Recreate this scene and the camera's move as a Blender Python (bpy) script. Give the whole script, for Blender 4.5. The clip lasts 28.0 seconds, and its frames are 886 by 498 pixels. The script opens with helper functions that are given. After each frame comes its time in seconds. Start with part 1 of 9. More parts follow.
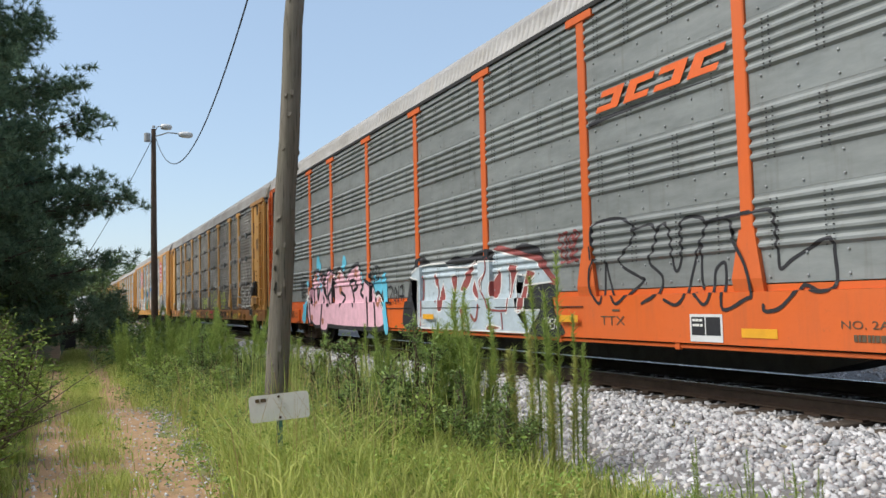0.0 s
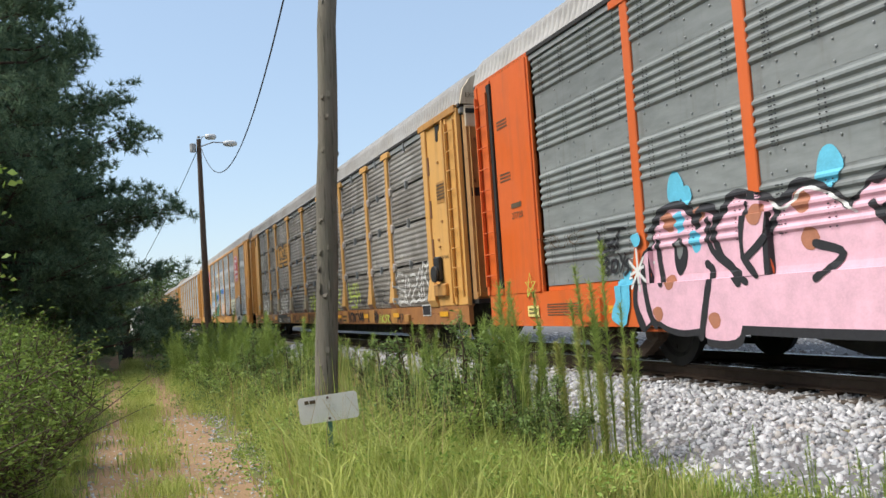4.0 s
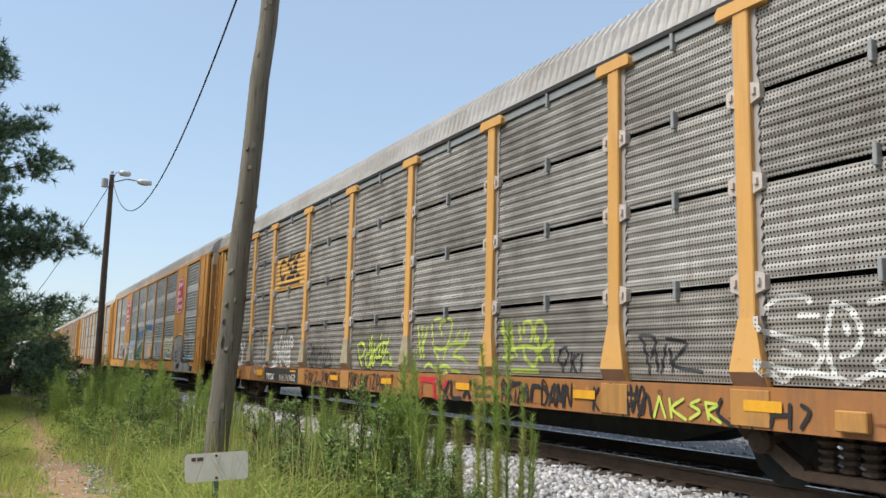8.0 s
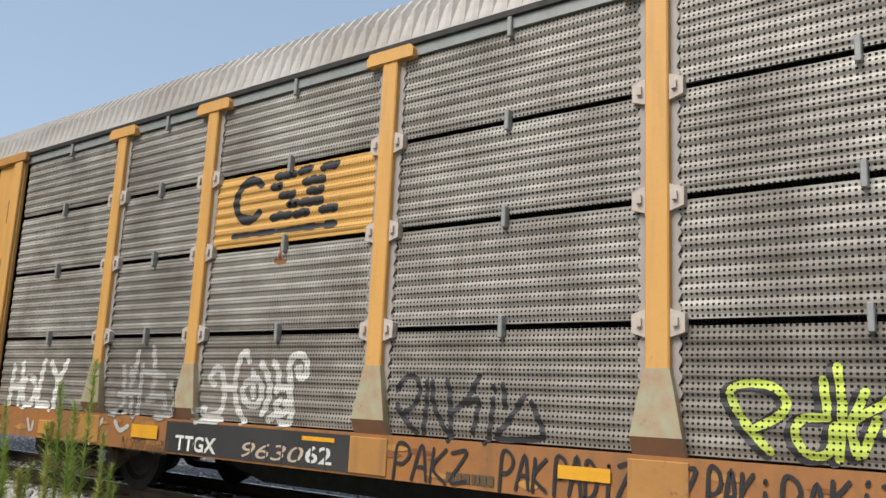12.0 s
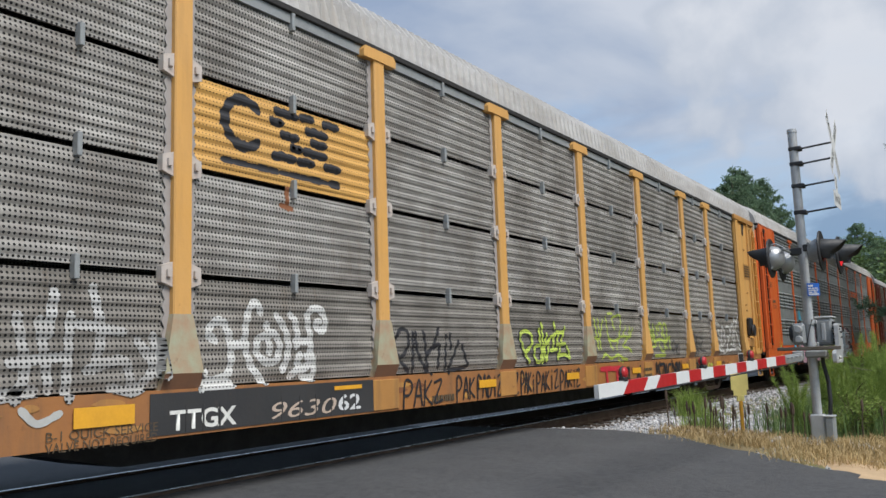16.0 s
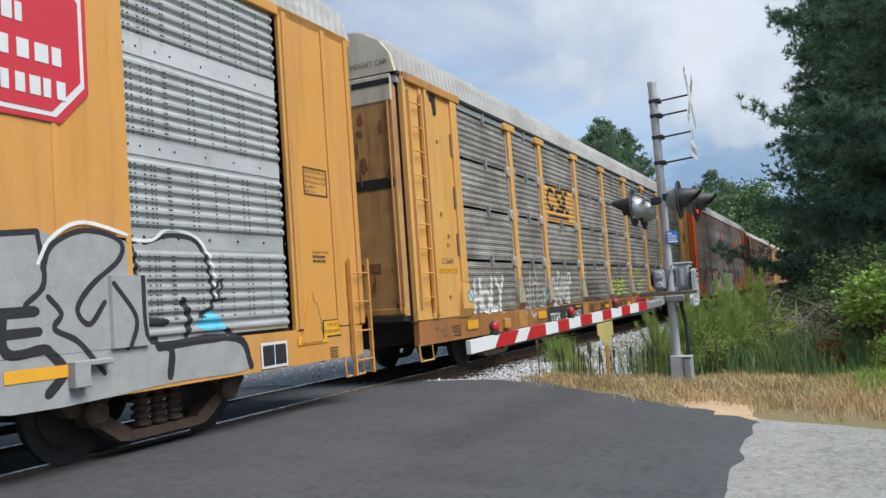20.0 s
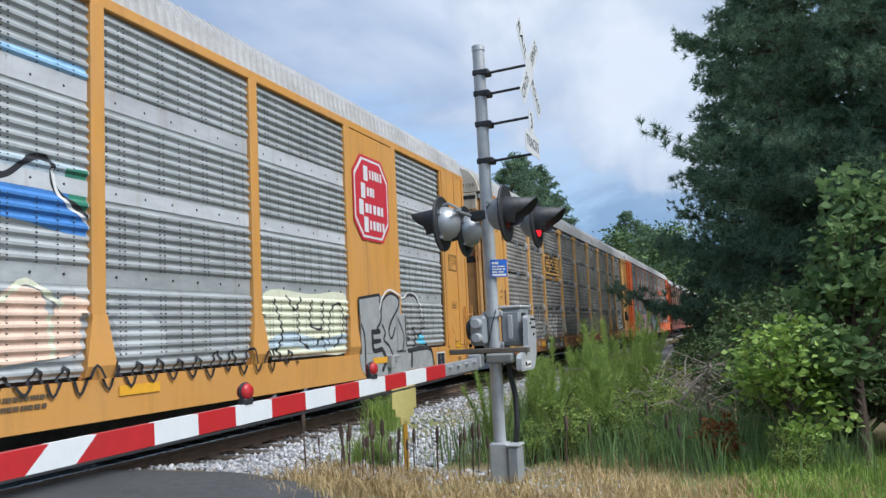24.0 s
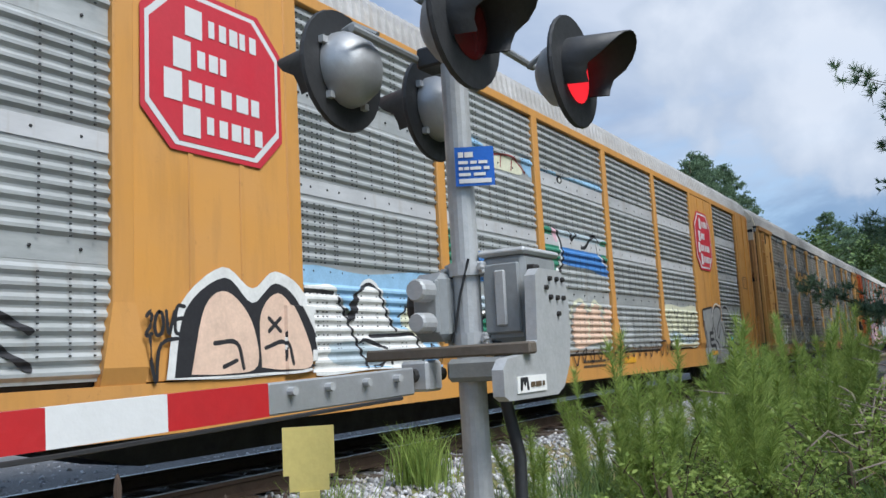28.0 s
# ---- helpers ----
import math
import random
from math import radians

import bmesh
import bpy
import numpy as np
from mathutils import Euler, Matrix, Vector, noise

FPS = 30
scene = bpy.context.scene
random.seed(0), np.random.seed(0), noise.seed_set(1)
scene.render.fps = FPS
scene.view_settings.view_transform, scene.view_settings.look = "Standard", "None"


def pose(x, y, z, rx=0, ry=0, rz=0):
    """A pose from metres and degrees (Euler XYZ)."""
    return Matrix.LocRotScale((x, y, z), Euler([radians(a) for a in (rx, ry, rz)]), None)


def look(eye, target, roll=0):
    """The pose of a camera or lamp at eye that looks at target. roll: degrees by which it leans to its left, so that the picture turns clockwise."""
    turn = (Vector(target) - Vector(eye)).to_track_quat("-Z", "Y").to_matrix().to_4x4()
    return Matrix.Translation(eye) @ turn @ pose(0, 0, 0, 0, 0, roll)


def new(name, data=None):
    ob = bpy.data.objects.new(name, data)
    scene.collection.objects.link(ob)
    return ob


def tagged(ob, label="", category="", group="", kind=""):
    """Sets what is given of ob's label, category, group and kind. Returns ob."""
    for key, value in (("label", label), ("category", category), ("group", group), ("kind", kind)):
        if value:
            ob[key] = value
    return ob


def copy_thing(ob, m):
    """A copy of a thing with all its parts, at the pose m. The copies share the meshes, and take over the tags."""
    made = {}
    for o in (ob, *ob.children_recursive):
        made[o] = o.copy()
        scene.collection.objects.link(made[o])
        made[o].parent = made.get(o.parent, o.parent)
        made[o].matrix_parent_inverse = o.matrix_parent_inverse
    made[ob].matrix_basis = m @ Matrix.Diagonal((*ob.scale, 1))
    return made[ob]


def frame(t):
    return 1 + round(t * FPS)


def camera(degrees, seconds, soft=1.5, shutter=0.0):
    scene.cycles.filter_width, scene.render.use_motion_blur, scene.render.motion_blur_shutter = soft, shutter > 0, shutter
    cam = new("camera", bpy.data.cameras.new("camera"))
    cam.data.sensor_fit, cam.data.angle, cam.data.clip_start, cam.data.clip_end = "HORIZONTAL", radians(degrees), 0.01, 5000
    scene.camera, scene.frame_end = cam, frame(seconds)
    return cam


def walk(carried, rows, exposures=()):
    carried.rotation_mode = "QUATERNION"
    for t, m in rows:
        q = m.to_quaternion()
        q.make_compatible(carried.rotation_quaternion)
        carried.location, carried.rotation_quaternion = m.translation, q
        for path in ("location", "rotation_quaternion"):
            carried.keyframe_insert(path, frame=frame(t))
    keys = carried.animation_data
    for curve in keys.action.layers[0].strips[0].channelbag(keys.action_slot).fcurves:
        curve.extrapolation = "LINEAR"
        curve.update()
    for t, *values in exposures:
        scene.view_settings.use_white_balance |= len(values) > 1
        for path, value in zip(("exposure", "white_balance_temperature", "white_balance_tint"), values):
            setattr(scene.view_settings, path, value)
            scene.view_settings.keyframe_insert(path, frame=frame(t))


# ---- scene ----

# ---------------------------------------------------------------- camera
cam = camera(55.73, 28.0, soft=1.5)
PATH = [
    (0.0, pose(0.157, -7.586, 1.021, 93.63, 1.37, 65.80)),
    (0.5, pose(0.214, -7.604, 1.026, 92.50, 1.43, 67.57)),
    (1.0, pose(0.218, -7.590, 1.031, 92.14, 1.57, 68.47)),
    (1.5, pose(0.241, -7.577, 1.034, 92.18, 1.81, 68.80)),
    (2.0, pose(0.167, -7.567, 1.024, 93.04, 2.38, 69.38)),
    (2.5, pose(0.175, -7.563, 1.023, 93.67, 3.37, 69.37)),
    (4.5, pose(0.074, -7.514, 0.998, 93.50, 3.86, 69.21)),
    (5.0, pose(0.052, -7.520, 0.993, 93.62, 3.71, 69.89)),
    (5.5, pose(0.053, -7.526, 0.994, 93.55, 3.58, 70.24)),
    (6.0, pose(0.034, -7.525, 0.989, 93.69, 3.33, 70.28)),
    (6.5, pose(0.051, -7.538, 0.994, 94.19, 2.63, 70.05)),
    (7.0, pose(0.060, -7.533, 1.000, 95.36, 1.56, 69.57)),
    (7.5, pose(0.057, -7.531, 1.009, 96.66, 0.03, 67.59)),
    (8.0, pose(0.108, -7.540, 1.023, 98.00, -1.45, 62.57)),
    (8.5, pose(0.100, -7.536, 1.051, 100.71, -1.69, 57.46)),
    (9.0, pose(0.114, -7.495, 1.084, 101.80, -0.71, 55.69)),
    (9.5, pose(0.188, -7.424, 1.072, 99.71, 0.58, 55.75)),
    (10.0, pose(0.073, -7.399, 1.088, 97.40, -0.55, 54.85)),
    (10.5, pose(-0.050, -7.383, 1.118, 98.36, -1.41, 53.34)),
    (11.0, pose(0.023, -7.332, 1.154, 99.53, -2.47, 51.97)),
    (11.5, pose(0.103, -7.295, 1.224, 99.83, -2.44, 46.82)),
    (12.0, pose(0.135, -7.278, 1.204, 100.55, -2.55, 37.54)),
    (12.5, pose(0.174, -7.244, 1.185, 100.02, -3.01, 28.02)),
    (13.0, pose(0.287, -7.214, 1.171, 99.72, -2.55, 17.91)),
    (13.5, pose(0.417, -7.218, 1.121, 101.58, -2.15, 6.20)),
    (15.5, pose(0.848, -7.101, 1.096, 97.54, 3.21, -46.21)),
    (16.0, pose(0.954, -7.145, 1.104, 97.37, 1.90, -56.69)),
    (16.5, pose(0.825, -7.203, 1.144, 96.95, 0.58, -60.09)),
    (17.0, pose(0.975, -7.131, 1.132, 96.71, -0.16, -64.53)),
    (17.5, pose(0.981, -7.121, 1.130, 95.99, -0.25, -67.33)),
    (18.0, pose(0.981, -7.130, 1.152, 95.64, 1.45, -67.23)),
    (18.5, pose(0.974, -7.135, 1.177, 95.67, 2.40, -65.74)),
    (19.0, pose(0.921, -7.165, 1.163, 94.70, 2.04, -64.45)),
    (19.5, pose(0.942, -7.161, 1.165, 93.80, 2.93, -64.08)),
    (20.0, pose(1.080, -7.124, 1.167, 93.63, 4.14, -65.09)),
    (20.5, pose(1.410, -6.972, 1.131, 92.88, 3.21, -68.79)),
    (21.0, pose(1.966, -7.044, 1.136, 95.30, 5.83, -76.21)),
    (21.5, pose(2.558, -7.174, 1.098, 93.55, 0.35, -76.74)),
    (22.0, pose(3.188, -7.282, 1.110, 95.74, -1.12, -78.69)),
    (22.5, pose(3.744, -7.335, 1.135, 95.95, 1.40, -71.55)),
    (24.5, pose(6.146, -7.315, 1.280, 95.53, 3.60, -69.48)),
    (25.0, pose(6.859, -7.293, 1.212, 96.41, 4.38, -64.47)),
    (25.5, pose(7.463, -7.298, 1.208, 96.35, 5.39, -66.78)),
    (26.0, pose(8.097, -7.349, 1.204, 98.78, 5.65, -63.44)),
    (26.5, pose(8.669, -7.191, 1.170, 98.76, 6.12, -63.59)),
    (27.0, pose(9.314, -7.126, 1.116, 98.42, 4.71, -63.38)),
    (27.5, pose(9.852, -6.956, 1.065, 97.59, 3.69, -61.98)),
    (28.0, pose(10.354, -6.858, 1.032, 97.49, 3.04, -57.88)),
]
walk(cam, PATH, [(0.0, 0.27, 6550, 10), (1.0, 0.38, 6560, 10), (6.0, 0.37, 6600, 10), (8.0, 0.34, 6630, 10), (9.0, 0.15, 6650, 10), (10.0, 0.25, 6730, 10), (12.0, 0.19, 6900, 11), (13.5, 0.24, 6850, 11), (16.0, 0.08, 6350, 10), (17.0, 0.2, 6320, 10), (19.0, 0.25, 6280, 9), (20.5, 0.27, 6130, 9), (22.0, 0.36, 5950, 9), (25.0, 0.27, 5880, 9), (28.0, 0.24, 5950, 9)])

# seconds and metres that the train has gone
TRAIN = [(0.0, -46.14), (0.5, -44.45), (1.0, -42.75), (1.5, -41.05), (2.0, -39.35), (2.5, -37.64), (4.5, -30.81), (5.0, -29.10), (5.5, -27.40), (6.0, -25.70), (6.5, -24.00), (7.0, -22.31), (7.5, -20.62), (8.0, -18.93), (8.5, -17.25), (9.0, -15.58), (9.5, -13.90), (10.0, -12.23), (10.5, -10.55), (11.0, -8.86), (11.5, -7.17), (12.0, -5.48), (12.5, -3.78), (13.0, -2.08), (13.5, -0.38), (15.5, 6.43), (16.0, 8.10), (16.5, 9.77), (17.0, 11.43), (17.5, 13.09), (18.0, 14.75), (18.5, 16.41), (19.0, 18.07), (19.5, 19.73), (20.0, 21.37), (20.5, 23.01), (21.0, 24.64), (21.5, 26.26), (22.0, 27.89), (22.5, 29.51), (24.5, 35.98), (25.0, 37.59), (25.5, 39.20), (26.0, 40.80), (26.5, 42.40), (27.0, 44.00), (27.5, 45.60), (28.0, 47.20)]

# ---------------------------------------------------------------- world and sun
SUN_ELEV, SUN_AZ = 52.0, 192.0      # degrees; azimuth of the sun from +y towards +x


def build_world():
    w = bpy.data.worlds.new("sky")
    scene.world = w
    w.use_nodes = True
    nt = w.node_tree
    nt.nodes.clear()
    n, l = nt.nodes.new, nt.links.new
    sky = n("ShaderNodeTexSky")
    sky.sky_type, sky.sun_disc = "NISHITA", False
    sky.sun_elevation, sky.sun_rotation = radians(SUN_ELEV), radians(SUN_AZ)
    sky.air_density, sky.dust_density, sky.ozone_density = 1.2, 0.5, 2.0
    co = n("ShaderNodeTexCoord")
    sep = n("ShaderNodeSeparateXYZ")
    l(co.outputs["Generated"], sep.inputs[0])
    # flat cloud layer: direction divided by its height
    zc = n("ShaderNodeMath"); zc.operation = "MAXIMUM"; zc.inputs[1].default_value = 0.0
    l(sep.outputs["Z"], zc.inputs[0])
    za = n("ShaderNodeMath"); za.operation = "ADD"; za.inputs[1].default_value = 0.16
    l(zc.outputs[0], za.inputs[0])
    dv = n("ShaderNodeVectorMath"); dv.operation = "DIVIDE"
    cmb = n("ShaderNodeCombineXYZ")
    for k in range(3):
        l(za.outputs[0], cmb.inputs[k])
    l(co.outputs["Generated"], dv.inputs[0]); l(cmb.outputs[0], dv.inputs[1])
    big = n("ShaderNodeTexNoise"); big.inputs["Scale"].default_value = 0.75
    big.inputs["Detail"].default_value = 8; big.inputs["Roughness"].default_value = 0.55; big.inputs["Distortion"].default_value = 0.35
    mp = n("ShaderNodeMapping"); mp.inputs["Location"].default_value = (3.1, 0.4, 0.0)
    l(dv.outputs[0], mp.inputs[0]); l(mp.outputs[0], big.inputs[0])
    # more cloud towards +x, thin towards -x
    gx = n("ShaderNodeMapRange"); gx.inputs[1].default_value, gx.inputs[2].default_value = -0.9, 0.7
    gx.inputs[3].default_value, gx.inputs[4].default_value = -0.26, 0.16
    l(sep.outputs["X"], gx.inputs[0])
    sm = n("ShaderNodeMath"); sm.operation = "ADD"
    l(big.outputs[0], sm.inputs[0]); l(gx.outputs[0], sm.inputs[1])
    cov = n("ShaderNodeMapRange"); cov.interpolation_type = "SMOOTHSTEP"
    cov.inputs[1].default_value, cov.inputs[2].default_value = 0.50, 0.64
    cov.inputs[4].default_value = 0.92
    l(sm.outputs[0], cov.inputs[0])
    shade = n("ShaderNodeTexNoise"); shade.inputs["Scale"].default_value = 1.25; shade.inputs["Detail"].default_value = 7; shade.inputs["Distortion"].default_value = 0.3
    l(dv.outputs[0], shade.inputs[0])
    ramp = n("ShaderNodeValToRGB")
    ramp.color_ramp.elements[0].position, ramp.color_ramp.elements[0].color = 0.40, (2.9, 3.6, 4.9, 1)
    ramp.color_ramp.elements[1].position, ramp.color_ramp.elements[1].color = 0.61, (5.6, 5.9, 6.5, 1)
    mid = ramp.color_ramp.elements.new(0.5)
    mid.color = (4.3, 4.8, 5.7, 1)
    l(shade.outputs[0], ramp.inputs[0])
    haze = n("ShaderNodeMixRGB"); haze.inputs[2].default_value = (5.3, 7.0, 9.3, 1)
    hz = n("ShaderNodeMapRange"); hz.inputs[1].default_value, hz.inputs[2].default_value = 0.0, 0.5
    hz.inputs[3].default_value, hz.inputs[4].default_value = 0.45, 0.38
    l(sep.outputs["Z"], hz.inputs[0]); l(hz.outputs[0], haze.inputs[0]); l(sky.outputs[0], haze.inputs[1])
    mix = n("ShaderNodeMixRGB")
    low = n("ShaderNodeMapRange"); low.inputs[1].default_value, low.inputs[2].default_value = 0.09, 0.25
    low.inputs[3].default_value, low.inputs[4].default_value = 0.0, 1.0
    l(sep.outputs["Z"], low.inputs[0])
    deep = n("ShaderNodeMixRGB"); deep.inputs[1].default_value = (1.9, 3.0, 4.5, 1)
    l(low.outputs[0], deep.inputs[0]); l(ramp.outputs[0], deep.inputs[2])
    l(cov.outputs[0], mix.inputs[0]); l(haze.outputs[0], mix.inputs[1]); l(deep.outputs[0], mix.inputs[2])
    # heaped cloud standing over the far end of the line
    heap = n("ShaderNodeTexNoise"); heap.inputs["Scale"].default_value = 4.6
    heap.inputs["Detail"].default_value = 9; heap.inputs["Roughness"].default_value = 0.52
    l(co.outputs["Generated"], heap.inputs[0])
    toward = n("ShaderNodeVectorMath"); toward.operation = "DOT_PRODUCT"
    toward.inputs[1].default_value = Vector((0.95, 0.13, 0.285)).normalized()
    l(co.outputs["Generated"], toward.inputs[0])
    near = n("ShaderNodeMapRange"); near.inputs[1].default_value, near.inputs[2].default_value = 0.93, 0.998
    near.inputs[3].default_value, near.inputs[4].default_value = -0.10, 0.09
    l(toward.outputs["Value"], near.inputs[0])
    hs = n("ShaderNodeMath"); hs.operation = "ADD"
    l(heap.outputs[0], hs.inputs[0]); l(near.outputs[0], hs.inputs[1])
    hm = n("ShaderNodeMapRange"); hm.interpolation_type = "SMOOTHSTEP"
    hm.inputs[1].default_value, hm.inputs[2].default_value = 0.53, 0.60
    hm.inputs[4].default_value = 0.85
    l(hs.outputs[0], hm.inputs[0])
    body = n("ShaderNodeMapRange"); body.inputs[1].default_value, body.inputs[2].default_value = 0.55, 0.70
    l(hs.outputs[0], body.inputs[0])
    white = n("ShaderNodeMixRGB"); white.inputs[1].default_value, white.inputs[2].default_value = (4.3, 4.8, 5.6, 1), (6.5, 6.7, 7.1, 1)
    l(body.outputs[0], white.inputs[0])
    piled = n("ShaderNodeMixRGB")
    l(hm.outputs[0], piled.inputs[0]); l(mix.outputs[0], piled.inputs[1]); l(white.outputs[0], piled.inputs[2])
    bg = n("ShaderNodeBackground"); bg.inputs["Strength"].default_value = 0.105
    l(piled.outputs[0], bg.inputs[0])
    out = n("ShaderNodeOutputWorld")
    l(bg.outputs[0], out.inputs[0])


build_world()
sun = new("sun", bpy.data.lights.new("sun", "SUN"))
sun.data.energy, sun.data.angle, sun.data.color = 4.0, radians(34), (1.0, 0.95, 0.87)
_e, _a = radians(SUN_ELEV), radians(SUN_AZ)
sun.matrix_basis = look((math.cos(_e) * math.sin(_a) * 60, math.cos(_e) * math.cos(_a) * 60, math.sin(_e) * 60), (0, 0, 0))

# ---------------------------------------------------------------- materials
class Nodes:
    """A short hand for building node materials."""

    def __init__(self, name):
        self.m = bpy.data.materials.new(name)
        self.m.use_nodes = True
        self.t = self.m.node_tree
        self.b = self.t.nodes["Principled BSDF"]
        self.co = self.t.nodes.new("ShaderNodeTexCoord").outputs["Object"]

    def node(self, kind, **inputs):
        k = self.t.nodes.new("ShaderNode" + kind)
        for a, v in inputs.items():
            self.put(k.inputs[a.replace("_", " ")], v)
        return k

    def put(self, socket, v):
        if isinstance(v, bpy.types.NodeSocket):
            self.t.links.new(v, socket)
        elif isinstance(v, (tuple, list)) and len(v) == 3 and socket.type == "RGBA":
            socket.default_value = (*v, 1)
        else:
            socket.default_value = v

    def math(self, op, a, b=0.0, c=None):
        k = self.t.nodes.new("ShaderNodeMath")
        k.operation = op
        self.put(k.inputs[0], a)
        self.put(k.inputs[1], b)
        if c is not None:
            self.put(k.inputs[2], c)
        return k.outputs[0]

    def noise(self, scale, detail=4.0, rough=0.55, stretch=(1, 1, 1), co=None):
        mp = self.node("Mapping", Vector=co or self.co, Scale=tuple(stretch))
        return self.node("TexNoise", Vector=mp.outputs[0], Scale=scale, Detail=detail, Roughness=rough).outputs[0]

    def span(self, v, lo, hi, a=0.0, b=1.0):
        k = self.node("MapRange", Value=v)
        for i, x in zip((1, 2, 3, 4), (lo, hi, a, b)):
            k.inputs[i].default_value = x
        return k.outputs[0]

    def mix(self, f, a, b, mode="MIX"):
        k = self.t.nodes.new("ShaderNodeMixRGB")
        k.blend_type = mode
        self.put(k.inputs[0], f); self.put(k.inputs[1], a); self.put(k.inputs[2], b)
        return k.outputs[0]

    def rand(self):
        return self.t.nodes.new("ShaderNodeObjectInfo").outputs["Random"]

    def island(self):
        return self.t.nodes.new("ShaderNodeNewGeometry").outputs["Random Per Island"]

    def xyz(self):
        k = self.t.nodes.new("ShaderNodeSeparateXYZ")
        self.t.links.new(self.co, k.inputs[0])
        return k.outputs

    def done(self, color, rough=0.6, metal=0.0, bump=None, depth=0.01, spec=0.5):
        self.put(self.b.inputs["Base Color"], color)
        self.put(self.b.inputs["Roughness"], rough)
        self.put(self.b.inputs["Metallic"], metal)
        self.put(self.b.inputs["Specular IOR Level"], spec)
        if bump is not None:
            k = self.node("Bump", Height=bump, Strength=0.6, Distance=depth)
            self.t.links.new(k.outputs[0], self.b.inputs["Normal"])
        return self.m


def paint_mat(name, color, worn, wear=0.45, rough=0.5, dirt=(0.10, 0.075, 0.05), streak=0.5, scale=1.0):
    """Old paint on steel: blotches, vertical streaks, rust flecks."""
    n = Nodes(name)
    blot = n.noise(1.1 * scale, 5, 0.6)
    fine = n.noise(14.0, 4, 0.65)
    drip = n.noise(5.0, 5, 0.6, (1.0, 1.0, 0.12))
    c = n.mix(n.span(blot, 0.35, 0.75, 0.0, 0.6), color, worn)
    c = n.mix(n.span(drip, 0.5, 0.8, 0.0, streak), c, dirt)
    spots = n.math("MULTIPLY", n.span(fine, 0.62, 0.72), n.span(blot, 0.45, 0.65))
    c = n.mix(n.math("MULTIPLY", spots, wear), c, (0.16, 0.075, 0.035))
    c = n.mix(0.12, c, n.mix(n.rand(), (0.55, 0.55, 0.55), (1.2, 1.2, 1.2)), "MULTIPLY")
    return n.done(c, n.span(blot, 0.3, 0.7, rough - 0.08, rough + 0.2), 0.0, fine, 0.004)


def panel_mat(name, light, dark, metal=0.35, rough=0.45, hole=0.0, pitch=0.040, soot=(0.13, 0.12, 0.11), soot_amount=0.75, tint=(0.13, 0.085, 0.05)):
    """Weathered galvanised sheet; where hole is above 0 (share of the pitch), rows of near-black dots paint the
    darkness inside punched holes.
    """
    n = Nodes(name)
    r = n.rand()
    shift = n.node("CombineXYZ", X=n.math("MULTIPLY", r, 37.0), Z=n.math("MULTIPLY", r, 11.0)).outputs[0]
    co = n.node("VectorMath", Vector=n.co)
    n.put(co.inputs[1], shift)
    co = co.outputs[0]
    big = n.noise(0.8, 6, 0.6, co=co)
    streak = n.noise(6.0, 5, 0.65, (0.25, 1, 1.0), co=co)
    drip = n.noise(3.0, 5, 0.6, (2.2, 1, 0.18), co=co)
    c = n.mix(n.span(streak, 0.35, 0.7), light, dark)
    c = n.mix(n.span(big, 0.38, 0.72, 0.0, soot_amount), c, soot)
    c = n.mix(n.span(drip, 0.56, 0.78, 0.0, 0.55), c, tint)
    c = n.mix(0.35, c, n.mix(r, (0.6, 0.6, 0.6), (1.25, 1.25, 1.25)), "MULTIPLY")
    bump = streak
    rough_s = n.span(big, 0.3, 0.7, rough, rough + 0.25)
    metal_s = metal
    if hole:
        x, y, z = n.xyz()
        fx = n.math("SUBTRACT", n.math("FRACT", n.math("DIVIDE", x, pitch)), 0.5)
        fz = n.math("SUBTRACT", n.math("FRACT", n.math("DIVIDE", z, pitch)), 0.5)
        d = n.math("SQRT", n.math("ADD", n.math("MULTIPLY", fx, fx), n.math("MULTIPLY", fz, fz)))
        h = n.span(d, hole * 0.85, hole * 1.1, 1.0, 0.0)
        # holes are not cut: the dark inside them goes into the colour
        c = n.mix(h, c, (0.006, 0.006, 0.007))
        bump = n.math("SUBTRACT", streak, h)
        metal_s = n.math("MULTIPLY", n.math("SUBTRACT", 1.0, h), metal)
        rough_s = n.math("MAXIMUM", rough_s, h)
    return n.done(c, rough_s, metal_s, bump, 0.005)


def plain_mat(name, color, rough=0.5, metal=0.0, vary=0.25, scale=8.0, depth=0.003, stretch=(1, 1, 1)):
    n = Nodes(name)
    a = n.noise(scale, 5, 0.6, stretch)
    b = n.noise(scale * 7, 3, 0.6, stretch)
    f = n.math("MULTIPLY", n.span(a, 0.3, 0.75), vary)
    c = n.mix(f, color, tuple(v * 0.35 for v in color))
    c = n.mix(n.math("MULTIPLY", n.span(b, 0.4, 0.8), vary * 0.6), c, tuple(min(1, v * 1.35 + 0.01) for v in color))
    return n.done(c, n.span(a, 0.3, 0.7, max(0.05, rough - 0.1), rough + 0.12), metal, b, depth)


def leaf_mat(name, lo, hi, rough=0.55, trans=0.25):
    n = Nodes(name)
    big = n.noise(0.9, 3, 0.6)
    c = n.mix(n.island(), lo, hi)
    c = n.mix(n.span(big, 0.35, 0.7, 0.0, 0.45), c, tuple(0.6 * a for a in lo))
    m = n.done(c, rough, 0.0, spec=0.15)
    if trans:
        tr = n.node("BsdfTranslucent", Color=c)
        mx = n.t.nodes.new("ShaderNodeMixShader")
        mx.inputs[0].default_value = trans
        n.t.links.new(n.b.outputs[0], mx.inputs[1]); n.t.links.new(tr.outputs[0], mx.inputs[2])
        n.t.links.new(mx.outputs[0], n.t.nodes["Material Output"].inputs[0])
    return m


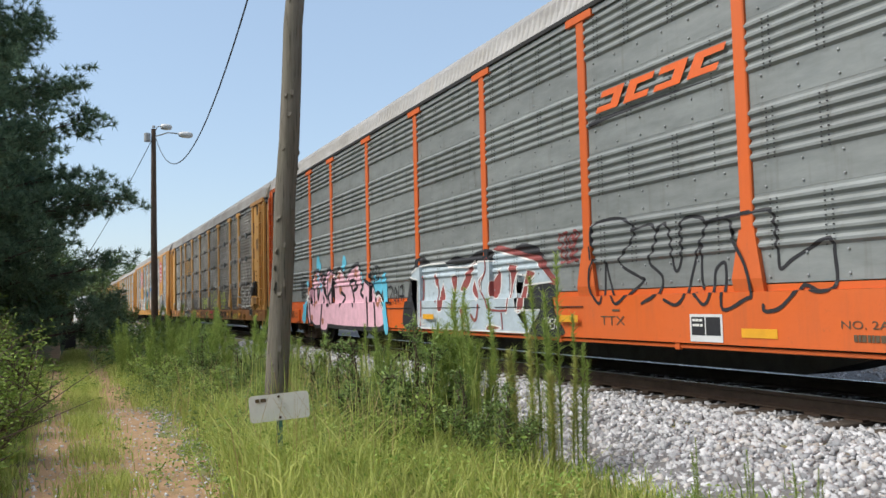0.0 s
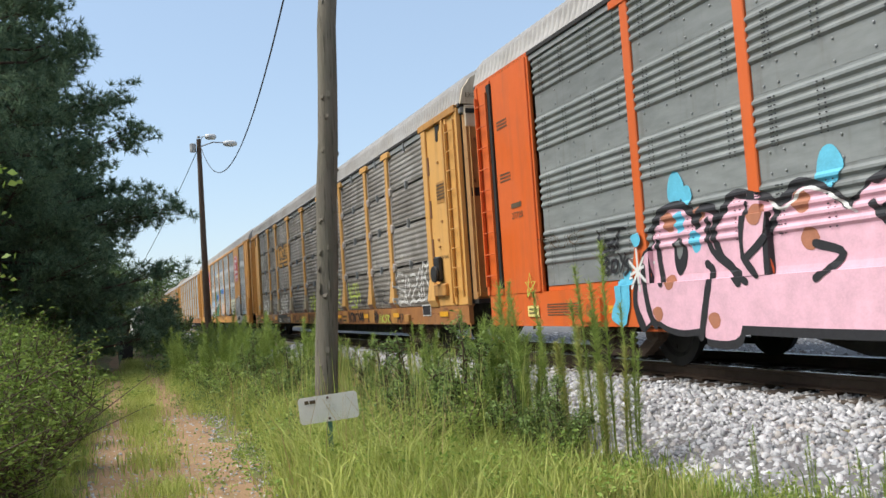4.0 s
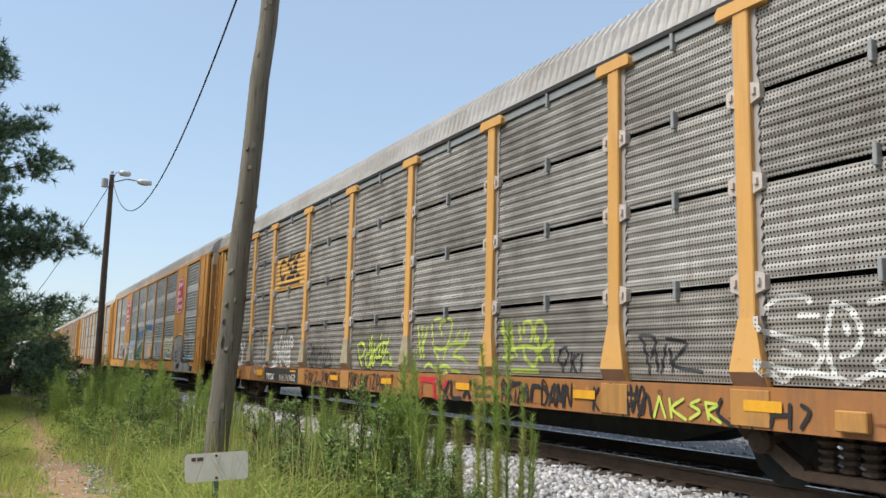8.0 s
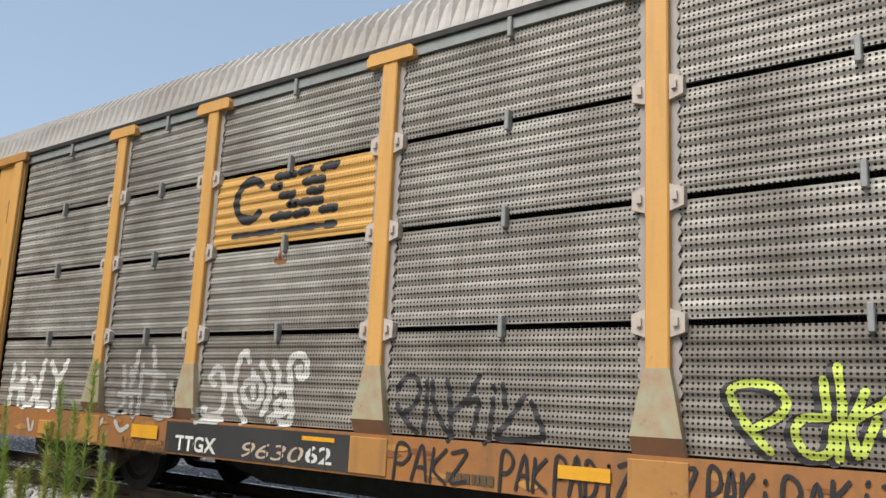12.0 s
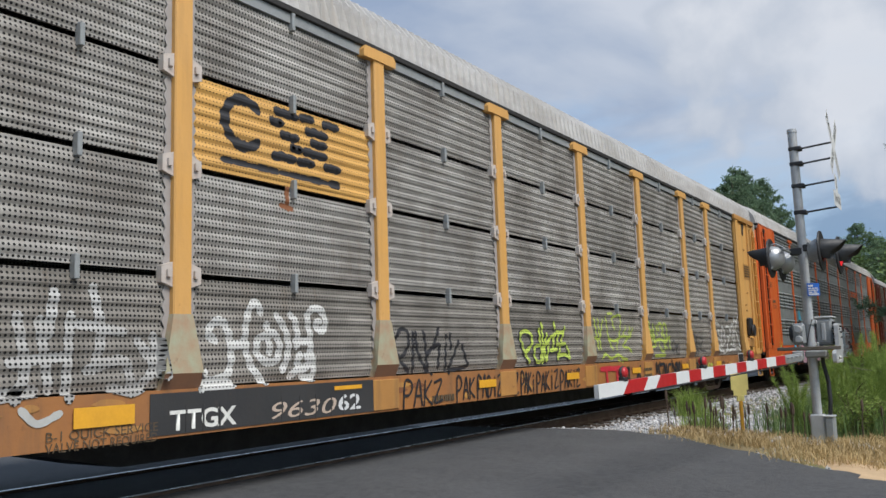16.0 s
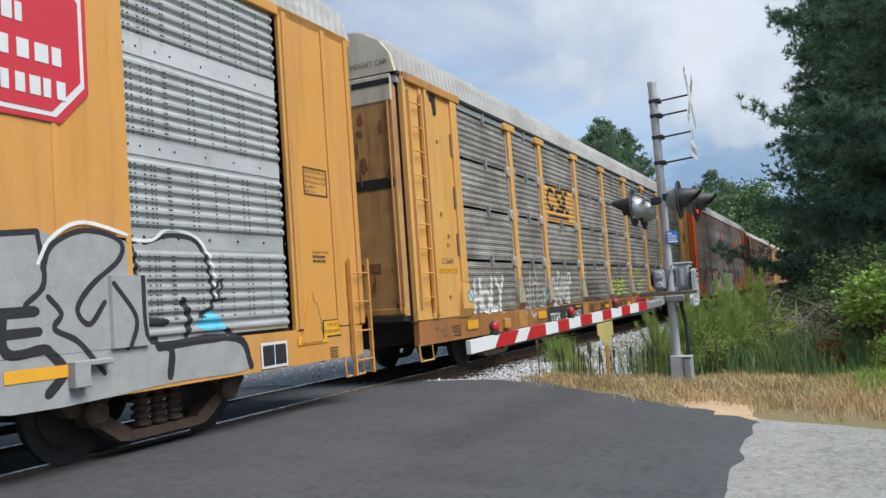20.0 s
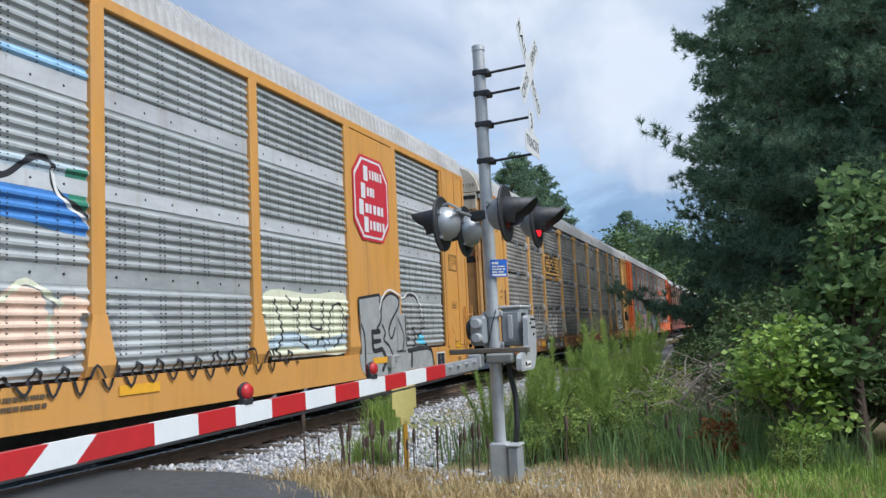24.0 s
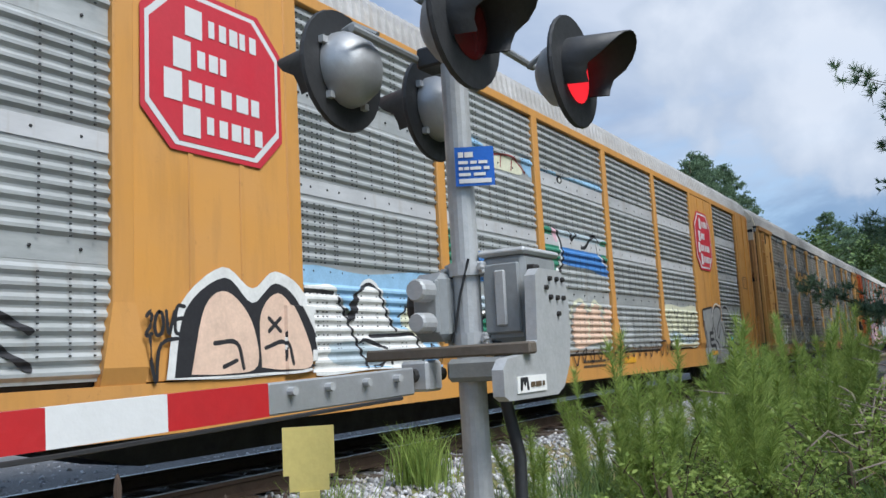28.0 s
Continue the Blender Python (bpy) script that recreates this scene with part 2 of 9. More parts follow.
def asphalt_mat(name, base, light, stains=0.5, grain=160):
    n = Nodes(name)
    grit = n.noise(grain, 3, 0.7)
    mid = n.noise(1.3, 6, 0.62)
    lane = n.noise(0.7, 4, 0.6, (2.2, 0.25, 1))
    c = n.mix(n.span(mid, 0.3, 0.75), base, light)
    c = n.mix(n.span(lane, 0.45, 0.75, 0.0, stains), c, tuple(v * 0.45 for v in base))
    c = n.mix(n.span(grit, 0.45, 0.75, 0.0, 0.35), c, tuple(min(1, v * 1.7) for v in light))
    dust = n.noise(0.5, 5, 0.6, (0.3, 1.6, 1))
    c = n.mix(n.span(dust, 0.5, 0.8, 0.0, 0.35), c, tuple(v * 1.5 for v in light))
    spot = n.noise(9, 3, 0.5)
    c = n.mix(n.span(spot, 0.68, 0.74, 0.0, 0.35), c, tuple(v * 0.4 for v in base))
    patchy = n.noise(14, 5, 0.7)
    c = n.mix(n.span(patchy, 0.42, 0.7, 0.0, 0.45), c, tuple(v * 1.6 for v in light))
    c = n.mix(n.span(patchy, 0.3, 0.45, 0.4, 0.0), c, tuple(v * 0.5 for v in base))
    stone = n.noise(grain * 0.55, 2, 0.5)
    c = n.mix(n.span(stone, 0.62, 0.7, 0.0, 0.5), c, tuple(min(1, v * 2.2) for v in light))
    return n.done(c, 0.85, 0.0, n.math("ADD", grit, patchy), 0.012, 0.3)


def ground_mat(name):
    n = Nodes(name)
    a = n.noise(0.35, 6, 0.6)
    b = n.noise(2.5, 6, 0.65)
    g = n.noise(45, 4, 0.7)
    c = n.mix(n.span(a, 0.4, 0.62), (0.22, 0.165, 0.10), (0.17, 0.18, 0.07))
    c = n.mix(n.span(b, 0.5, 0.75), c, (0.22, 0.17, 0.095))
    c = n.mix(n.span(g, 0.5, 0.8, 0, 0.5), c, (0.06, 0.05, 0.03))
    return n.done(c, 0.95, 0.0, g, 0.02, 0.2)


def dirt_mat(name):
    n = Nodes(name)
    a = n.noise(1.6, 6, 0.65)
    b = n.noise(6.0, 5, 0.65)
    g = n.noise(60, 4, 0.7)
    c = n.mix(n.span(a, 0.35, 0.7), (0.40, 0.255, 0.145), (0.29, 0.185, 0.105))
    c = n.mix(n.span(b, 0.56, 0.74, 0.0, 0.6), c, (0.15, 0.13, 0.06))
    c = n.mix(n.span(g, 0.55, 0.75, 0.0, 0.5), c, (0.42, 0.36, 0.28))
    c = n.mix(n.span(g, 0.25, 0.42, 0.6, 0.0), c, (0.07, 0.05, 0.03))
    return n.done(c, 0.95, 0.0, g, 0.025, 0.2)


def stone_mat(name, lo, hi, warm):
    n = Nodes(name)
    r = n.island()
    g = n.noise(60, 4, 0.6)
    c = n.mix(r, lo, hi)
    r2 = n.math("FRACT", n.math("MULTIPLY", r, 13.7))
    c = n.mix(n.span(r2, 0.75, 1.0, 0.0, 0.6), c, warm)
    c = n.mix(n.span(g, 0.4, 0.8, 0.0, 0.35), c, tuple(0.5 * v for v in lo))
    return n.done(c, 0.85, 0.0, g, 0.004, 0.3)


def wood_pole_mat(name):
    n = Nodes(name)
    a = n.noise(9, 6, 0.7, (1, 1, 0.06))
    b = n.noise(40, 4, 0.7, (1, 1, 0.05))
    big = n.noise(1.3, 4, 0.6)
    c = n.mix(n.span(a, 0.35, 0.7), (0.22, 0.20, 0.165), (0.10, 0.088, 0.07))
    c = n.mix(n.span(b, 0.55, 0.7), c, (0.035, 0.03, 0.024))
    c = n.mix(n.span(big, 0.5, 0.75, 0, 0.5), c, (0.15, 0.15, 0.11))
    return n.done(c, 0.9, 0.0, b, 0.02, 0.2)


M = {}
M["yellow"] = paint_mat("yellow_paint", (0.62, 0.33, 0.09), (0.56, 0.33, 0.125), streak=0.3)
M["yellow_rust"] = paint_mat("rusty_yellow_paint", (0.48, 0.24, 0.06), (0.26, 0.12, 0.045), wear=0.9, streak=0.8)
M["sill_orange"] = paint_mat("faded_orange_sill_paint", (0.36, 0.152, 0.046), (0.19, 0.09, 0.045), wear=1.0, streak=0.75, scale=1.6)
M["orange"] = paint_mat("orange_paint", (0.62, 0.115, 0.018), (0.52, 0.11, 0.025), wear=0.3, streak=0.3)
M["redbrown"] = paint_mat("red_brown_paint", (0.20, 0.042, 0.02), (0.14, 0.04, 0.025), wear=0.6, streak=0.5)
M["kcs_yellow"] = paint_mat("golden_yellow_paint", (0.56, 0.27, 0.06), (0.50, 0.26, 0.085), wear=0.35, streak=0.3)
M["rust_stain"] = plain_mat("brown_rust_stain", (0.22, 0.085, 0.035), 0.9, 0.0, 0.6, 14)
M["foot"] = paint_mat("green_primer_and_rust", (0.34, 0.34, 0.235), (0.40, 0.14, 0.065), wear=0.8, streak=0.35, scale=5)
M["door"] = paint_mat("rust_streaked_yellow_door", (0.46, 0.26, 0.09), (0.24, 0.10, 0.045), wear=1.0, streak=0.9, dirt=(0.15, 0.055, 0.03), scale=2.6)
M["cream"] = paint_mat("dirty_cream_paint", (0.62, 0.54, 0.42), (0.50, 0.42, 0.30), wear=0.6, streak=0.5)
M["black_patch"] = paint_mat("black_patch_paint", (0.03, 0.03, 0.032), (0.05, 0.05, 0.05), wear=0.3, streak=0.1)
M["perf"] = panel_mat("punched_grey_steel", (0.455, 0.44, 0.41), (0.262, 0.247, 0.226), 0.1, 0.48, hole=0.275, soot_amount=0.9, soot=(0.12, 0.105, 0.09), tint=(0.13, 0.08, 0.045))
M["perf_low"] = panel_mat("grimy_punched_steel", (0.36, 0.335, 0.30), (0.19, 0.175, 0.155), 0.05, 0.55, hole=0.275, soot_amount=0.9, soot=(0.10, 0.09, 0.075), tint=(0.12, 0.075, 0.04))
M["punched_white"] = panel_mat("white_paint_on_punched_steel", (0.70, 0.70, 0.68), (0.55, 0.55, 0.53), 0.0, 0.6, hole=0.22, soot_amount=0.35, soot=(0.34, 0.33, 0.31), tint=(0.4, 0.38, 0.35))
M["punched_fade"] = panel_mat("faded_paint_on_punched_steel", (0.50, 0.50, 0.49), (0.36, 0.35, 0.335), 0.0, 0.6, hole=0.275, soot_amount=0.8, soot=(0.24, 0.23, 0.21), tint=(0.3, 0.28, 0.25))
M["punched_lime"] = panel_mat("lime_paint_on_punched_steel", (0.50, 0.62, 0.09), (0.40, 0.50, 0.09), 0.0, 0.6, hole=0.22, soot_amount=0.35, soot=(0.24, 0.28, 0.07), tint=(0.3, 0.34, 0.1))
M["foot_rust"] = paint_mat("brown_rusted_steel", (0.17, 0.085, 0.05), (0.27, 0.13, 0.065), wear=0.8, streak=0.5, scale=4)
M["perf_yellow"] = panel_mat("punched_yellow_steel", (0.60, 0.34, 0.09), (0.52, 0.28, 0.07), 0.0, 0.55, hole=0.16, soot_amount=0.15)
M["grey"] = panel_mat("grey_green_steel", (0.27, 0.29, 0.285), (0.18, 0.196, 0.192), 0.2, 0.42, soot_amount=0.3, soot=(0.16, 0.17, 0.17), tint=(0.12, 0.10, 0.08))
M["silver"] = panel_mat("silver_galvanised_steel", (0.47, 0.49, 0.49), (0.31, 0.33, 0.33), 0.25, 0.4, soot_amount=0.35, soot=(0.26, 0.26, 0.26), tint=(0.22, 0.17, 0.12))
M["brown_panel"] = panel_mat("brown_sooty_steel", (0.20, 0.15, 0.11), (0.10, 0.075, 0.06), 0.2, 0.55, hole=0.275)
M["roof"] = panel_mat("pale_galvanised_roof", (0.47, 0.46, 0.45), (0.36, 0.35, 0.34), 0.15, 0.55, soot_amount=0.5, soot=(0.26, 0.24, 0.21), tint=(0.42, 0.36, 0.29))
M["steel_dark"] = plain_mat("dark_oily_steel", (0.030, 0.028, 0.027), 0.65, 0.2, 0.5, 5)
M["steel_rust"] = plain_mat("rusted_cast_steel", (0.085, 0.055, 0.038), 0.8, 0.15, 0.6, 6)
M["rail"] = plain_mat("rail_brown_steel", (0.10, 0.065, 0.045), 0.75, 0.2, 0.5, 4)
M["rail_top"] = plain_mat("polished_rail_head", (0.45, 0.45, 0.46), 0.28, 0.9, 0.3, 3)
M["tie"] = plain_mat("creosoted_wood", (0.085, 0.065, 0.05), 0.9, 0, 0.6, 5, 0.01, (0.4, 4, 4))
M["galv"] = plain_mat("galvanised_grey_steel", (0.44, 0.45, 0.455), 0.5, 0.25, 0.35, 6)
M["sheet_edge"] = paint_mat("lilac_grey_sheet_edge", (0.33, 0.31, 0.30), (0.22, 0.185, 0.165), wear=0.8, streak=0.5, scale=4)
M["bracket"] = paint_mat("pale_bracket_with_rust", (0.52, 0.49, 0.46), (0.36, 0.24, 0.18), wear=0.8, streak=0.4, scale=4)
M["alu"] = plain_mat("dull_aluminium", (0.40, 0.41, 0.42), 0.45, 0.55, 0.3, 4)
M["box_grey"] = plain_mat("grey_painted_cast_iron", (0.27, 0.285, 0.29), 0.55, 0.1, 0.35, 5)
M["black"] = plain_mat("matt_black_paint", (0.022, 0.023, 0.025), 0.55, 0.0, 0.4, 5)
# near-black that paints the deep shadow of slots and notches
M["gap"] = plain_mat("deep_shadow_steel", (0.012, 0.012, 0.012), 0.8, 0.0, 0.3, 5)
M["white"] = plain_mat("white_sheeting", (0.62, 0.63, 0.63), 0.45, 0.0, 0.16, 3)
M["white_sign"] = plain_mat("sun_bleached_white_sign", (0.76, 0.76, 0.74), 0.5, 0.0, 0.2, 6)
M["red"] = plain_mat("red_sheeting", (0.42, 0.018, 0.022), 0.4, 0.0, 0.3, 4)
M["logo_red"] = plain_mat("logo_red_paint", (0.50, 0.028, 0.045), 0.5, 0.0, 0.2, 3)
M["logo_orange"] = plain_mat("logo_orange_paint", (0.75, 0.14, 0.03), 0.5, 0.0, 0.3, 3)
M["lens"] = plain_mat("unlit_dark_red_lens", (0.10, 0.008, 0.008), 0.15, 0.0, 0.2, 9)
M["blue"] = plain_mat("blue_sign_enamel", (0.012, 0.11, 0.48), 0.4, 0.0, 0.2, 5)
M["reflector"] = plain_mat("yellow_reflective_tape", (0.72, 0.36, 0.03), 0.4, 0.0, 0.25, 6)
M["ywood"] = plain_mat("pale_yellow_marker", (0.80, 0.66, 0.22), 0.55, 0.0, 0.25, 5)
M["pole"] = wood_pole_mat("weathered_pole_wood")
M["asphalt"] = asphalt_mat("dark_asphalt", (0.052, 0.053, 0.057), (0.072, 0.073, 0.076), 0.4)
M["strip"] = panel_mat("pale_plain_strip", (0.56, 0.57, 0.58), (0.42, 0.43, 0.44), 0.1, 0.45, soot_amount=0.5, soot=(0.36, 0.36, 0.37), tint=(0.3, 0.24, 0.18))
M["asphalt_old"] = asphalt_mat("old_pale_asphalt", (0.17, 0.166, 0.155), (0.26, 0.255, 0.24), 0.25, 55)
M["ground"] = ground_mat("grassy_soil")
M["dirt"] = dirt_mat("sandy_dirt")
M["ballast_bed"] = plain_mat("grey_ballast_bed", (0.22, 0.215, 0.215), 0.95, 0.0, 0.8, 25, 0.04)
M["ballast"] = stone_mat("granite_ballast", (0.20, 0.205, 0.215), (0.62, 0.62, 0.635), (0.42, 0.36, 0.30))
M["straw"] = leaf_mat("dry_straw", (0.42, 0.3, 0.14), (0.6, 0.46, 0.25), 0.7, 0.2)
M["grass"] = leaf_mat("green_grass", (0.32, 0.40, 0.09), (0.70, 0.74, 0.26), 0.7, 0.55)
M["weed"] = leaf_mat("feathery_weed_green", (0.16, 0.25, 0.055), (0.46, 0.57, 0.17), 0.6, 0.5)
M["bush"] = leaf_mat("bush_leaf_green", (0.10, 0.17, 0.055), (0.34, 0.46, 0.155), 0.5, 0.35)
M["bright_leaf"] = leaf_mat("young_leaf_green", (0.16, 0.27, 0.05), (0.42, 0.55, 0.14), 0.5, 0.3)
M["needle"] = leaf_mat("pine_needle_green", (0.085, 0.14, 0.09), (0.30, 0.42, 0.25), 0.6, 0.45)
M["far_leaf"] = leaf_mat("far_tree_green", (0.06, 0.105, 0.04), (0.16, 0.23, 0.08), 0.6, 0.15)
M["yellow_weed"] = leaf_mat("yellowing_weed", (0.30, 0.33, 0.09), (0.58, 0.57, 0.22), 0.6, 0.3)
M["sapling"] = leaf_mat("sapling_leaf_green", (0.09, 0.16, 0.06), (0.27, 0.38, 0.15), 0.6, 0.35)
M["sand"] = plain_mat("pale_orange_sand", (0.48, 0.34, 0.20), 0.95, 0.0, 0.5, 3.0, 0.01)
M["light_bush"] = leaf_mat("light_bush_green", (0.10, 0.165, 0.03), (0.32, 0.44, 0.10), 0.6, 0.3)
# bush green made darker: the shade under the pines is in the colour
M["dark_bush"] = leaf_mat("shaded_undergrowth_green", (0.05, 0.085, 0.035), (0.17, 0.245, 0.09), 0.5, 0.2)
M["bark"] = plain_mat("pine_bark", (0.11, 0.075, 0.055), 0.95, 0.0, 0.7, 7, 0.02, (1, 1, 0.3))
M["twig"] = plain_mat("dead_grey_twig", (0.24, 0.20, 0.165), 0.9, 0.0, 0.4, 9)
M["red_leaf"] = leaf_mat("dead_red_leaf", (0.22, 0.055, 0.02), (0.38, 0.13, 0.05), 0.7, 0.2)
M["wire"] = plain_mat("black_cable", (0.02, 0.02, 0.022), 0.6, 0.0, 0.2, 9)
for _n, _c in (("spray_black", (0.02, 0.02, 0.024)), ("spray_white", (0.72, 0.72, 0.70)), ("spray_yellow", (0.50, 0.60, 0.10)), ("spray_pink", (0.78, 0.46, 0.55)),
               ("spray_cyan", (0.12, 0.50, 0.68)), ("spray_pale", (0.43, 0.51, 0.56)), ("spray_maroon", (0.27, 0.065, 0.06)), ("spray_blue", (0.06, 0.20, 0.50)),
               ("spray_green", (0.04, 0.21, 0.13)), ("spray_silver", (0.31, 0.315, 0.31)), ("spray_peach", (0.72, 0.52, 0.40)), ("spray_cream", (0.66, 0.66, 0.50)),
               ("letter_dark", (0.10, 0.07, 0.04)), ("letter_white", (0.70, 0.70, 0.66)), ("spray_sky", (0.28, 0.47, 0.66)), ("spray_fade", (0.45, 0.45, 0.43)), ("spray_rust", (0.42, 0.17, 0.10)), ("faded_letter", (0.50, 0.40, 0.32))):
    M[_n] = plain_mat(_n, _c, 0.6, 0.0, 0.4, 5)


def glow_mat(name, color, strength):
    n = Nodes(name)
    n.put(n.b.inputs["Emission Color"], color)
    n.b.inputs["Emission Strength"].default_value = strength
    return n.done(color, 0.3)


M["lens_lit"] = glow_mat("lit_red_lens", (0.85, 0.02, 0.03), 0.9)

# ---------------------------------------------------------------- mesh kit
class Kit:
    """Gathers vertices and faces of one mesh."""

    def __init__(self):
        self.v, self.f = [], []

    def add(self, verts, faces):
        k = len(self.v)
        self.v += [tuple(p) for p in verts]
        self.f += [tuple(i + k for i in q) for q in faces]
        return self

    def box(self, x0, x1, y0, y1, z0, z1, c=0.0):
        """A box; with a chamfer c on its twelve edges."""
        if not c:
            v = [(x, y, z) for z in (z0, z1) for y in (y0, y1) for x in (x0, x1)]
            return self.add(v, [(0, 2, 3, 1), (4, 5, 7, 6), (0, 1, 5, 4), (2, 6, 7, 3), (0, 4, 6, 2), (1, 3, 7, 5)])
        ctr = Vector(((x0 + x1) / 2, (y0 + y1) / 2, (z0 + z1) / 2))
        h = ((x1 - x0) / 2, (y1 - y0) / 2, (z1 - z0) / 2)
        v, idx = [], {}
        for sx in (-1, 1):
            for sy in (-1, 1):
                for sz in (-1, 1):
                    for a in range(3):
                        p = [sx * (h[0] - c), sy * (h[1] - c), sz * (h[2] - c)]
                        p[a] = (sx, sy, sz)[a] * h[a]
                        idx[sx, sy, sz, a] = len(v)
                        v.append((ctr.x + p[0], ctr.y + p[1], ctr.z + p[2]))
        f = []
        for a in range(3):
            b, d = [k for k in range(3) if k != a]
            for s in (-1, 1):
                q = []
                for sb, sd in ((-1, -1), (1, -1), (1, 1), (-1, 1)):
                    key = [0, 0, 0]
                    key[a], key[b], key[d] = s, sb, sd
                    q.append(idx[(*key, a)])
                f.append(q)
            for sb in (-1, 1):
                for sd in (-1, 1):
                    lo, hi = [0, 0, 0], [0, 0, 0]
                    lo[a], hi[a] = -1, 1
                    lo[b] = hi[b] = sb
                    lo[d] = hi[d] = sd
                    f.append((idx[(*lo, b)], idx[(*hi, b)], idx[(*hi, d)], idx[(*lo, d)]))
        for s in [(x, y, z) for x in (-1, 1) for y in (-1, 1) for z in (-1, 1)]:
            f.append([idx[(*s, a)] for a in range(3)])
        return self.add(v, f)

    def prism(self, ring, axis, lo, hi):
        """A closed outline, swept straight along an axis: 0 x, 1 y, 2 z. ring holds the other two coordinates in order."""
        n = len(ring)
        rest = [k for k in range(3) if k != axis]
        v = []
        for t in (lo, hi):
            for p in ring:
                q = [0, 0, 0]
                q[axis], q[rest[0]], q[rest[1]] = t, p[0], p[1]
                v.append(q)
        f = [tuple(range(n))[::-1], tuple(range(n, 2 * n))]
        f += [(i, (i + 1) % n, n + (i + 1) % n, n + i) for i in range(n)]
        return self.add(v, f)

    def tube(self, pts, radii, seg=8, cap=True):
        """A round tube through points, with a radius for each or one for all."""
        pts = [Vector(p) for p in pts]
        if not isinstance(radii, (list, tuple)):
            radii = [radii] * len(pts)
        k = len(self.v)
        for i, p in enumerate(pts):
            d = (pts[min(i + 1, len(pts) - 1)] - pts[max(i - 1, 0)]).normalized()
            u = d.cross(Vector((0, 0, 1)) if abs(d.z) < 0.9 else Vector((1, 0, 0))).normalized()
            w = d.cross(u)
            for j in range(seg):
                a = 2 * math.pi * j / seg
                self.v.append(tuple(p + (u * math.cos(a) + w * math.sin(a)) * radii[i]))
        for i in range(len(pts) - 1):
            for j in range(seg):
                a, b = k + i * seg + j, k + i * seg + (j + 1) % seg
                self.f.append((a, b, b + seg, a + seg))
        if cap:
            self.f.append(tuple(range(k, k + seg))[::-1])
            e = k + (len(pts) - 1) * seg
            self.f.append(tuple(range(e, e + seg)))
        return self

    def lathe(self, prof, axis, center=(0, 0, 0), seg=20):
        """A turned solid: prof of (radius, distance along the axis)."""
        k = len(self.v)
        rest = [a for a in range(3) if a != axis]
        for r, t in prof:
            for j in range(seg):
                a = 2 * math.pi * j / seg
                q = list(center)
                q[axis] += t
                q[rest[0]] += r * math.cos(a)
                q[rest[1]] += r * math.sin(a)
                self.v.append(tuple(q))
        for i in range(len(prof) - 1):
            for j in range(seg):
                a, b = k + i * seg + j, k + i * seg + (j + 1) % seg
                self.f.append((a, b, b + seg, a + seg))
        return self

    def mesh(self, name, material, smooth=False):
        me = bpy.data.meshes.new(name)
        me.from_pydata(self.v, [], self.f)
        me.materials.append(material)
        if smooth:
            me.polygons.foreach_set("use_smooth", [True] * len(me.polygons))
        bm = bmesh.new()
        bm.from_mesh(me)
        bmesh.ops.recalc_face_normals(bm, faces=bm.faces)
        bm.to_mesh(me)
        bm.free()
        return me


def part(name, kit, material, parent=None, label="", at=None, smooth=False, kind=""):
    """One mesh object, under a thing or a part."""
    data = kit if isinstance(kit, bpy.types.Mesh) else kit.mesh(name, material, smooth)
    ob = new(name, data)
    if at is not None:
        ob.matrix_basis = at
    ob.parent = parent
    return tagged(ob, label, kind=kind)


def thing(name, label, category, at=None, group="", kind=""):
    ob = new(name)
    if at is not None:
        ob.matrix_basis = at
    return tagged(ob, label, category, group, kind)


def soup(name, verts, faces, material, parent=None, label="", category="", kind="", at=None):
    """A mesh straight from arrays."""
    me = bpy.data.meshes.new(name)
    verts, faces = np.asarray(verts, dtype=np.float32), np.asarray(faces, dtype=np.int32)
    me.vertices.add(len(verts))
    me.vertices.foreach_set("co", verts.ravel())
    k = faces.shape[1]
    me.loops.add(faces.size)
    me.loops.foreach_set("vertex_index", faces.ravel())
    me.polygons.add(len(faces))
    me.polygons.foreach_set("loop_start", np.arange(0, faces.size, k, dtype=np.int32))
    me.update(calc_edges=True)
    me.materials.append(material)
    ob = new(name, me)
    if at is not None:
        ob.matrix_basis = at
    ob.parent = parent
    return tagged(ob, label, category, kind=kind)


def lettering(text, size, material, offset=0.0, shear=0.0, spacing=1.0, width=None):
    """Flat letters in the built-in font, in the xz plane and facing -y, centred; stretched to a width if one is given."""
    cu = bpy.data.curves.new("lettering", "FONT")
    cu.body, cu.size, cu.offset, cu.shear, cu.space_character = text, size, offset, shear, spacing
    cu.align_x, cu.align_y = "CENTER", "CENTER"
    cu.resolution_u = 3
    ob = bpy.data.objects.new("lettering", cu)
    me = bpy.data.meshes.new_from_object(ob)
    bpy.data.objects.remove(ob)
    xs = [v.co.x for v in me.vertices] or [0, 1]
    k = width / (max(xs) - min(xs)) if width else 1.0
    me.transform(Matrix.Diagonal((k, 1, 1, 1)))
    me.transform(Matrix.Rotation(radians(90), 4, "X"))
    me.materials.clear()
    me.materials.append(material)
    return me


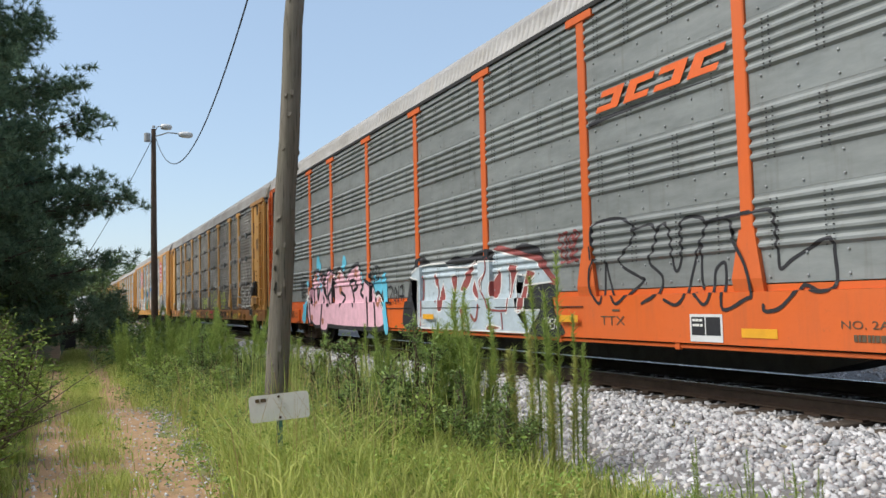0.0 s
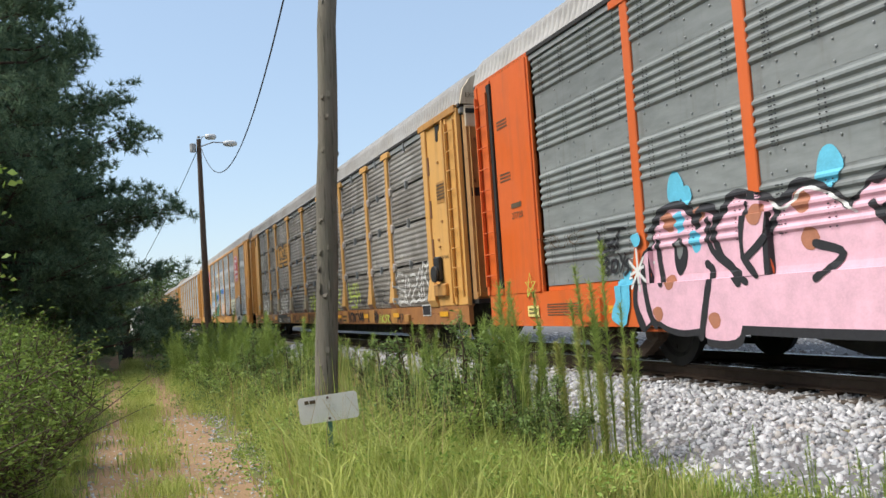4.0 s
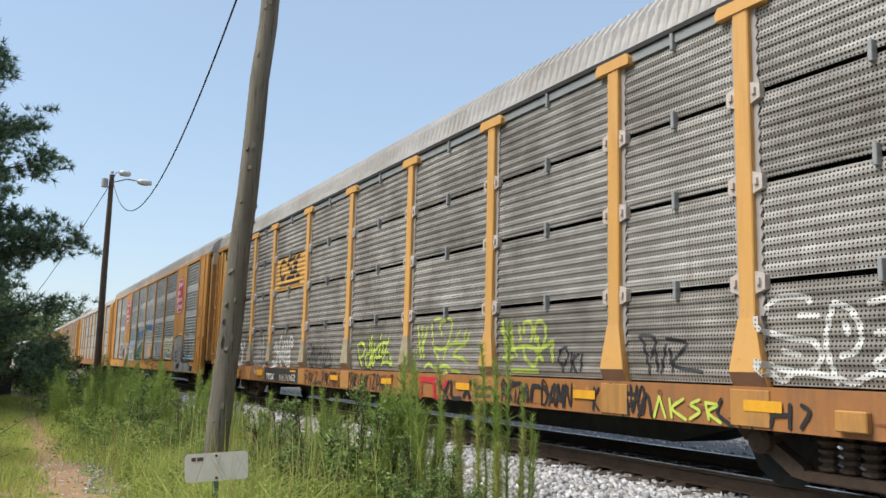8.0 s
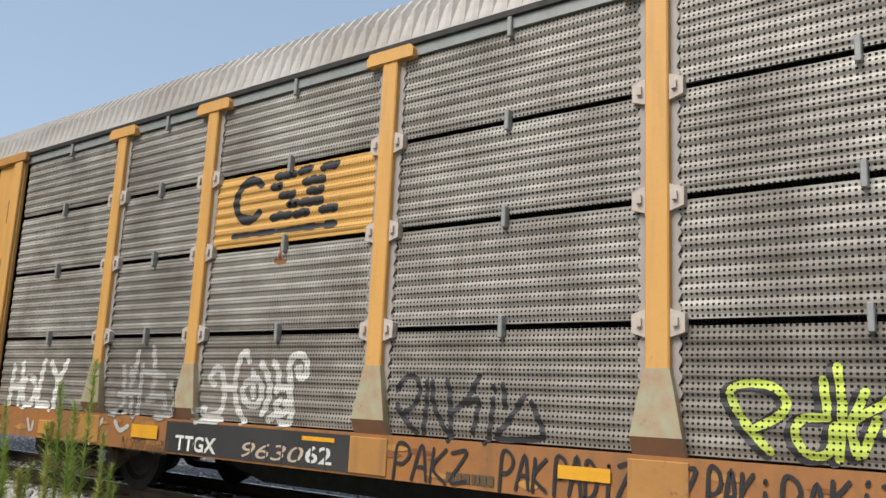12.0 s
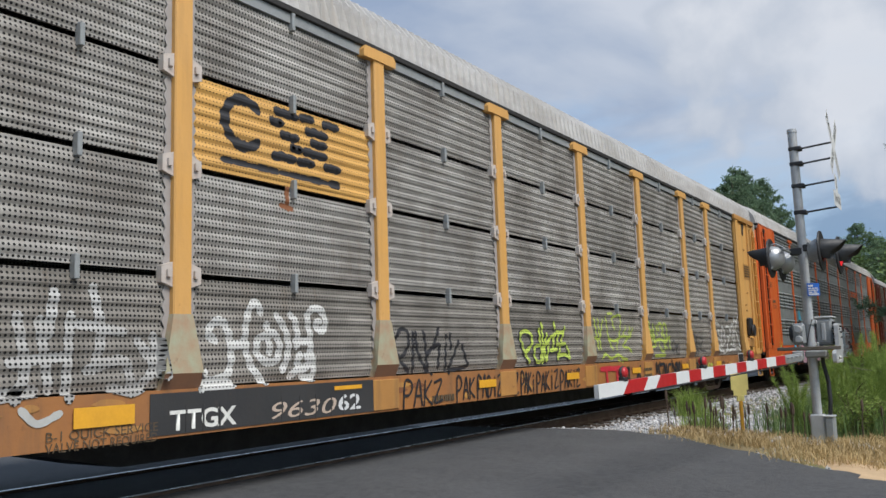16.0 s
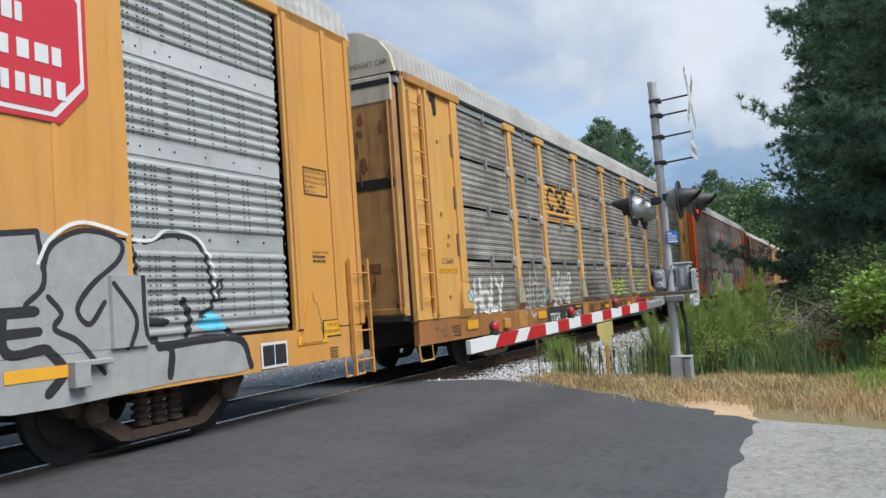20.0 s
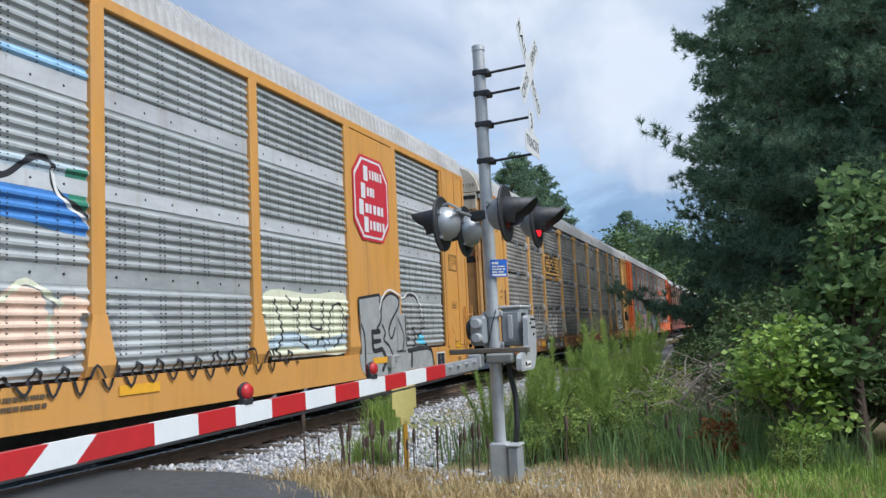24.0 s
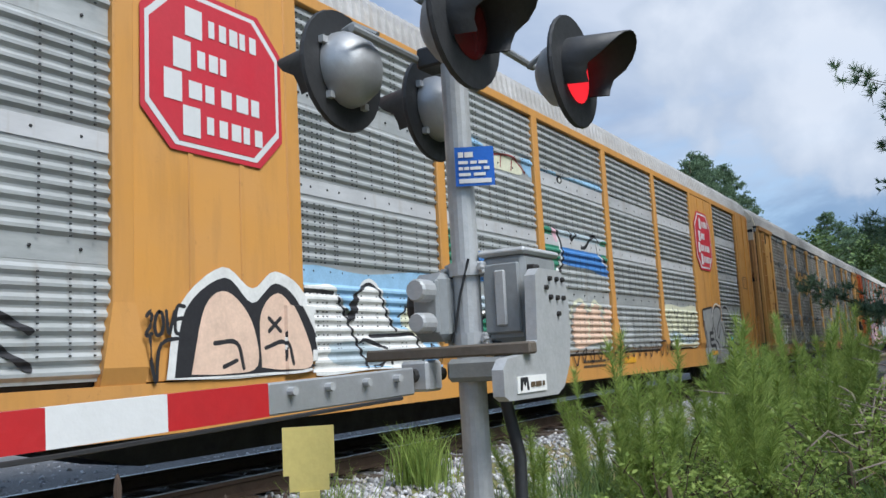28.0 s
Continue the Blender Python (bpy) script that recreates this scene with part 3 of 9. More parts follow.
GLYPHS = {
    "A": [((0, 0), (.5, 1.05), (1, 0)), ((.2, .4), (.85, .4))], "B": [((0, 0), (0, 1), (.6, .95), (.7, .7), (.1, .52), (.9, .4), (.85, .05), (0, 0))],
    "E": [((1, 1), (.05, .95), (0, .05), (1, 0)), ((0, .5), (.8, .55))], "H": [((0, 0), (.05, 1)), ((1, 0), (.95, 1.05)), ((0, .5), (1, .55))],
    "I": [((.5, 0), (.5, .72)), ((.48, .95), (.52, 1.0))], "K": [((0, 0), (.05, 1)), ((.9, 1), (.05, .45), (1, 0))], "L": [((0, 1), (.05, 0), (.9, .08))],
    "M": [((0, 0), (.1, 1), (.5, .3), (.9, 1), (1, 0))], "N": [((0, 0), (.05, 1), (.9, .05), (1, 1))],
    "O": [((.5, 1), (.1, .8), (0, .4), (.3, 0), (.8, .05), (1, .5), (.8, .92), (.5, 1))],
    "P": [((0, -.1), (.05, 1), (.7, 1), (.95, .72), (.6, .45), (.05, .42))], "R": [((0, 0), (.05, 1), (.8, .95), (.85, .6), (.1, .5), (1, 0))],
    "S": [((.9, .9), (.4, 1), (.05, .75), (.5, .5), (.95, .25), (.5, 0), (0, .12))], "T": [((.5, 0), (.5, 1)), ((-.1, .95), (1.1, 1.05))],
    "U": [((0, 1), (.05, .15), (.5, 0), (.9, .15), (1, 1))], "V": [((0, 1), (.45, 0), (1, 1))], "Y": [((0, 1), (.5, .5)), ((1, 1), (.3, -.15))],
    "Z": [((0, .95), (.95, 1), (.05, .02), (1.1, .08))], "C": [((.95, .8), (.5, 1), (.05, .6), (.2, .05), (.9, .15))], "D": [((0, 0), (0, 1), (.7, .85), (.95, .4), (.6, .05), (0, 0))],
    "W": [((0, 1), (.2, 0), (.5, .6), (.8, 0), (1, 1))], "X": [((0, 0), (1, 1)), ((0, 1), (1, 0))], "2": [((0, .8), (.5, 1), (.9, .7), (0, 0), (1, .05))],
    "J": [((.3, 1), (1, 1)), ((.7, 1), (.65, .2), (.3, 0), (0, .2))], "G": [((.9, .85), (.4, 1), (0, .5), (.4, 0), (.95, .2), (.9, .5), (.5, .48))],
}


def bend(pts, n=5):
    """A smooth line through points."""
    pts = [np.array(p, float) for p in pts]
    if len(pts) < 3:
        return pts
    q = [2 * pts[0] - pts[1]] + pts + [2 * pts[-1] - pts[-2]]
    out = []
    for i in range(1, len(q) - 2):
        for k in range(n):
            t = k / n
            a, b, c, d = q[i - 1:i + 3]
            out.append(0.5 * (2 * b + (c - a) * t + (2 * a - 5 * b + 4 * c - d) * t * t + (3 * b - a - 3 * c + d) * t ** 3))
    return out + [pts[-1]]


SURFACES = {}


def side_depth(car, x, z):
    """Where a car's outer side lies at (x, z) of its own space."""
    c = SURFACES[car.name]
    if z < c["sill"] + .006:
        return -1.474
    for p in c["posts"]:
        if abs(x - p) <= (.205 if z < c["sill"] + .64 else c["post_w"] / 2 + .012):
            return c["face"] - .036 if z < c["sill"] + .64 else c["face"] - .004
    if abs(x) > c["inner"] or any(a <= x <= b for a, b in c["solid"]):
        return -1.478
    for prof in c["profiles"]:
        if prof[0][0] - .006 <= z <= prof[-1][0] + .006:
            return -1.41 - float(np.interp(z, [q[0] for q in prof], [q[1] for q in prof]))
    return -1.42


PANEL_ONLY = set()           # names of painted shapes that stop at the posts


def wrap(me, car, lift, panel_only=False):
    """Lays a flat painted shape on a car's pressed side: cuts it at the folds and moves it on to them."""
    c = SURFACES[car.name]
    bm = bmesh.new()
    bm.from_mesh(me)
    zs, xs = [v.co.z for v in bm.verts], [v.co.x for v in bm.verts]
    lo, hi, left, right = min(zs), max(zs), min(xs), max(xs)
    cuts = [(2, z) for prof in c["profiles"] for z, _ in prof] + [(2, c["sill"] + .004), (2, c["sill"] + .009), (2, c["sill"] + .636), (2, c["sill"] + .644)]
    for p in c["posts"]:
        for w in (c["post_w"] / 2 + .012, .205):
            cuts += [(0, p - w - .012), (0, p - w), (0, p + w), (0, p + w + .012)]
    for a, b in c["solid"]:
        cuts += [(0, a - .01), (0, a), (0, b), (0, b + .01)]
    for axis, t in cuts:
        if (lo < t < hi) if axis == 2 else (left < t < right):
            co, no = [0, 0, 0], [0, 0, 0]
            co[axis], no[axis] = t, 1
            bmesh.ops.bisect_plane(bm, geom=bm.verts[:] + bm.edges[:] + bm.faces[:], plane_co=co, plane_no=no)
    if panel_only:
        off = [f for f in bm.faces if any(abs(f.calc_center_median().x - p) < (c["post_w"] / 2 + .02 if f.calc_center_median().z > c["sill"] + .64 else .215) for p in c["posts"])]
        bmesh.ops.delete(bm, geom=off, context="FACES")
    for v in bm.verts:
        v.co.y = side_depth(car, v.co.x, v.co.z) - lift + v.co.y
    bm.to_mesh(me)
    bm.free()
    return me


LAYER = {}
THIN = {"worn_logo", "worn_line", "sill_grime"}      # scattered marks that hardly overlap


def layer(car, name=""):
    """Each coat of paint lies a little above the one before."""
    key = car.name + ("thin" if name in THIN else "")
    LAYER[key] = LAYER.get(key, 0) + 1
    return .0015 + .00007 * (LAYER[key] % 9) if name in THIN else .002 + .00030 * LAYER[key]


def spray(name, lines, width, material, car, label, y=None, soft=True, proud=0.0):
    """Painted lines on a car's side, laid on to its folds; points are (x, z)."""
    k = Kit()
    rng = random.Random(len(lines) * 31 + int(width * 999))
    for li, line in enumerate(lines):
        line = bend(line) if soft else [np.array(p, float) for p in line]
        left, right = [], []
        for i, p in enumerate(line):
            d = line[min(i + 1, len(line) - 1)] - line[max(i - 1, 0)]
            d = d / (np.hypot(*d) + 1e-9)
            w = width * (0.5 + 0.12 * rng.random())
            left.append(p + np.array((-d[1], d[0])) * w)
            right.append(p - np.array((-d[1], d[0])) * w)
        yy = -.00008 * (li % 4)
        n = len(line)
        k.add([(p[0], yy, p[1]) for p in left + right], [(i, i + 1, n + i + 1, n + i) for i in range(n - 1)])
        for e, p in enumerate((line[0], line[-1])):
            k.add([(p[0] + width * .52 * math.cos(a), yy - .00004, p[1] + width * .52 * math.sin(a)) for a in [j * math.pi / 4 for j in range(8)]], [tuple(range(8))])
    me = k.mesh(name, material)
    return part(name, wrap(me, car, layer(car, name) + proud, name in PANEL_ONLY), None, car, label, kind="stuff" if len(lines) > 1 else "")


def word_lines(text, x, z, w, h, lean=0.0, seed=1):
    """Stroke letters of a word that starts at x and is w wide and h high."""
    rng = random.Random(seed)
    n = len(text)
    step = w / n
    out = []
    for i, ch in enumerate(text):
        oz = z + rng.uniform(-.06, .06) * h
        hh = h * rng.uniform(0.88, 1.1)
        for line in GLYPHS.get(ch, []):
            out.append([(x + i * step + (px * 0.78 + lean * pz) * step + rng.uniform(-.03, .03) * step, oz + pz * hh + rng.uniform(-.02, .02) * h) for px, pz in line])
    return out


def blob(name, outline, material, car, label, y=None, sharp=False):
    """A filled patch of paint with a smooth or a sharp-cornered outline of (x, z), laid on to the folds."""
    pts = outline if sharp else bend(list(outline) + [outline[0]], 5)[:-1]
    me = bpy.data.meshes.new(name)
    bm = bmesh.new()
    face = bm.faces.new([bm.verts.new((p[0], 0, p[1])) for p in pts])
    bmesh.ops.triangulate(bm, faces=[face])
    bm.to_mesh(me)
    bm.free()
    me.materials.append(material)
    return part(name, wrap(me, car, layer(car, name), name in PANEL_ONLY), None, car, label)


# ---------------------------------------------------------------- ground, track and road
def smooth(a, b, t):
    t = min(1, max(0, (t - a) / (b - a)))
    return t * t * (3 - 2 * t)


def ground_z(x, y):
    """Height of the ground; rail heads are at 0."""
    bed = 1 - smooth(1.9, 3.6, -y) if y < 0 else 1 - smooth(10, 13, y)
    z = -0.52 + 0.30 * bed
    # gentle rise of the road apron towards the rails
    road = smooth(-1.2, 0.4, x) * (1 - smooth(12.6, 14.6, x))
    if y < 0:
        zr = -0.06 - 0.30 * smooth(1.8, 8.0, -y)
    else:
        zr = -0.06 - 0.30 * smooth(1.8, 8.0, y)
    z = z * (1 - road) + zr * road
    if 12.0 < x < 40 and y < -3:
        z += 0.20 * smooth(12.0, 14.5, x) * (1 - smooth(20, 40, x))
    far = max(abs(x) - 30, abs(y) - 20, 0)
    z += 0.10 * noise.noise((x * 0.25, y * 0.25, 0)) * (1 - road) * smooth(3.2, 5.0, abs(y)) + min(far, 60) * 0.002 * noise.noise((x * 0.03, y * 0.03, 4))
    return z


def spaced(lo, hi, near_lo, near_hi, fine):
    a = list(np.arange(near_lo, near_hi + fine / 2, fine))
    step = fine
    while a[-1] < hi:
        step *= 1.25
        a.append(min(hi, a[-1] + step))
    step = fine
    while a[0] > lo:
        step *= 1.25
        a.insert(0, max(lo, a[0] - step))
    return a


def build_ground():
    xs = spaced(-1500, 1500, -26, 26, 0.4)
    ys = spaced(-1500, 1500, -14, 6, 0.25)
    v = [(x, y, ground_z(x, y)) for y in ys for x in xs]
    n = len(xs)
    f = [(j * n + i, j * n + i + 1, (j + 1) * n + i + 1, (j + 1) * n + i) for j in range(len(ys) - 1) for i in range(n - 1)]
    ob = soup("ground", v, f, M["ground"], label="grassy sandy soil beside the railway line", category="ground", kind="structure")
    ob.data.polygons.foreach_set("use_smooth", [True] * len(ob.data.polygons))


def draped(name, outline, material, lift, label, category, step=0.35, edge=0.0, kind="structure", rag=0.12):
    """A sheet that lies on the ground inside an outline of (x, y)."""
    xs = [p[0] for p in outline]
    ys = [p[1] for p in outline]
    bm = bmesh.new()
    bm.faces.new([bm.verts.new((x, y, 0)) for x, y in outline])
    for axis, lo, hi in ((0, min(xs), max(xs)), (1, min(ys), max(ys))):
        t = lo + step
        while t < hi:
            co, no = [0, 0, 0], [0, 0, 0]
            co[axis], no[axis] = t, 1
            bmesh.ops.bisect_plane(bm, geom=bm.verts[:] + bm.edges[:] + bm.faces[:], plane_co=co, plane_no=no)
            t += step
    rim = {v for e in bm.edges if len(e.link_faces) == 1 for v in e.verts}
    for v in bm.verts:
        v.co.z = ground_z(v.co.x, v.co.y) + lift
        if v in rim:
            v.co.z -= lift + edge
            v.co.x += noise.noise((v.co.x * 1.7, v.co.y * 1.7, 1)) * rag
            v.co.y += noise.noise((v.co.x * 1.7, v.co.y * 1.7, 7)) * rag
    me = bpy.data.meshes.new(name)
    bm.to_mesh(me)
    bm.free()
    me.materials.append(material)
    me.polygons.foreach_set("use_smooth", [True] * len(me.polygons))
    return tagged(new(name, me), label, category, kind=kind)


def stones(name, cells, size, seed, label, material, lift=0.0):
    """Broken stone strewn over rectangles (x0, x1, y0, y1, count), each an odd five- or six-sided lump."""
    rng = np.random.default_rng(seed)
    base = np.array([(-.8, -.8, -.7), (.8, -.8, -.7), (.8, .8, -.7), (-.8, .8, -.7), (-.65, -.7, .7), (.7, -.6, .75), (.6, .7, .6), (-.7, .6, .8)])
    tri = np.array([(0, 2, 1), (0, 3, 2), (4, 5, 6), (4, 6, 7), (0, 1, 5), (0, 5, 4), (1, 2, 6), (1, 6, 5), (2, 3, 7), (2, 7, 6), (3, 0, 4), (3, 4, 7)])
    vs, fs, k = [], [], 0
    for x0, x1, y0, y1, count in cells:
        px, py = rng.uniform(x0, x1, count), rng.uniform(y0, y1, count)
        pz = np.array([ground_z(a, b) for a, b in zip(px, py)]) + lift
        s = size * rng.uniform(0.55, 1.35, (count, 1)) * rng.uniform(0.6, 1.2, (count, 3))
        ang = rng.uniform(0, 6.28, (count, 3))
        v = (base[None] + rng.uniform(-.38, .38, (count, 8, 3))) * s[:, None, :] * 0.5
        for a, (i, j) in enumerate(((0, 1), (1, 2), (0, 2))):
            c, sn = np.cos(ang[:, a])[:, None], np.sin(ang[:, a])[:, None]
            vi, vj = v[..., i].copy(), v[..., j].copy()
            v[..., i], v[..., j] = vi * c - vj * sn, vi * sn + vj * c
        v += np.stack([px, py, pz + size * rng.uniform(-.1, .35, count)], 1)[:, None, :]
        vs.append(v.reshape(-1, 3))
        fs.append((tri[None] + (np.arange(count) * 8)[:, None, None] + k).reshape(-1, 3))
        k += count * 8
    return soup(name, np.concatenate(vs), np.concatenate(fs), material, label=label, category="ballast", kind="stuff")


def build_track():
    track = thing("railway_track", "railway track with brown steel rails on dark wooden ties", "railway track", kind="structure")
    ring = [(-.07, -.165), (.07, -.165), (.07, -.15), (.012, -.13), (.012, -.045), (.036, -.035), (.036, -.004), (.03, 0), (-.03, 0), (-.036, -.004), (-.036, -.035), (-.012, -.045), (-.012, -.13), (-.07, -.15)]
    for side in (-1, 1):
        k = Kit().prism([(a + side * 0.755, b) for a, b in ring], 0, -420, 420)
        r = part("rail", k, M["rail"], track)
        part("rail_head", Kit().box(-420, 420, side * 0.755 - .03, side * 0.755 + .03, 0.0, 0.003), M["rail_top"], r, "worn bright rail head")
    tie = Kit().box(-.115, .115, -1.28, 1.28, -.36, -.175, .012).mesh("tie", M["tie"])
    plate = Kit().box(-.10, .10, -.15, .15, -.178, -.158).mesh("tie_plate", M["rail"])
    rng = random.Random(5)
    x, near = -24.0, 0
    while x < 34:
        if not -0.4 < x < 13.0:
            t = part("tie", tie, None, track, at=pose(x + rng.uniform(-.03, .03), rng.uniform(-.04, .04), rng.uniform(-.008, .008), 0, 0, rng.uniform(-1.2, 1.2)))
            part("tie_plate", plate, None, t, at=pose(0, -.755, 0))
        x += 0.53
    k = Kit()
    for lo, hi in ((-160, -24), (34, 170)):
        x = lo
        while x < hi:
            k.box(x - .115, x + .115, -1.28, 1.28, -.36, -.175)
            x += 0.53
    part("far_ties", k, M["tie"], track, kind="stuff")


build_ground()
draped("ballast_bed", [(-420, -3.5), (-1.6, -3.5), (-0.6, -2.2), (-0.6, 10), (-420, 10)], M["ballast_bed"], 0.012, "grey crushed stone railway bed", "ballast", 1.2)
draped("ballast_bed_right", [(13.4, -2.2), (14.6, -3.9), (420, -3.5), (420, 10), (13.0, 10)], M["ballast_bed"], 0.012, "grey crushed stone railway bed beyond the road", "ballast", 1.2)
draped("road", [(-0.3, 14), (12.9, 14), (13.2, -1.9), (12.6, -3.2), (11.4, -5.0), (10.8, -6.0), (10.3, -6.35), (5.0, -6.45), (0.3, -6.5), (-0.3, -3.0)], M["asphalt"], 0.03, "dark smooth asphalt apron at the level crossing", "road", 0.4)
draped("old_road", [(-0.2, -6.1), (6.0, -6.1), (10.6, -5.95), (10.5, -6.6), (9.7, -9), (8.6, -40), (-0.8, -40)], M["asphalt_old"], 0.012, "pale worn asphalt road surface", "road", 0.6)
draped("dirt_path", [(-60, -8.3), (-22, -8.0), (-13, -7.9), (-8, -7.95), (-3, -8.6), (-1.0, -9.0), (0.0, -6.4), (-2.6, -6.1), (-6.5, -6.3), (-10, -6.4), (-16, -6.5), (-30, -6.9), (-60, -7.3)], M["dirt"], 0.01, "sandy footpath with grass along its middle", "path", 0.4, rag=.4)
draped("sand_spill", [(10.3, -5.75), (10.9, -5.6), (11.6, -5.25), (11.9, -5.5), (11.5, -6.0), (11.0, -6.35), (10.5, -6.3)], M["sand"], 0.036, "pale sandy spill at the edge of the asphalt", "sand", 0.25, rag=.25)
build_track()
stones("ballast_stones", [(-16, -7, -3.55, -1.0, 9000), (-7, -1, -3.6, -1.0, 9000), (-16, -1, -1.0, 1.0, 3500), (-30, -16, -3.4, -1.0, 4500), (-24, -1, 1.0, 6.0, 3500), (-3, -.5, -3.5, 1, 1000)], 0.062, 3, "loose pale grey granite ballast stones", M["ballast"])
stones("ballast_stones_right", [(13.3, 18, -3.9, -0.9, 4200), (12.9, 14.6, -4.6, -2.0, 900), (18, 30, -3.2, -1.0, 3000), (13, 34, -1, 6, 2500)], 0.055, 4, "loose brownish ballast stones beside the crossing", M["ballast"])
stones("path_gravel", [(-14, -3, -7.9, -6.0, 2600), (10.6, 15, -6.2, -4.5, 700)], 0.03, 6, "small loose gravel on the path", M["ballast"])

# ---------------------------------------------------------------- the train
HALF, PITCH = 13.8, 29.0
SIDE = -1.50                       # outer face of the side posts
POSTS = (-11.8, -9.15, -7.1, -4.3, -1.43, 1.43, 4.3, 7.1, 9.15, 11.8)


def ripple(z0, z1, bands, pitch, depth):
    """Outline (z, outward) of a pressed sheet: bands of (from, to) shares that carry ridges, flat between."""
    pts = [(z0, 0.0)]
    for lo, hi in bands:
        a, b = z0 + (z1 - z0) * lo, z0 + (z1 - z0) * hi
        n = max(1, round((b - a) / pitch))
        p = (b - a) / n
        for i in range(n):
            s = a + i * p
            pts += [(s + p * .06, 0.0), (s + p * .20, depth * .5), (s + p * .34, depth), (s + p * .58, depth), (s + p * .72, depth * .5), (s + p * .88, 0.0)]
    return pts + [(z1, 0.0)]


def sheet(x0, x1, prof, y, material, name="side_panel"):
    """A pressed sheet with a thickness of 6 mm and folded edges."""
    k = Kit()
    n = len(prof)
    v = [(x, y - d, z) for x in (x0, x1) for z, d in prof] + [(x, y + 0.02, z) for x in (x0, x1) for z in (prof[0][0], prof[-1][0])]
    f = [(i, i + 1, n + i + 1, n + i) for i in range(n - 1)]
    f += [(0, 2 * n, 2 * n + 2, n), (n - 1, 2 * n - 1, 2 * n + 3, 2 * n + 1)]
    k.add(v, f)
    return k.mesh(name, material)


def roof_mesh(material, eave, rise, half, rounded=False):
    """Arched roof sheet with cross ribs."""
    half_arch = ((1.46, 0.0), (1.39, .36), (1.24, .62), (.95, .84), (.5, .96), (.1, 1.0)) if rounded else ((1.46, 0.0), (1.36, .16), (1.1, .42), (.78, .67), (.4, .88), (.1, 1.0))
    arch = [(-y, z) for y, z in half_arch] + [(y, z) for y, z in reversed(half_arch)]
    xs, ups = [], []
    x, p = -half, 0.16
    while x < half - .01:
        xs += [x, x + p * .25, x + p * .5, x + p * .75]
        ups += [0, .062, .062, 0]
        x += p
    v = [(x, y * (1 + (u * .4 if z else 0)), eave + z * rise + (u if z else 0)) for x, u in zip(xs, ups) for y, z in arch]
    n = len(arch)
    f = [(i * n + j, i * n + j + 1, (i + 1) * n + j + 1, (i + 1) * n + j) for i in range(len(xs) - 1) for j in range(n - 1)]
    f += [tuple(range(n)), tuple(range((len(xs) - 1) * n, len(xs) * n))[::-1]]
    return Kit().add(v, f).mesh("roof", material)


def truck(parent, x, z=0.0):
    """A freight truck: two side frames with springs, bolster and two wheelsets."""
    t = part("truck", Kit().box(-.25, .25, -.95, .95, .42, .62, .02), M["steel_dark"], parent, "dark cast steel freight truck", at=pose(x, 0, z))
    for side in (-1, 1):
        k = Kit()
        y0, y1 = sorted((side * 1.00, side * 1.14))
        k.prism([(-1.22, .50), (-1.12, .62), (-.72, .67), (-.40, .80), (.40, .80), (.72, .67), (1.12, .62), (1.22, .50), (1.12, .40), (.80, .44), (.42, .66), (-.42, .66), (-.80, .44), (-1.12, .40)], 1, y0, y1)
        k.prism([(-1.0, .40), (-.80, .42), (-.46, .22), (-.42, .10), (-.58, .12)], 1, y0, y1)
        k.prism([(1.0, .40), (.58, .12), (.42, .10), (.46, .22), (.80, .42)], 1, y0, y1)
        k.box(-.46, .46, y0, y1, .09, .19, .015)
        part("side_frame", k, M["steel_rust"] if side < 0 else M["steel_dark"], t, "rust-brown cast side frame")
        if side < 0:
            for sx in (-.24, -.03, .18):
                prof = [(.05, 0)]
                for i in range(6):
                    prof += [(.06, i * .075 + .005), (.095, i * .075 + .025), (.095, i * .075 + .05), (.06, i * .075 + .07)]
                part("spring", Kit().lathe(prof, 2, (sx, -1.06, .19), 10), M["steel_rust"], t, "coil spring")
            for sx in (-.89, .89):
                part("bearing_cap", Kit().lathe([(.0, -.17), (.09, -.17), (.13, -.13), (.13, .02)], 1, (sx, -1.08, .42), 14), M["steel_rust"], t, "round bearing end cap")
    for sx in (-.89, .89):
        k = Kit()
        for side in (-1, 1):
            prof = [(.0, -.075), (.10, -.085), (.13, -.05), (.30, -.035), (.345, -.065), (.415, -.068), (.42, -.05), (.43, .035), (.455, .05), (.455, .062), (.34, .062), (.28, .03), (.12, .05), (.0, .06)]
            k.lathe([(r, w * -side * -1 if side < 0 else -w) for r, w in prof], 1, (0, side * .765, 0), 28)
        k.tube([(0, -.74, 0), (0, .74, 0)], .085, 10)
        # small casting lugs make the turning visible
        for a in range(3):
            c, s = math.cos(a * 2.1), math.sin(a * 2.1)
            k.box(c * .22 - .03, c * .22 + .03, -.815, -.785, s * .22 - .03, s * .22 + .03)
        w = part("wheelset", k, M["steel_dark"], t, "dark steel wheels on one axle", at=pose(sx, 0, .425), smooth=False)
        WHEELS.append((w, sx))
    return t


WHEELS = []
CARS = []


def ladder(parent, x, y, z0, z1, width, material, n):
    k = Kit()
    for sx in (-width / 2, width / 2):
        k.box(x + sx - .018, x + sx + .018, y - .06, y - .015, z0, z1)
    lad = part("ladder", k, material, parent, "narrow side ladder")
    for i in range(n):
        z = z0 + (z1 - z0) * (i + .5) / n
        part("rung", Kit().tube([(x - width / 2, y - .05, z), (x, y - .065, z), (x + width / 2, y - .05, z)], .012, 6), material, lad)
    return lad


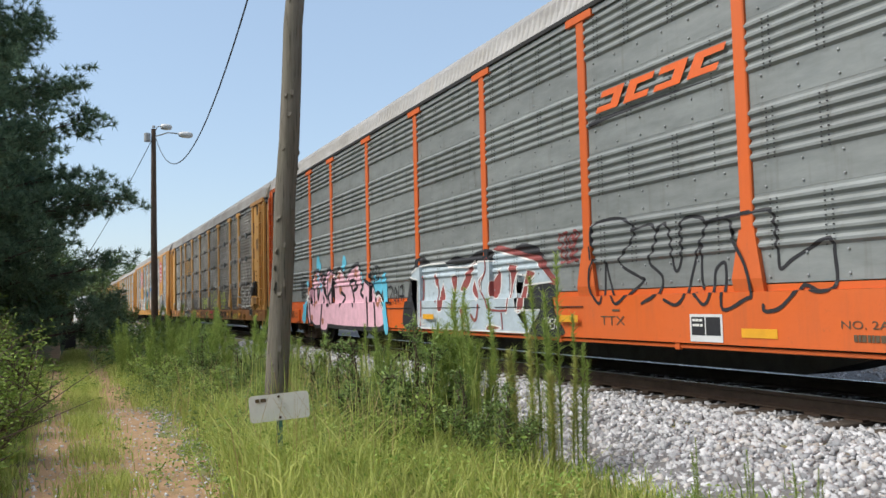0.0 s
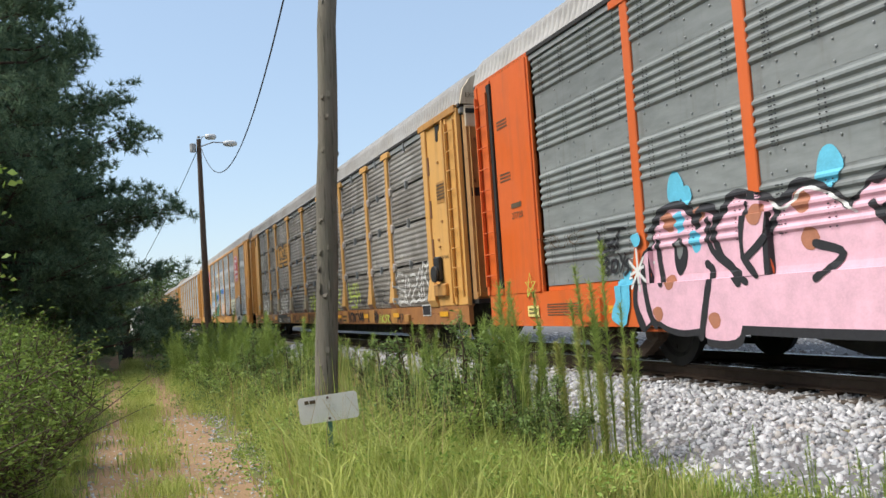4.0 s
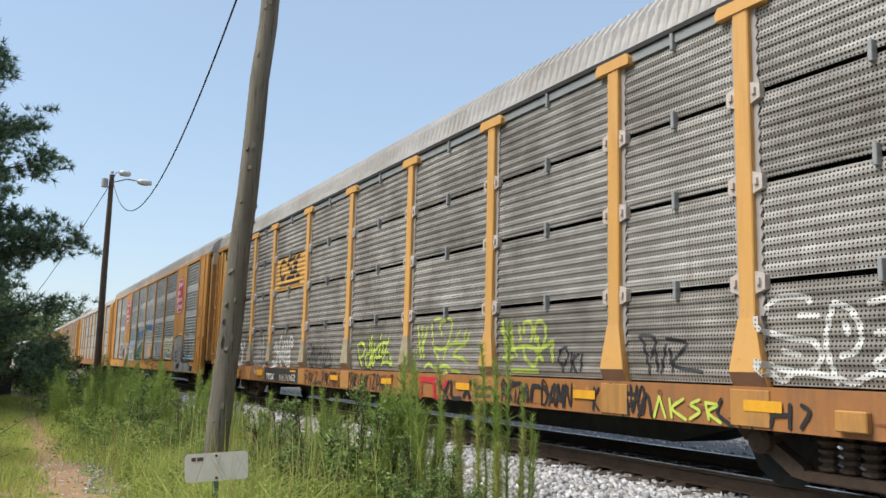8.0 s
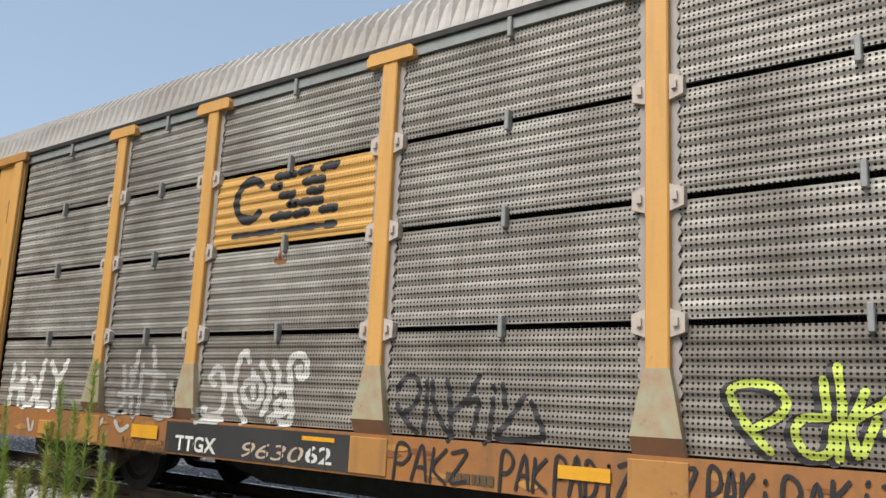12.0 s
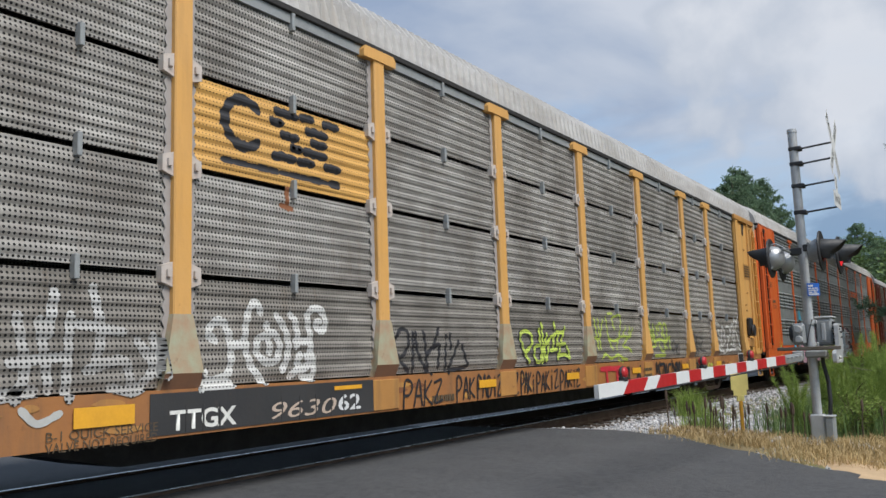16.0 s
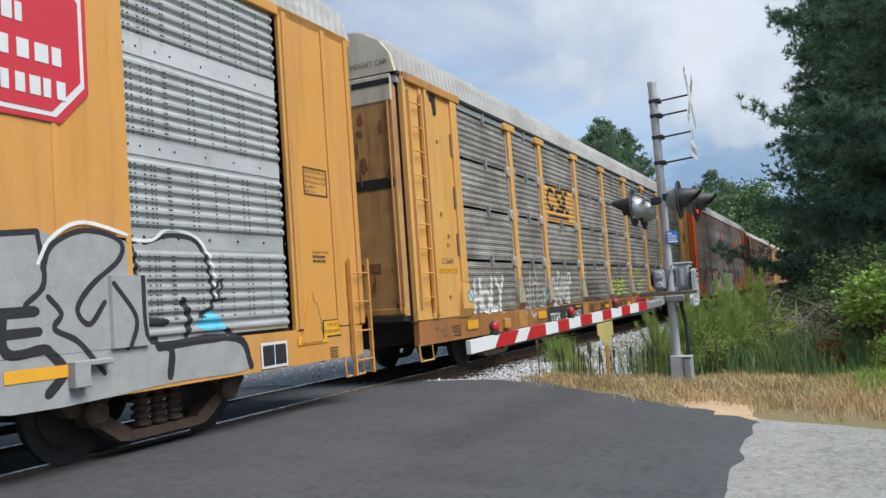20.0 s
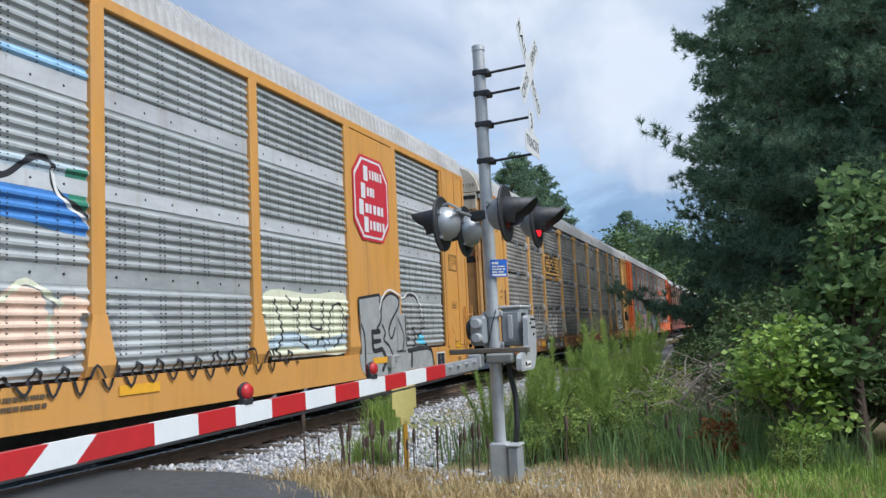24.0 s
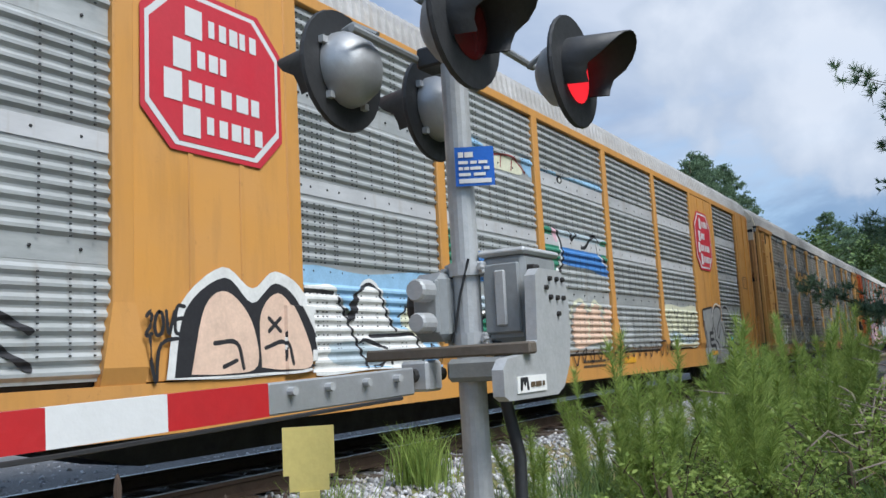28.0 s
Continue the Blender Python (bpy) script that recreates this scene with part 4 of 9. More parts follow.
def autorack(label, center, frame_mat, sill_mat, panel, rows, profile, posts=POSTS, eave=4.60, group="autorack cars of the train", roof_rise=0.95, rounded=False, sill=(0.48, 0.86),
             foot_mat=None, trucks=9.8, caps=True, brackets=False, detail=True, roof="roof", end_mat=None, solid=(), strips=None, lift=0.0, inner=11.8, post_w=.19, ladder_z=None, slot=False, face=-1.49, low_panel=None, half=HALF):
    """A closed automobile-carrying railway car. Rows are (z0, z1) of its side sheets. solid: bays closed by plain painted sheet."""
    car = thing("autorack_car", label, "railway car", pose(center, 0, lift), group)
    CARS.append((car, center, lift))
    end_mat = end_mat or frame_mat
    _edges = [-inner] + [p for p in posts if abs(p) < inner - .05] + [inner]
    SURFACES[car.name] = dict(face=face, sill=sill[1], posts=[p for p in posts if abs(p) < inner - .05], post_w=post_w, inner=inner, solid=[(_edges[i], _edges[i + 1]) for i in solid], profiles=[profile(a, b) for a, b in rows])
    z_lo, z_hi = sill
    # frame below
    part("center_sill", Kit().prism([(-half + .6, .95), (-half + .6, .45), (-8.0, .45), (-6.8, .16), (6.8, .16), (8.0, .45), (half - .6, .45), (half - .6, .95)], 1, -.42, .42), M["steel_dark"], car, "black steel centre beam")
    part("deck", Kit().box(-half, half, -1.36, 1.36, .87, .95), M["steel_dark"], car)
    for x in np.arange(-8.4, 8.5, 2.8):
        part("cross_bearer", Kit().prism([(-1.36, .86), (1.36, .86), (1.36, .70), (.4, .42), (-.4, .42), (-1.36, .70)], 0, x - .07, x + .07), M["steel_dark"], car)
    part("side_sill", Kit().prism([(-1.47, z_lo), (-1.38, z_lo), (-1.38, z_hi - .06), (-1.33, z_hi), (-1.47, z_hi)], 0, -half + .25, half - .25), sill_mat, car)
    part("side_sill", Kit().prism([(1.47, z_lo), (1.47, z_hi), (1.33, z_hi), (1.38, z_hi - .06), (1.38, z_lo)], 0, -half + .25, half - .25), sill_mat, car)
    # upper beam, roof, far wall, inner dark floor
    top = rows[-1][1]
    part("eave_beam", Kit().box(-half + .1, half - .1, -1.47, -1.36, eave - .05 if caps else top + .015, eave + .02, .008), M["steel_dark"] if caps else frame_mat, car)
    if caps:
        part("top_strip", Kit().box(-half + .1, half - .1, -1.44, -1.37, top + .012, eave - .054), M["box_grey"], car, "narrow grey strip under the eave")
    part("roof", roof_mesh(M[roof], eave + .02, roof_rise, half - .15, rounded), None, car, "pale ribbed metal roof")
    part("far_side", Kit().box(-half + .2, half - .2, 1.38, 1.44, z_hi, eave + .02), panel, car)
    for s in (-1, 1):
        ring = [(s * a, b) for a, b in ((half - .14, -1.40), (half - .06, -1.36), (half - .06, 1.36), (half - .14, 1.40), (half - .20, 1.36), (half - .13, 1.32), (half - .13, -1.32), (half - .20, -1.36))]
        wall = part("end_door", Kit().prism(ring, 2, .95, eave - .20), M["door"] if end_mat is not M["orange"] else end_mat, car, "rust-streaked folding end door")
        if detail:
            part("door_head", Kit().box(*sorted((s * (half - .16), s * (half - .045))), -1.37, 1.37, eave - .44, eave - .02, .015), M["cream"], wall, "dirty cream door head")
            part("door_rail", Kit().box(*sorted((s * (half - .07), s * (half - .035))), -1.36, 1.36, .97, 1.07, .01), M["yellow_rust"], wall)
    # side sheets
    cache = {}
    edges = [-inner] + [p for p in posts if abs(p) < inner - .05] + [inner]
    for i in range(len(edges) - 1):
        a, b = edges[i] + post_w / 2 - .01, edges[i + 1] - post_w / 2 + .01
        if i in solid:
            k = Kit().box(a - .02, b + .02, -1.46, -1.40, z_hi + .01, top + .01, .006)
            part("plain_panel", k, frame_mat, car, "flat painted steel panel")
            for r in (.33, .66):
                part("seam_rib", Kit().box(a + (b - a) * r - .03, a + (b - a) * r + .03, -1.472, -1.455, z_hi + .03, top - .02, .008), frame_mat, car)
            continue
        if strips and i in strips:
            for z0, w in strips[i]:
                part("plain_strip", Kit().box(a, b, -1.419, -1.411, z0 + .01, z0 + w, .002), M["strip"], car, "pale flat metal strip")
        for j, (z0, z1) in enumerate(rows):
            key = (round(b - a, 2), j)
            if key not in cache:
                cache[key] = sheet(-(b - a) / 2, (b - a) / 2, profile(z0, z1), 0.0, low_panel if low_panel and not j else panel)
            part("side_panel", cache[key], None, car, at=pose((a + b) / 2, -1.41, 0))
    # posts with flared feet and top plates
    foot_mat = foot_mat or frame_mat
    me_post = Kit().box(-post_w / 2, post_w / 2, face, -1.38, z_hi + .60, top + .05, .012).mesh("post", frame_mat)
    me_foot = Kit().add([(-.10, face - .005, z_hi + .62), (.10, face - .005, z_hi + .62), (.20, face - .03, z_hi + .13), (-.20, face - .03, z_hi + .13), (.20, -1.45, z_hi - .03), (-.20, -1.45, z_hi - .03),
                         (-.10, -1.38, z_hi + .62), (.10, -1.38, z_hi + .62), (.20, -1.38, z_hi - .03), (-.20, -1.38, z_hi - .03)],
                        [(0, 1, 2, 3), (3, 2, 4, 5), (0, 3, 5, 9, 6), (1, 7, 8, 4, 2), (6, 7, 1, 0), (5, 4, 8, 9), (6, 9, 8, 7)]).mesh("post_foot", foot_mat)
    me_foot.materials.append(M["foot_rust"] if foot_mat is M["foot"] else foot_mat)
    me_foot.polygons[1].material_index = 1
    me_foot_painted = me_foot.copy()
    me_foot_painted.materials[0] = frame_mat
    me_cap = Kit().prism([(-.30, top - .01), (.30, top - .01), (.30, top + .07), (.26, top + .12), (-.26, top + .12), (-.30, top + .07)], 1, face - .015, -1.38).mesh("post_cap", frame_mat)
    me_br = Kit().add([(-.05, -1.47, -.085), (.05, -1.47, -.055), (.05, -1.47, .055), (-.05, -1.47, .085), (-.05, -1.40, -.085), (.05, -1.40, -.055), (.05, -1.40, .055), (-.05, -1.40, .085)],
                      [(0, 1, 2, 3), (4, 7, 6, 5), (0, 4, 5, 1), (1, 5, 6, 2), (2, 6, 7, 3), (3, 7, 4, 0)]).box(-.025, .01, -1.495, -1.465, -.02, .03).mesh("bracket", M["bracket"])
    me_clip = Kit().box(-.022, .022, -1.475, -1.40, -.09, .10, .006).mesh("panel_clip", M["box_grey"])
    plain_posts = [p for p in posts if abs(p) < inner - .05]
    for p in plain_posts:
        po = part("post", me_post, None, car, at=pose(p, 0, 0))
        part("post_foot", me_foot if p < 4 else me_foot_painted, None, po)
        if caps:
            part("post_cap", me_cap, None, po)
        if brackets:
            for z0, _ in rows[1:]:
                for s in (-1, 1):
                    part("bracket", me_br, None, po, at=pose(s * .150, 0, z0 - .03) @ Matrix.Diagonal((s * 1.15, 1, 1.25, 1)))
    if brackets:
        # folded, scalloped sheet edges beside the posts
        comb = Kit()
        for z0, z1 in rows:
            n = round((z1 - z0 - .03) / .059)
            zs = [z0 + .015 + (z1 - z0 - .03) * i / n for i in range(n + 1)]
            ring = [(0.0, z) for z in zs] + [(.052 + (.030 if i % 2 else 0), z) for i, z in reversed(list(enumerate(zs)))]
            m = len(zs)
            comb.add([(x, -1.434, z) for x, z in ring] + [(x, -1.424, z) for x, z in ring], [(i, i + 1, 2 * m - 2 - i, 2 * m - 1 - i) for i in range(m - 1)] + [(i, i + 1, 2 * m + i + 1, 2 * m + i) for i in range(m, 2 * m - 1)])
        me_comb = comb.mesh("sheet_edge", M["sheet_edge"])
        for p in plain_posts:
            for s in (-1, 1):
                part("sheet_edge", me_comb, None, car, "scalloped folded edge of the sheets", at=pose(p + s * (post_w / 2 - .004), 0, 0) @ Matrix.Diagonal((s, 1, 1, 1)))
        for i in range(len(edges) - 1):
            for z0, _ in rows[1:]:
                part("panel_clip", me_clip, None, car, at=pose((edges[i] + edges[i + 1]) / 2, 0, z0 - .03))
            part("panel_clip", me_clip, None, car, at=pose((edges[i] + edges[i + 1]) / 2, 0, rows[-1][1] + .02))
    # painted end sections with ladders
    for s in (-1, 1):
        lo, hi = sorted((s * inner, s * (half - .20)))
        k = Kit().box(lo, hi, -1.47, -1.41, z_hi - .02, eave + .02, .008)
        end = part("end_section", k, end_mat, car, "flat painted end section of the side")
        if detail:
            for px in (inner + .09, half - .80, half - .245):
                part("stiffener", Kit().box(s * px - .045, s * px + .045, -1.50, -1.465, z_hi, eave - .05, .01), end_mat, end)
            ladder(end, s * (half - (.34 if ladder_z else .52)), -1.49, *(ladder_z or (z_hi + .15, eave - .25)), .44, end_mat, 9 if not ladder_z else 4)
            # slots are not cut; black boxes stand in for the shadow inside
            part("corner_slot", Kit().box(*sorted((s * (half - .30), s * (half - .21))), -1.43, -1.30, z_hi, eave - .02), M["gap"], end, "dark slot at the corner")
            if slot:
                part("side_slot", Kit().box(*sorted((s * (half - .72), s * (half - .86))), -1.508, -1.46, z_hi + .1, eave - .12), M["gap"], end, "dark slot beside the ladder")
            part("end_hood", Kit().prism([(-1.45, eave), (-1.38, eave + .38 * roof_rise), (-1.22, eave + .66 * roof_rise), (-.9, eave + roof_rise * .90), (0, eave + roof_rise + .07), (.9, eave + roof_rise * .90), (1.22, eave + .66 * roof_rise), (1.38, eave + .38 * roof_rise), (1.45, eave)], 0, *sorted((s * (half - .6), s * (half - .05)))), M["cream"] if end_mat is M["yellow"] else M["roof"], end, "rounded hood over the end door")
        part("step", Kit().tube([(s * (half - .7), -1.45, z_lo + .02), (s * (half - .7), -1.47, .25), (s * (half - .25), -1.47, .25), (s * (half - .25), -1.45, z_lo + .02)], .016, 6), end_mat, car)
        part("coupler", Kit().box(*sorted((s * (half - .7), s * (half + .52))), -.11, .11, .72, .98, .03).box(*sorted((s * (half + .45), s * (half + .72))), -.17, .17, .68, 1.02, .05), M["steel_rust"], car, "rusty knuckle coupler")
        part("air_hose", Kit().tube([(s * (half + .05), -.4, .8), (s * (half + .30), -.38, .48), (s * (half + .55), -.25, .38), (s * (half + .72), -.1, .46)], .022, 6), M["black"], car)
        truck(car, s * trucks, -lift)
    return car


def prof_punched(z0, z1):
    return ripple(z0, z1, [(0.03, 0.97)], 0.118, 0.014)


def prof_grouped(z0, z1):
    return ripple(z0, z1, [(0.36, 0.985)], 0.105, 0.030)


def prof_silver(z0, z1):
    return ripple(z0, z1, [(0.02 if z0 < 1 else 0.21, 0.99)], 0.108, 0.030)


ROWS4 = ((0.88, 1.79), (1.84, 2.73), (2.78, 3.60), (3.65, 4.47))
BNSF_ROWS = ((1.13, 2.0), (2.003, 2.88), (2.883, 3.76), (3.763, 4.66))
KCS_ROWS = ((0.94, 1.80), (1.803, 2.65), (2.653, 3.60), (3.603, 4.62))
CSX_POSTS = (-8.92, -6.99, -4.20, -1.42, 1.42, 4.20, 6.99, 8.92)
KCS_POSTS = (-10.6, -7.77, -5.83, -3.1, -0.25, 2.65, 5.5, 8.3, 10.25)

bnsf = autorack("grey ribbed autorack car with orange posts and graffiti", 32.9, M["orange"], M["orange"], M["grey"], BNSF_ROWS, prof_grouped, eave=4.80, roof_rise=0.66, rounded=True, sill=(.52, 1.05), trucks=10.3, post_w=.17, slot=True, face=-1.447, half=14.05)
csx = autorack("weathered punched-steel autorack car with yellow posts and spray tags", 4.52, M["yellow"], M["sill_orange"], M["perf"], ROWS4, prof_punched, eave=4.64, foot_mat=M["foot"], brackets=True, trucks=9.66, lift=.055, low_panel=M["perf_low"], posts=CSX_POSTS, inner=11.61, rounded=True, roof_rise=0.76)
kcs = autorack("silver ribbed autorack car with golden yellow frame and bright murals", -24.98, M["kcs_yellow"], M["kcs_yellow"], M["silver"], KCS_ROWS, prof_silver, posts=KCS_POSTS, eave=4.74, rounded=True, roof_rise=0.66, sill=(.50, .90), caps=False, trucks=11.0, lift=.065, solid=(2, 8), ladder_z=(.25, 1.75), strips={i: ((2.655, .17),) if i in (1, 3, 4) else ((3.605, .22), (2.655, .17)) for i in (0, 1, 3, 4, 5, 6, 7, 9)}, inner=12.80, face=-1.474, half=14.53)
_far = [("dark grey autorack car with orange-red end sections", 62.3, "redbrown", "redbrown", "brown_panel"), ("pale grey autorack car with yellow end sections", 91.3, "yellow", "sill_orange", "perf"),
        ("brown sooty autorack car with orange ends", 120.3, "redbrown", "redbrown", "brown_panel"), ("grey autorack car far down the line", 149.3, "yellow", "sill_orange", "perf"),
        ("grey and silver autorack car with yellow posts", -53.7, "yellow", "sill_orange", "silver"), ("tan autorack car with yellow posts", -82.7, "yellow", "sill_orange", "perf"),
        ("brown autorack car with yellow ends", -111.7, "yellow", "sill_orange", "brown_panel"), ("brown sooty autorack car", -140.7, "redbrown", "redbrown", "brown_panel"),
        ("grey autorack car with yellow ends", -169.7, "yellow", "sill_orange", "perf"), ("brown autorack car far up the line", -198.7, "redbrown", "sill_orange", "brown_panel"),
        ("dark autorack car at the far end", -227.7, "redbrown", "redbrown", "brown_panel")]
for _l, _c, _f, _s, _p in _far:
    autorack(_l, _c, M[_f], M[_s], M[_p], ROWS4, prof_punched, eave=4.60, detail=abs(_c) < 100, lift=.03)

# ---------------------------------------------------------------- lettering, logos and graffiti on the cars
Y1 = -1.453                        # just outside the ridges of the sheets
YS = -1.474                        # just outside the sills


def plate(name, x0, x1, z0, z1, y, material, car, label=""):
    return part(name, Kit().box(x0, x1, y - .003, y, z0, z1), material, car, label)


def words(text, x, z, size, material, car, y, label="", width=None, shear=0.0, offset=0.0, tilt=0.0):
    return part("lettering", lettering(text, size, material, offset, shear, width=width), None, car, label, at=pose(x, y, z, 0, tilt, 0))


def bars(name, x0, x1, z0, z1, rows, material, car, y, label, seed=1):
    """Small print: rows of short bars."""
    rng = random.Random(seed)
    k = Kit()
    h = (z1 - z0) / (2 * rows - 1)
    for r in range(rows):
        x = x0
        while x < x1 - .02:
            w = min(rng.uniform(.03, .09) * max(1, (x1 - x0)), x1 - x)
            k.box(x, x + w * .8, y - .002, y, z0 + r * 2 * h, z0 + r * 2 * h + h)
            x += w
    return part(name, k, material, car, label, kind="stuff")


def tag(text, x0, x1, z0, z1, color, car, y, label, width=0.035, lean=0.0, seed=1):
    return spray("tag", word_lines(text, x0, z0, x1 - x0, z1 - z0, lean, seed), width, M[color], car, label, y)


# --- orange and grey car
_c = bnsf
# slanted company logo, as plain slanted bars with a dark underline
_k = Kit()
for _i in range(4):
    _x = 4.62 + _i * .57
    for _a, _b, _p, _q in ((.0, .46, .70, 1.0), (.0, .46, .0, .28), (.0 if _i % 2 else .28, .18 if _i % 2 else .46, .28, .70)):
        _z0, _z1 = 3.36 + _p * .25, 3.36 + _q * .25
        _k.add([(_x + _a + _p * .16, Y1, _z0), (_x + _b + _p * .16, Y1, _z0), (_x + _b + _q * .16, Y1, _z1), (_x + _a + _q * .16, Y1, _z1)], [(0, 1, 2, 3)])
part("company_logo", _k, M["logo_orange"], _c, "orange slanted logo shapes", kind="stuff")
blob("logo_swoosh", [(4.45, 3.22), (5.0, 3.25), (5.9, 3.27), (6.9, 3.29), (5.9, 3.31), (5.0, 3.31), (4.47, 3.29)], M["spray_black"], _c, "black sweep under the logo", Y1 - .004)
spray("outline_tag", [[(4.42, 1.52), (4.41, 1.92), (4.7, 2), (5.05, 1.98), (5.27, 1.84), (5.2, 1.68), (4.96, 1.45), (5.34, 1.26), (5.42, 1.22), (5.16, 1.07), (4.93, 0.95), (4.82, 1.07), (4.72, 1.32), (4.67, 1.47), (4.61, 0.97), (4.4, 1.12), (4.39, 1.37), (4.49, 1.51)], [(5.24, 1.82), (5.59, 1.86), (5.68, 1.74), (5.62, 1.58), (5.53, 1.42), (5.75, 1.25), (5.69, 1.06), (5.43, 0.95)], [(5.68, 1.77), (5.84, 1.85), (5.92, 1.69), (5.95, 1.37), (6.02, 1.31), (6.1, 1.49), (6.1, 1.8), (6.22, 1.88), (6.44, 1.85), (6.5, 1.76), (6.37, 1.53), (6.24, 1.23), (6.16, 1.02), (6.02, 0.93), (5.83, 0.99)], [(6.48, 1.79), (6.81, 1.8), (6.92, 1.6), (7.09, 1.31), (7.15, 1.03), (7.07, 0.98), (6.75, 0.88), (6.76, 1.21), (6.74, 1.36), (6.61, 1.28), (6.57, 1.04), (6.47, 0.93), (6.32, 1.05)], [(6.42, 1.58), (6.4, 1.23), (6.43, 1.1)]], .034, M["spray_black"], _c, "thin black outline letters")
spray("outline_tag", [[(6.81, 1.82), (7.31, 1.84), (7.41, 1.81), (7.45, 1.67), (7.46, 1.4), (7.48, 1.26), (7.62, 1.34), (7.83, 1.43), (8.07, 1.51), (8.1, 1.36), (8.1, 1.09), (7.93, 1.04), (7.77, 1.1), (7.67, 1.02), (7.5, 0.89), (7.32, 0.86), (7.3, 0.92)]], .034, M["spray_black"], _c, "thin black outline letters")
# large pale piece with maroon and black
blob("piece_shadow", [(-1.85, 1.51), (-2.04, 1.1), (-2.14, .58), (-1.40, .58), (-1.3, 1.45)], M["spray_black"], _c, "black shadow behind painted letters")
blob("piece_shadow", [(-1.66, 1.66), (-1.5, 1.84), (-1.2, 1.88), (-.94, 1.80), (-.85, 1.66)], M["spray_black"], _c, "black shadow behind painted letters")
blob("piece_shadow", [(-.15, 1.70), (.2, 1.80), (.77, 1.76), (1.3, 1.86), (1.72, 1.80), (1.7, 1.62), (.76, 1.56)], M["spray_black"], _c, "black shadow behind painted letters")
blob("piece_shadow", [(2.30, 1.74), (2.55, 1.86), (2.85, 1.83), (3.12, 1.73), (3.32, 1.45), (3.46, 1.22), (3.47, .96), (3.62, .74), (3.72, .54), (2.70, .54), (2.4, .9), (2.5, 1.3)], M["spray_black"], _c, "black shadow behind painted letters")
blob("piece_shade", [(1.69, 1.80), (1.88, 1.88), (2.78, 1.70), (3.18, 1.62), (3.35, 1.42), (3.56, 1.25), (3.30, 1.25), (2.9, 1.5)], M["spray_maroon"], _c, "maroon shade behind painted letters")
blob("piece_shade", [(2.36, 1.30), (2.66, 1.28), (2.60, 1.10), (2.58, .86), (2.40, .84), (2.42, 1.05)], M["spray_maroon"], _c, "maroon shade behind painted letters")
_edge = [(-1.81, 1.52), (-1.29, 1.70), (-.80, 1.72), (-.13, 1.71), (.0, 1.63), (.76, 1.59), (1.30, 1.66), (1.70, 1.65), (1.71, 1.81), (2.97, 1.58), (3.38, 1.27), (2.62, 1.24), (2.66, 1.38), (2.40, 1.42), (2.36, 1.22), (2.42, .87), (3.15, .88), (2.79, .55), (1.45, .55), (-1.38, .55), (-1.36, .92), (-1.30, 1.45)]
blob("piece_fill", _edge, M["spray_pale"], _c, "pale blue fill of large painted letters", sharp=True)
_slots = [[(-0.62, 1.57), (-0.49, 1.44), (-0.57, 1.29), (-0.67, 1.41)],
          [(-0.3, 1.36), (-0.19, 1.09), (-0.29, 0.87), (-0.46, 0.89), (-0.43, 1.16)],
          [(0.04, 1.46), (0.3, 1.47), (0.21, 1.16), (0.09, 1.32)],
          [(1.05, 1.69), (0.79, 1.59), (0.41, 1.23), (0.69, 1.24), (0.91, 1.47)],
          [(0.96, 1.39), (1.07, 1.19), (1.15, 1.03), (0.88, 1.18)],
          [(1.47, 1.48), (1.31, 1.32), (1.37, 1.12), (1.24, 1.34)],
          [(1.92, 1.53), (1.63, 1.32), (1.6, 1.12), (1.77, 1.06), (1.89, 1.23)],
          [(2.16, 1.58), (2.45, 1.52), (2.3, 1.27), (2.18, 0.87), (2.12, 0.87), (2.21, 1.27)],
          [(2.71, 1.47), (2.94, 1.41), (2.73, 1.23), (2.66, 0.91), (2.46, 0.86), (2.6, 1.26)],
          [(.48, .90), (.66, .92), (.62, .74), (.78, .58), (.60, .64)],
          [(1.6, 0.66), (1.98, 0.6), (1.51, 0.55), (1.49, 0.62)]]
for _s in _slots:
    blob("letter_slot", _s, M["spray_maroon"], _c, "maroon slot between letters")
    spray("letter_rim", [_s + _s[:1]], .022, M["spray_white"], _c, "white rim of a letter slot")
spray("letter_slot", [[(.92, .8), (1.04, .71), (1.13, .76), (1.19, .96)]], .05, M["spray_maroon"], _c, "maroon curl in a letter")
spray("letter_slot", [[(-1.24, .60), (-1.2, 1.0), (-1.17, 1.5)]], .05, M["spray_maroon"], _c, "maroon edge of the first letter")
spray("letter_rim", [_edge + _edge[:1]], .026, M["spray_white"], _c, "white rim of the painted letters", None, False)
spray("letter_rim", [[(1.31, 1.19), (1.44, 1.07), (1.54, 0.91), (1.84, 0.87), (2.14, 0.87)], [(0.28, 1.41), (0.19, 1.08), (0.2, 0.75)], [(-0.54, 1.44), (-0.48, 1.23), (-0.54, 1.02)], [(1.5, 1.71), (1.5, 1.5), (1.37, 1.36)], [(1.99, 0.83), (2.02, 0.59)]], .03, M["spray_maroon"], _c, "thin maroon letter lines")
for _x in (-5.9, -2.95, .05, 3.0):
    part("sill_seam", Kit().box(_x - 1.22, _x + 1.22, -1.487, -1.46, .915, .927), M["steel_dark"], _c, "black seam in the sill")
tag("KMZ", -1.6, -.95, .62, .78, "letter_white", _c, Y1 - .045, "small white tag", .018)
tag("TREA", 3.26, 3.6, .63, .76, "letter_white", _c, Y1 - .045, "small white tag", .014)
tag("STOP", 3.62, 4.15, 1.72, 1.90, "spray_maroon", _c, Y1, "dark red scrawled word", .03)
tag("SUK", 3.66, 4.12, 1.52, 1.68, "spray_maroon", _c, Y1, "dark red scrawled word", .03)
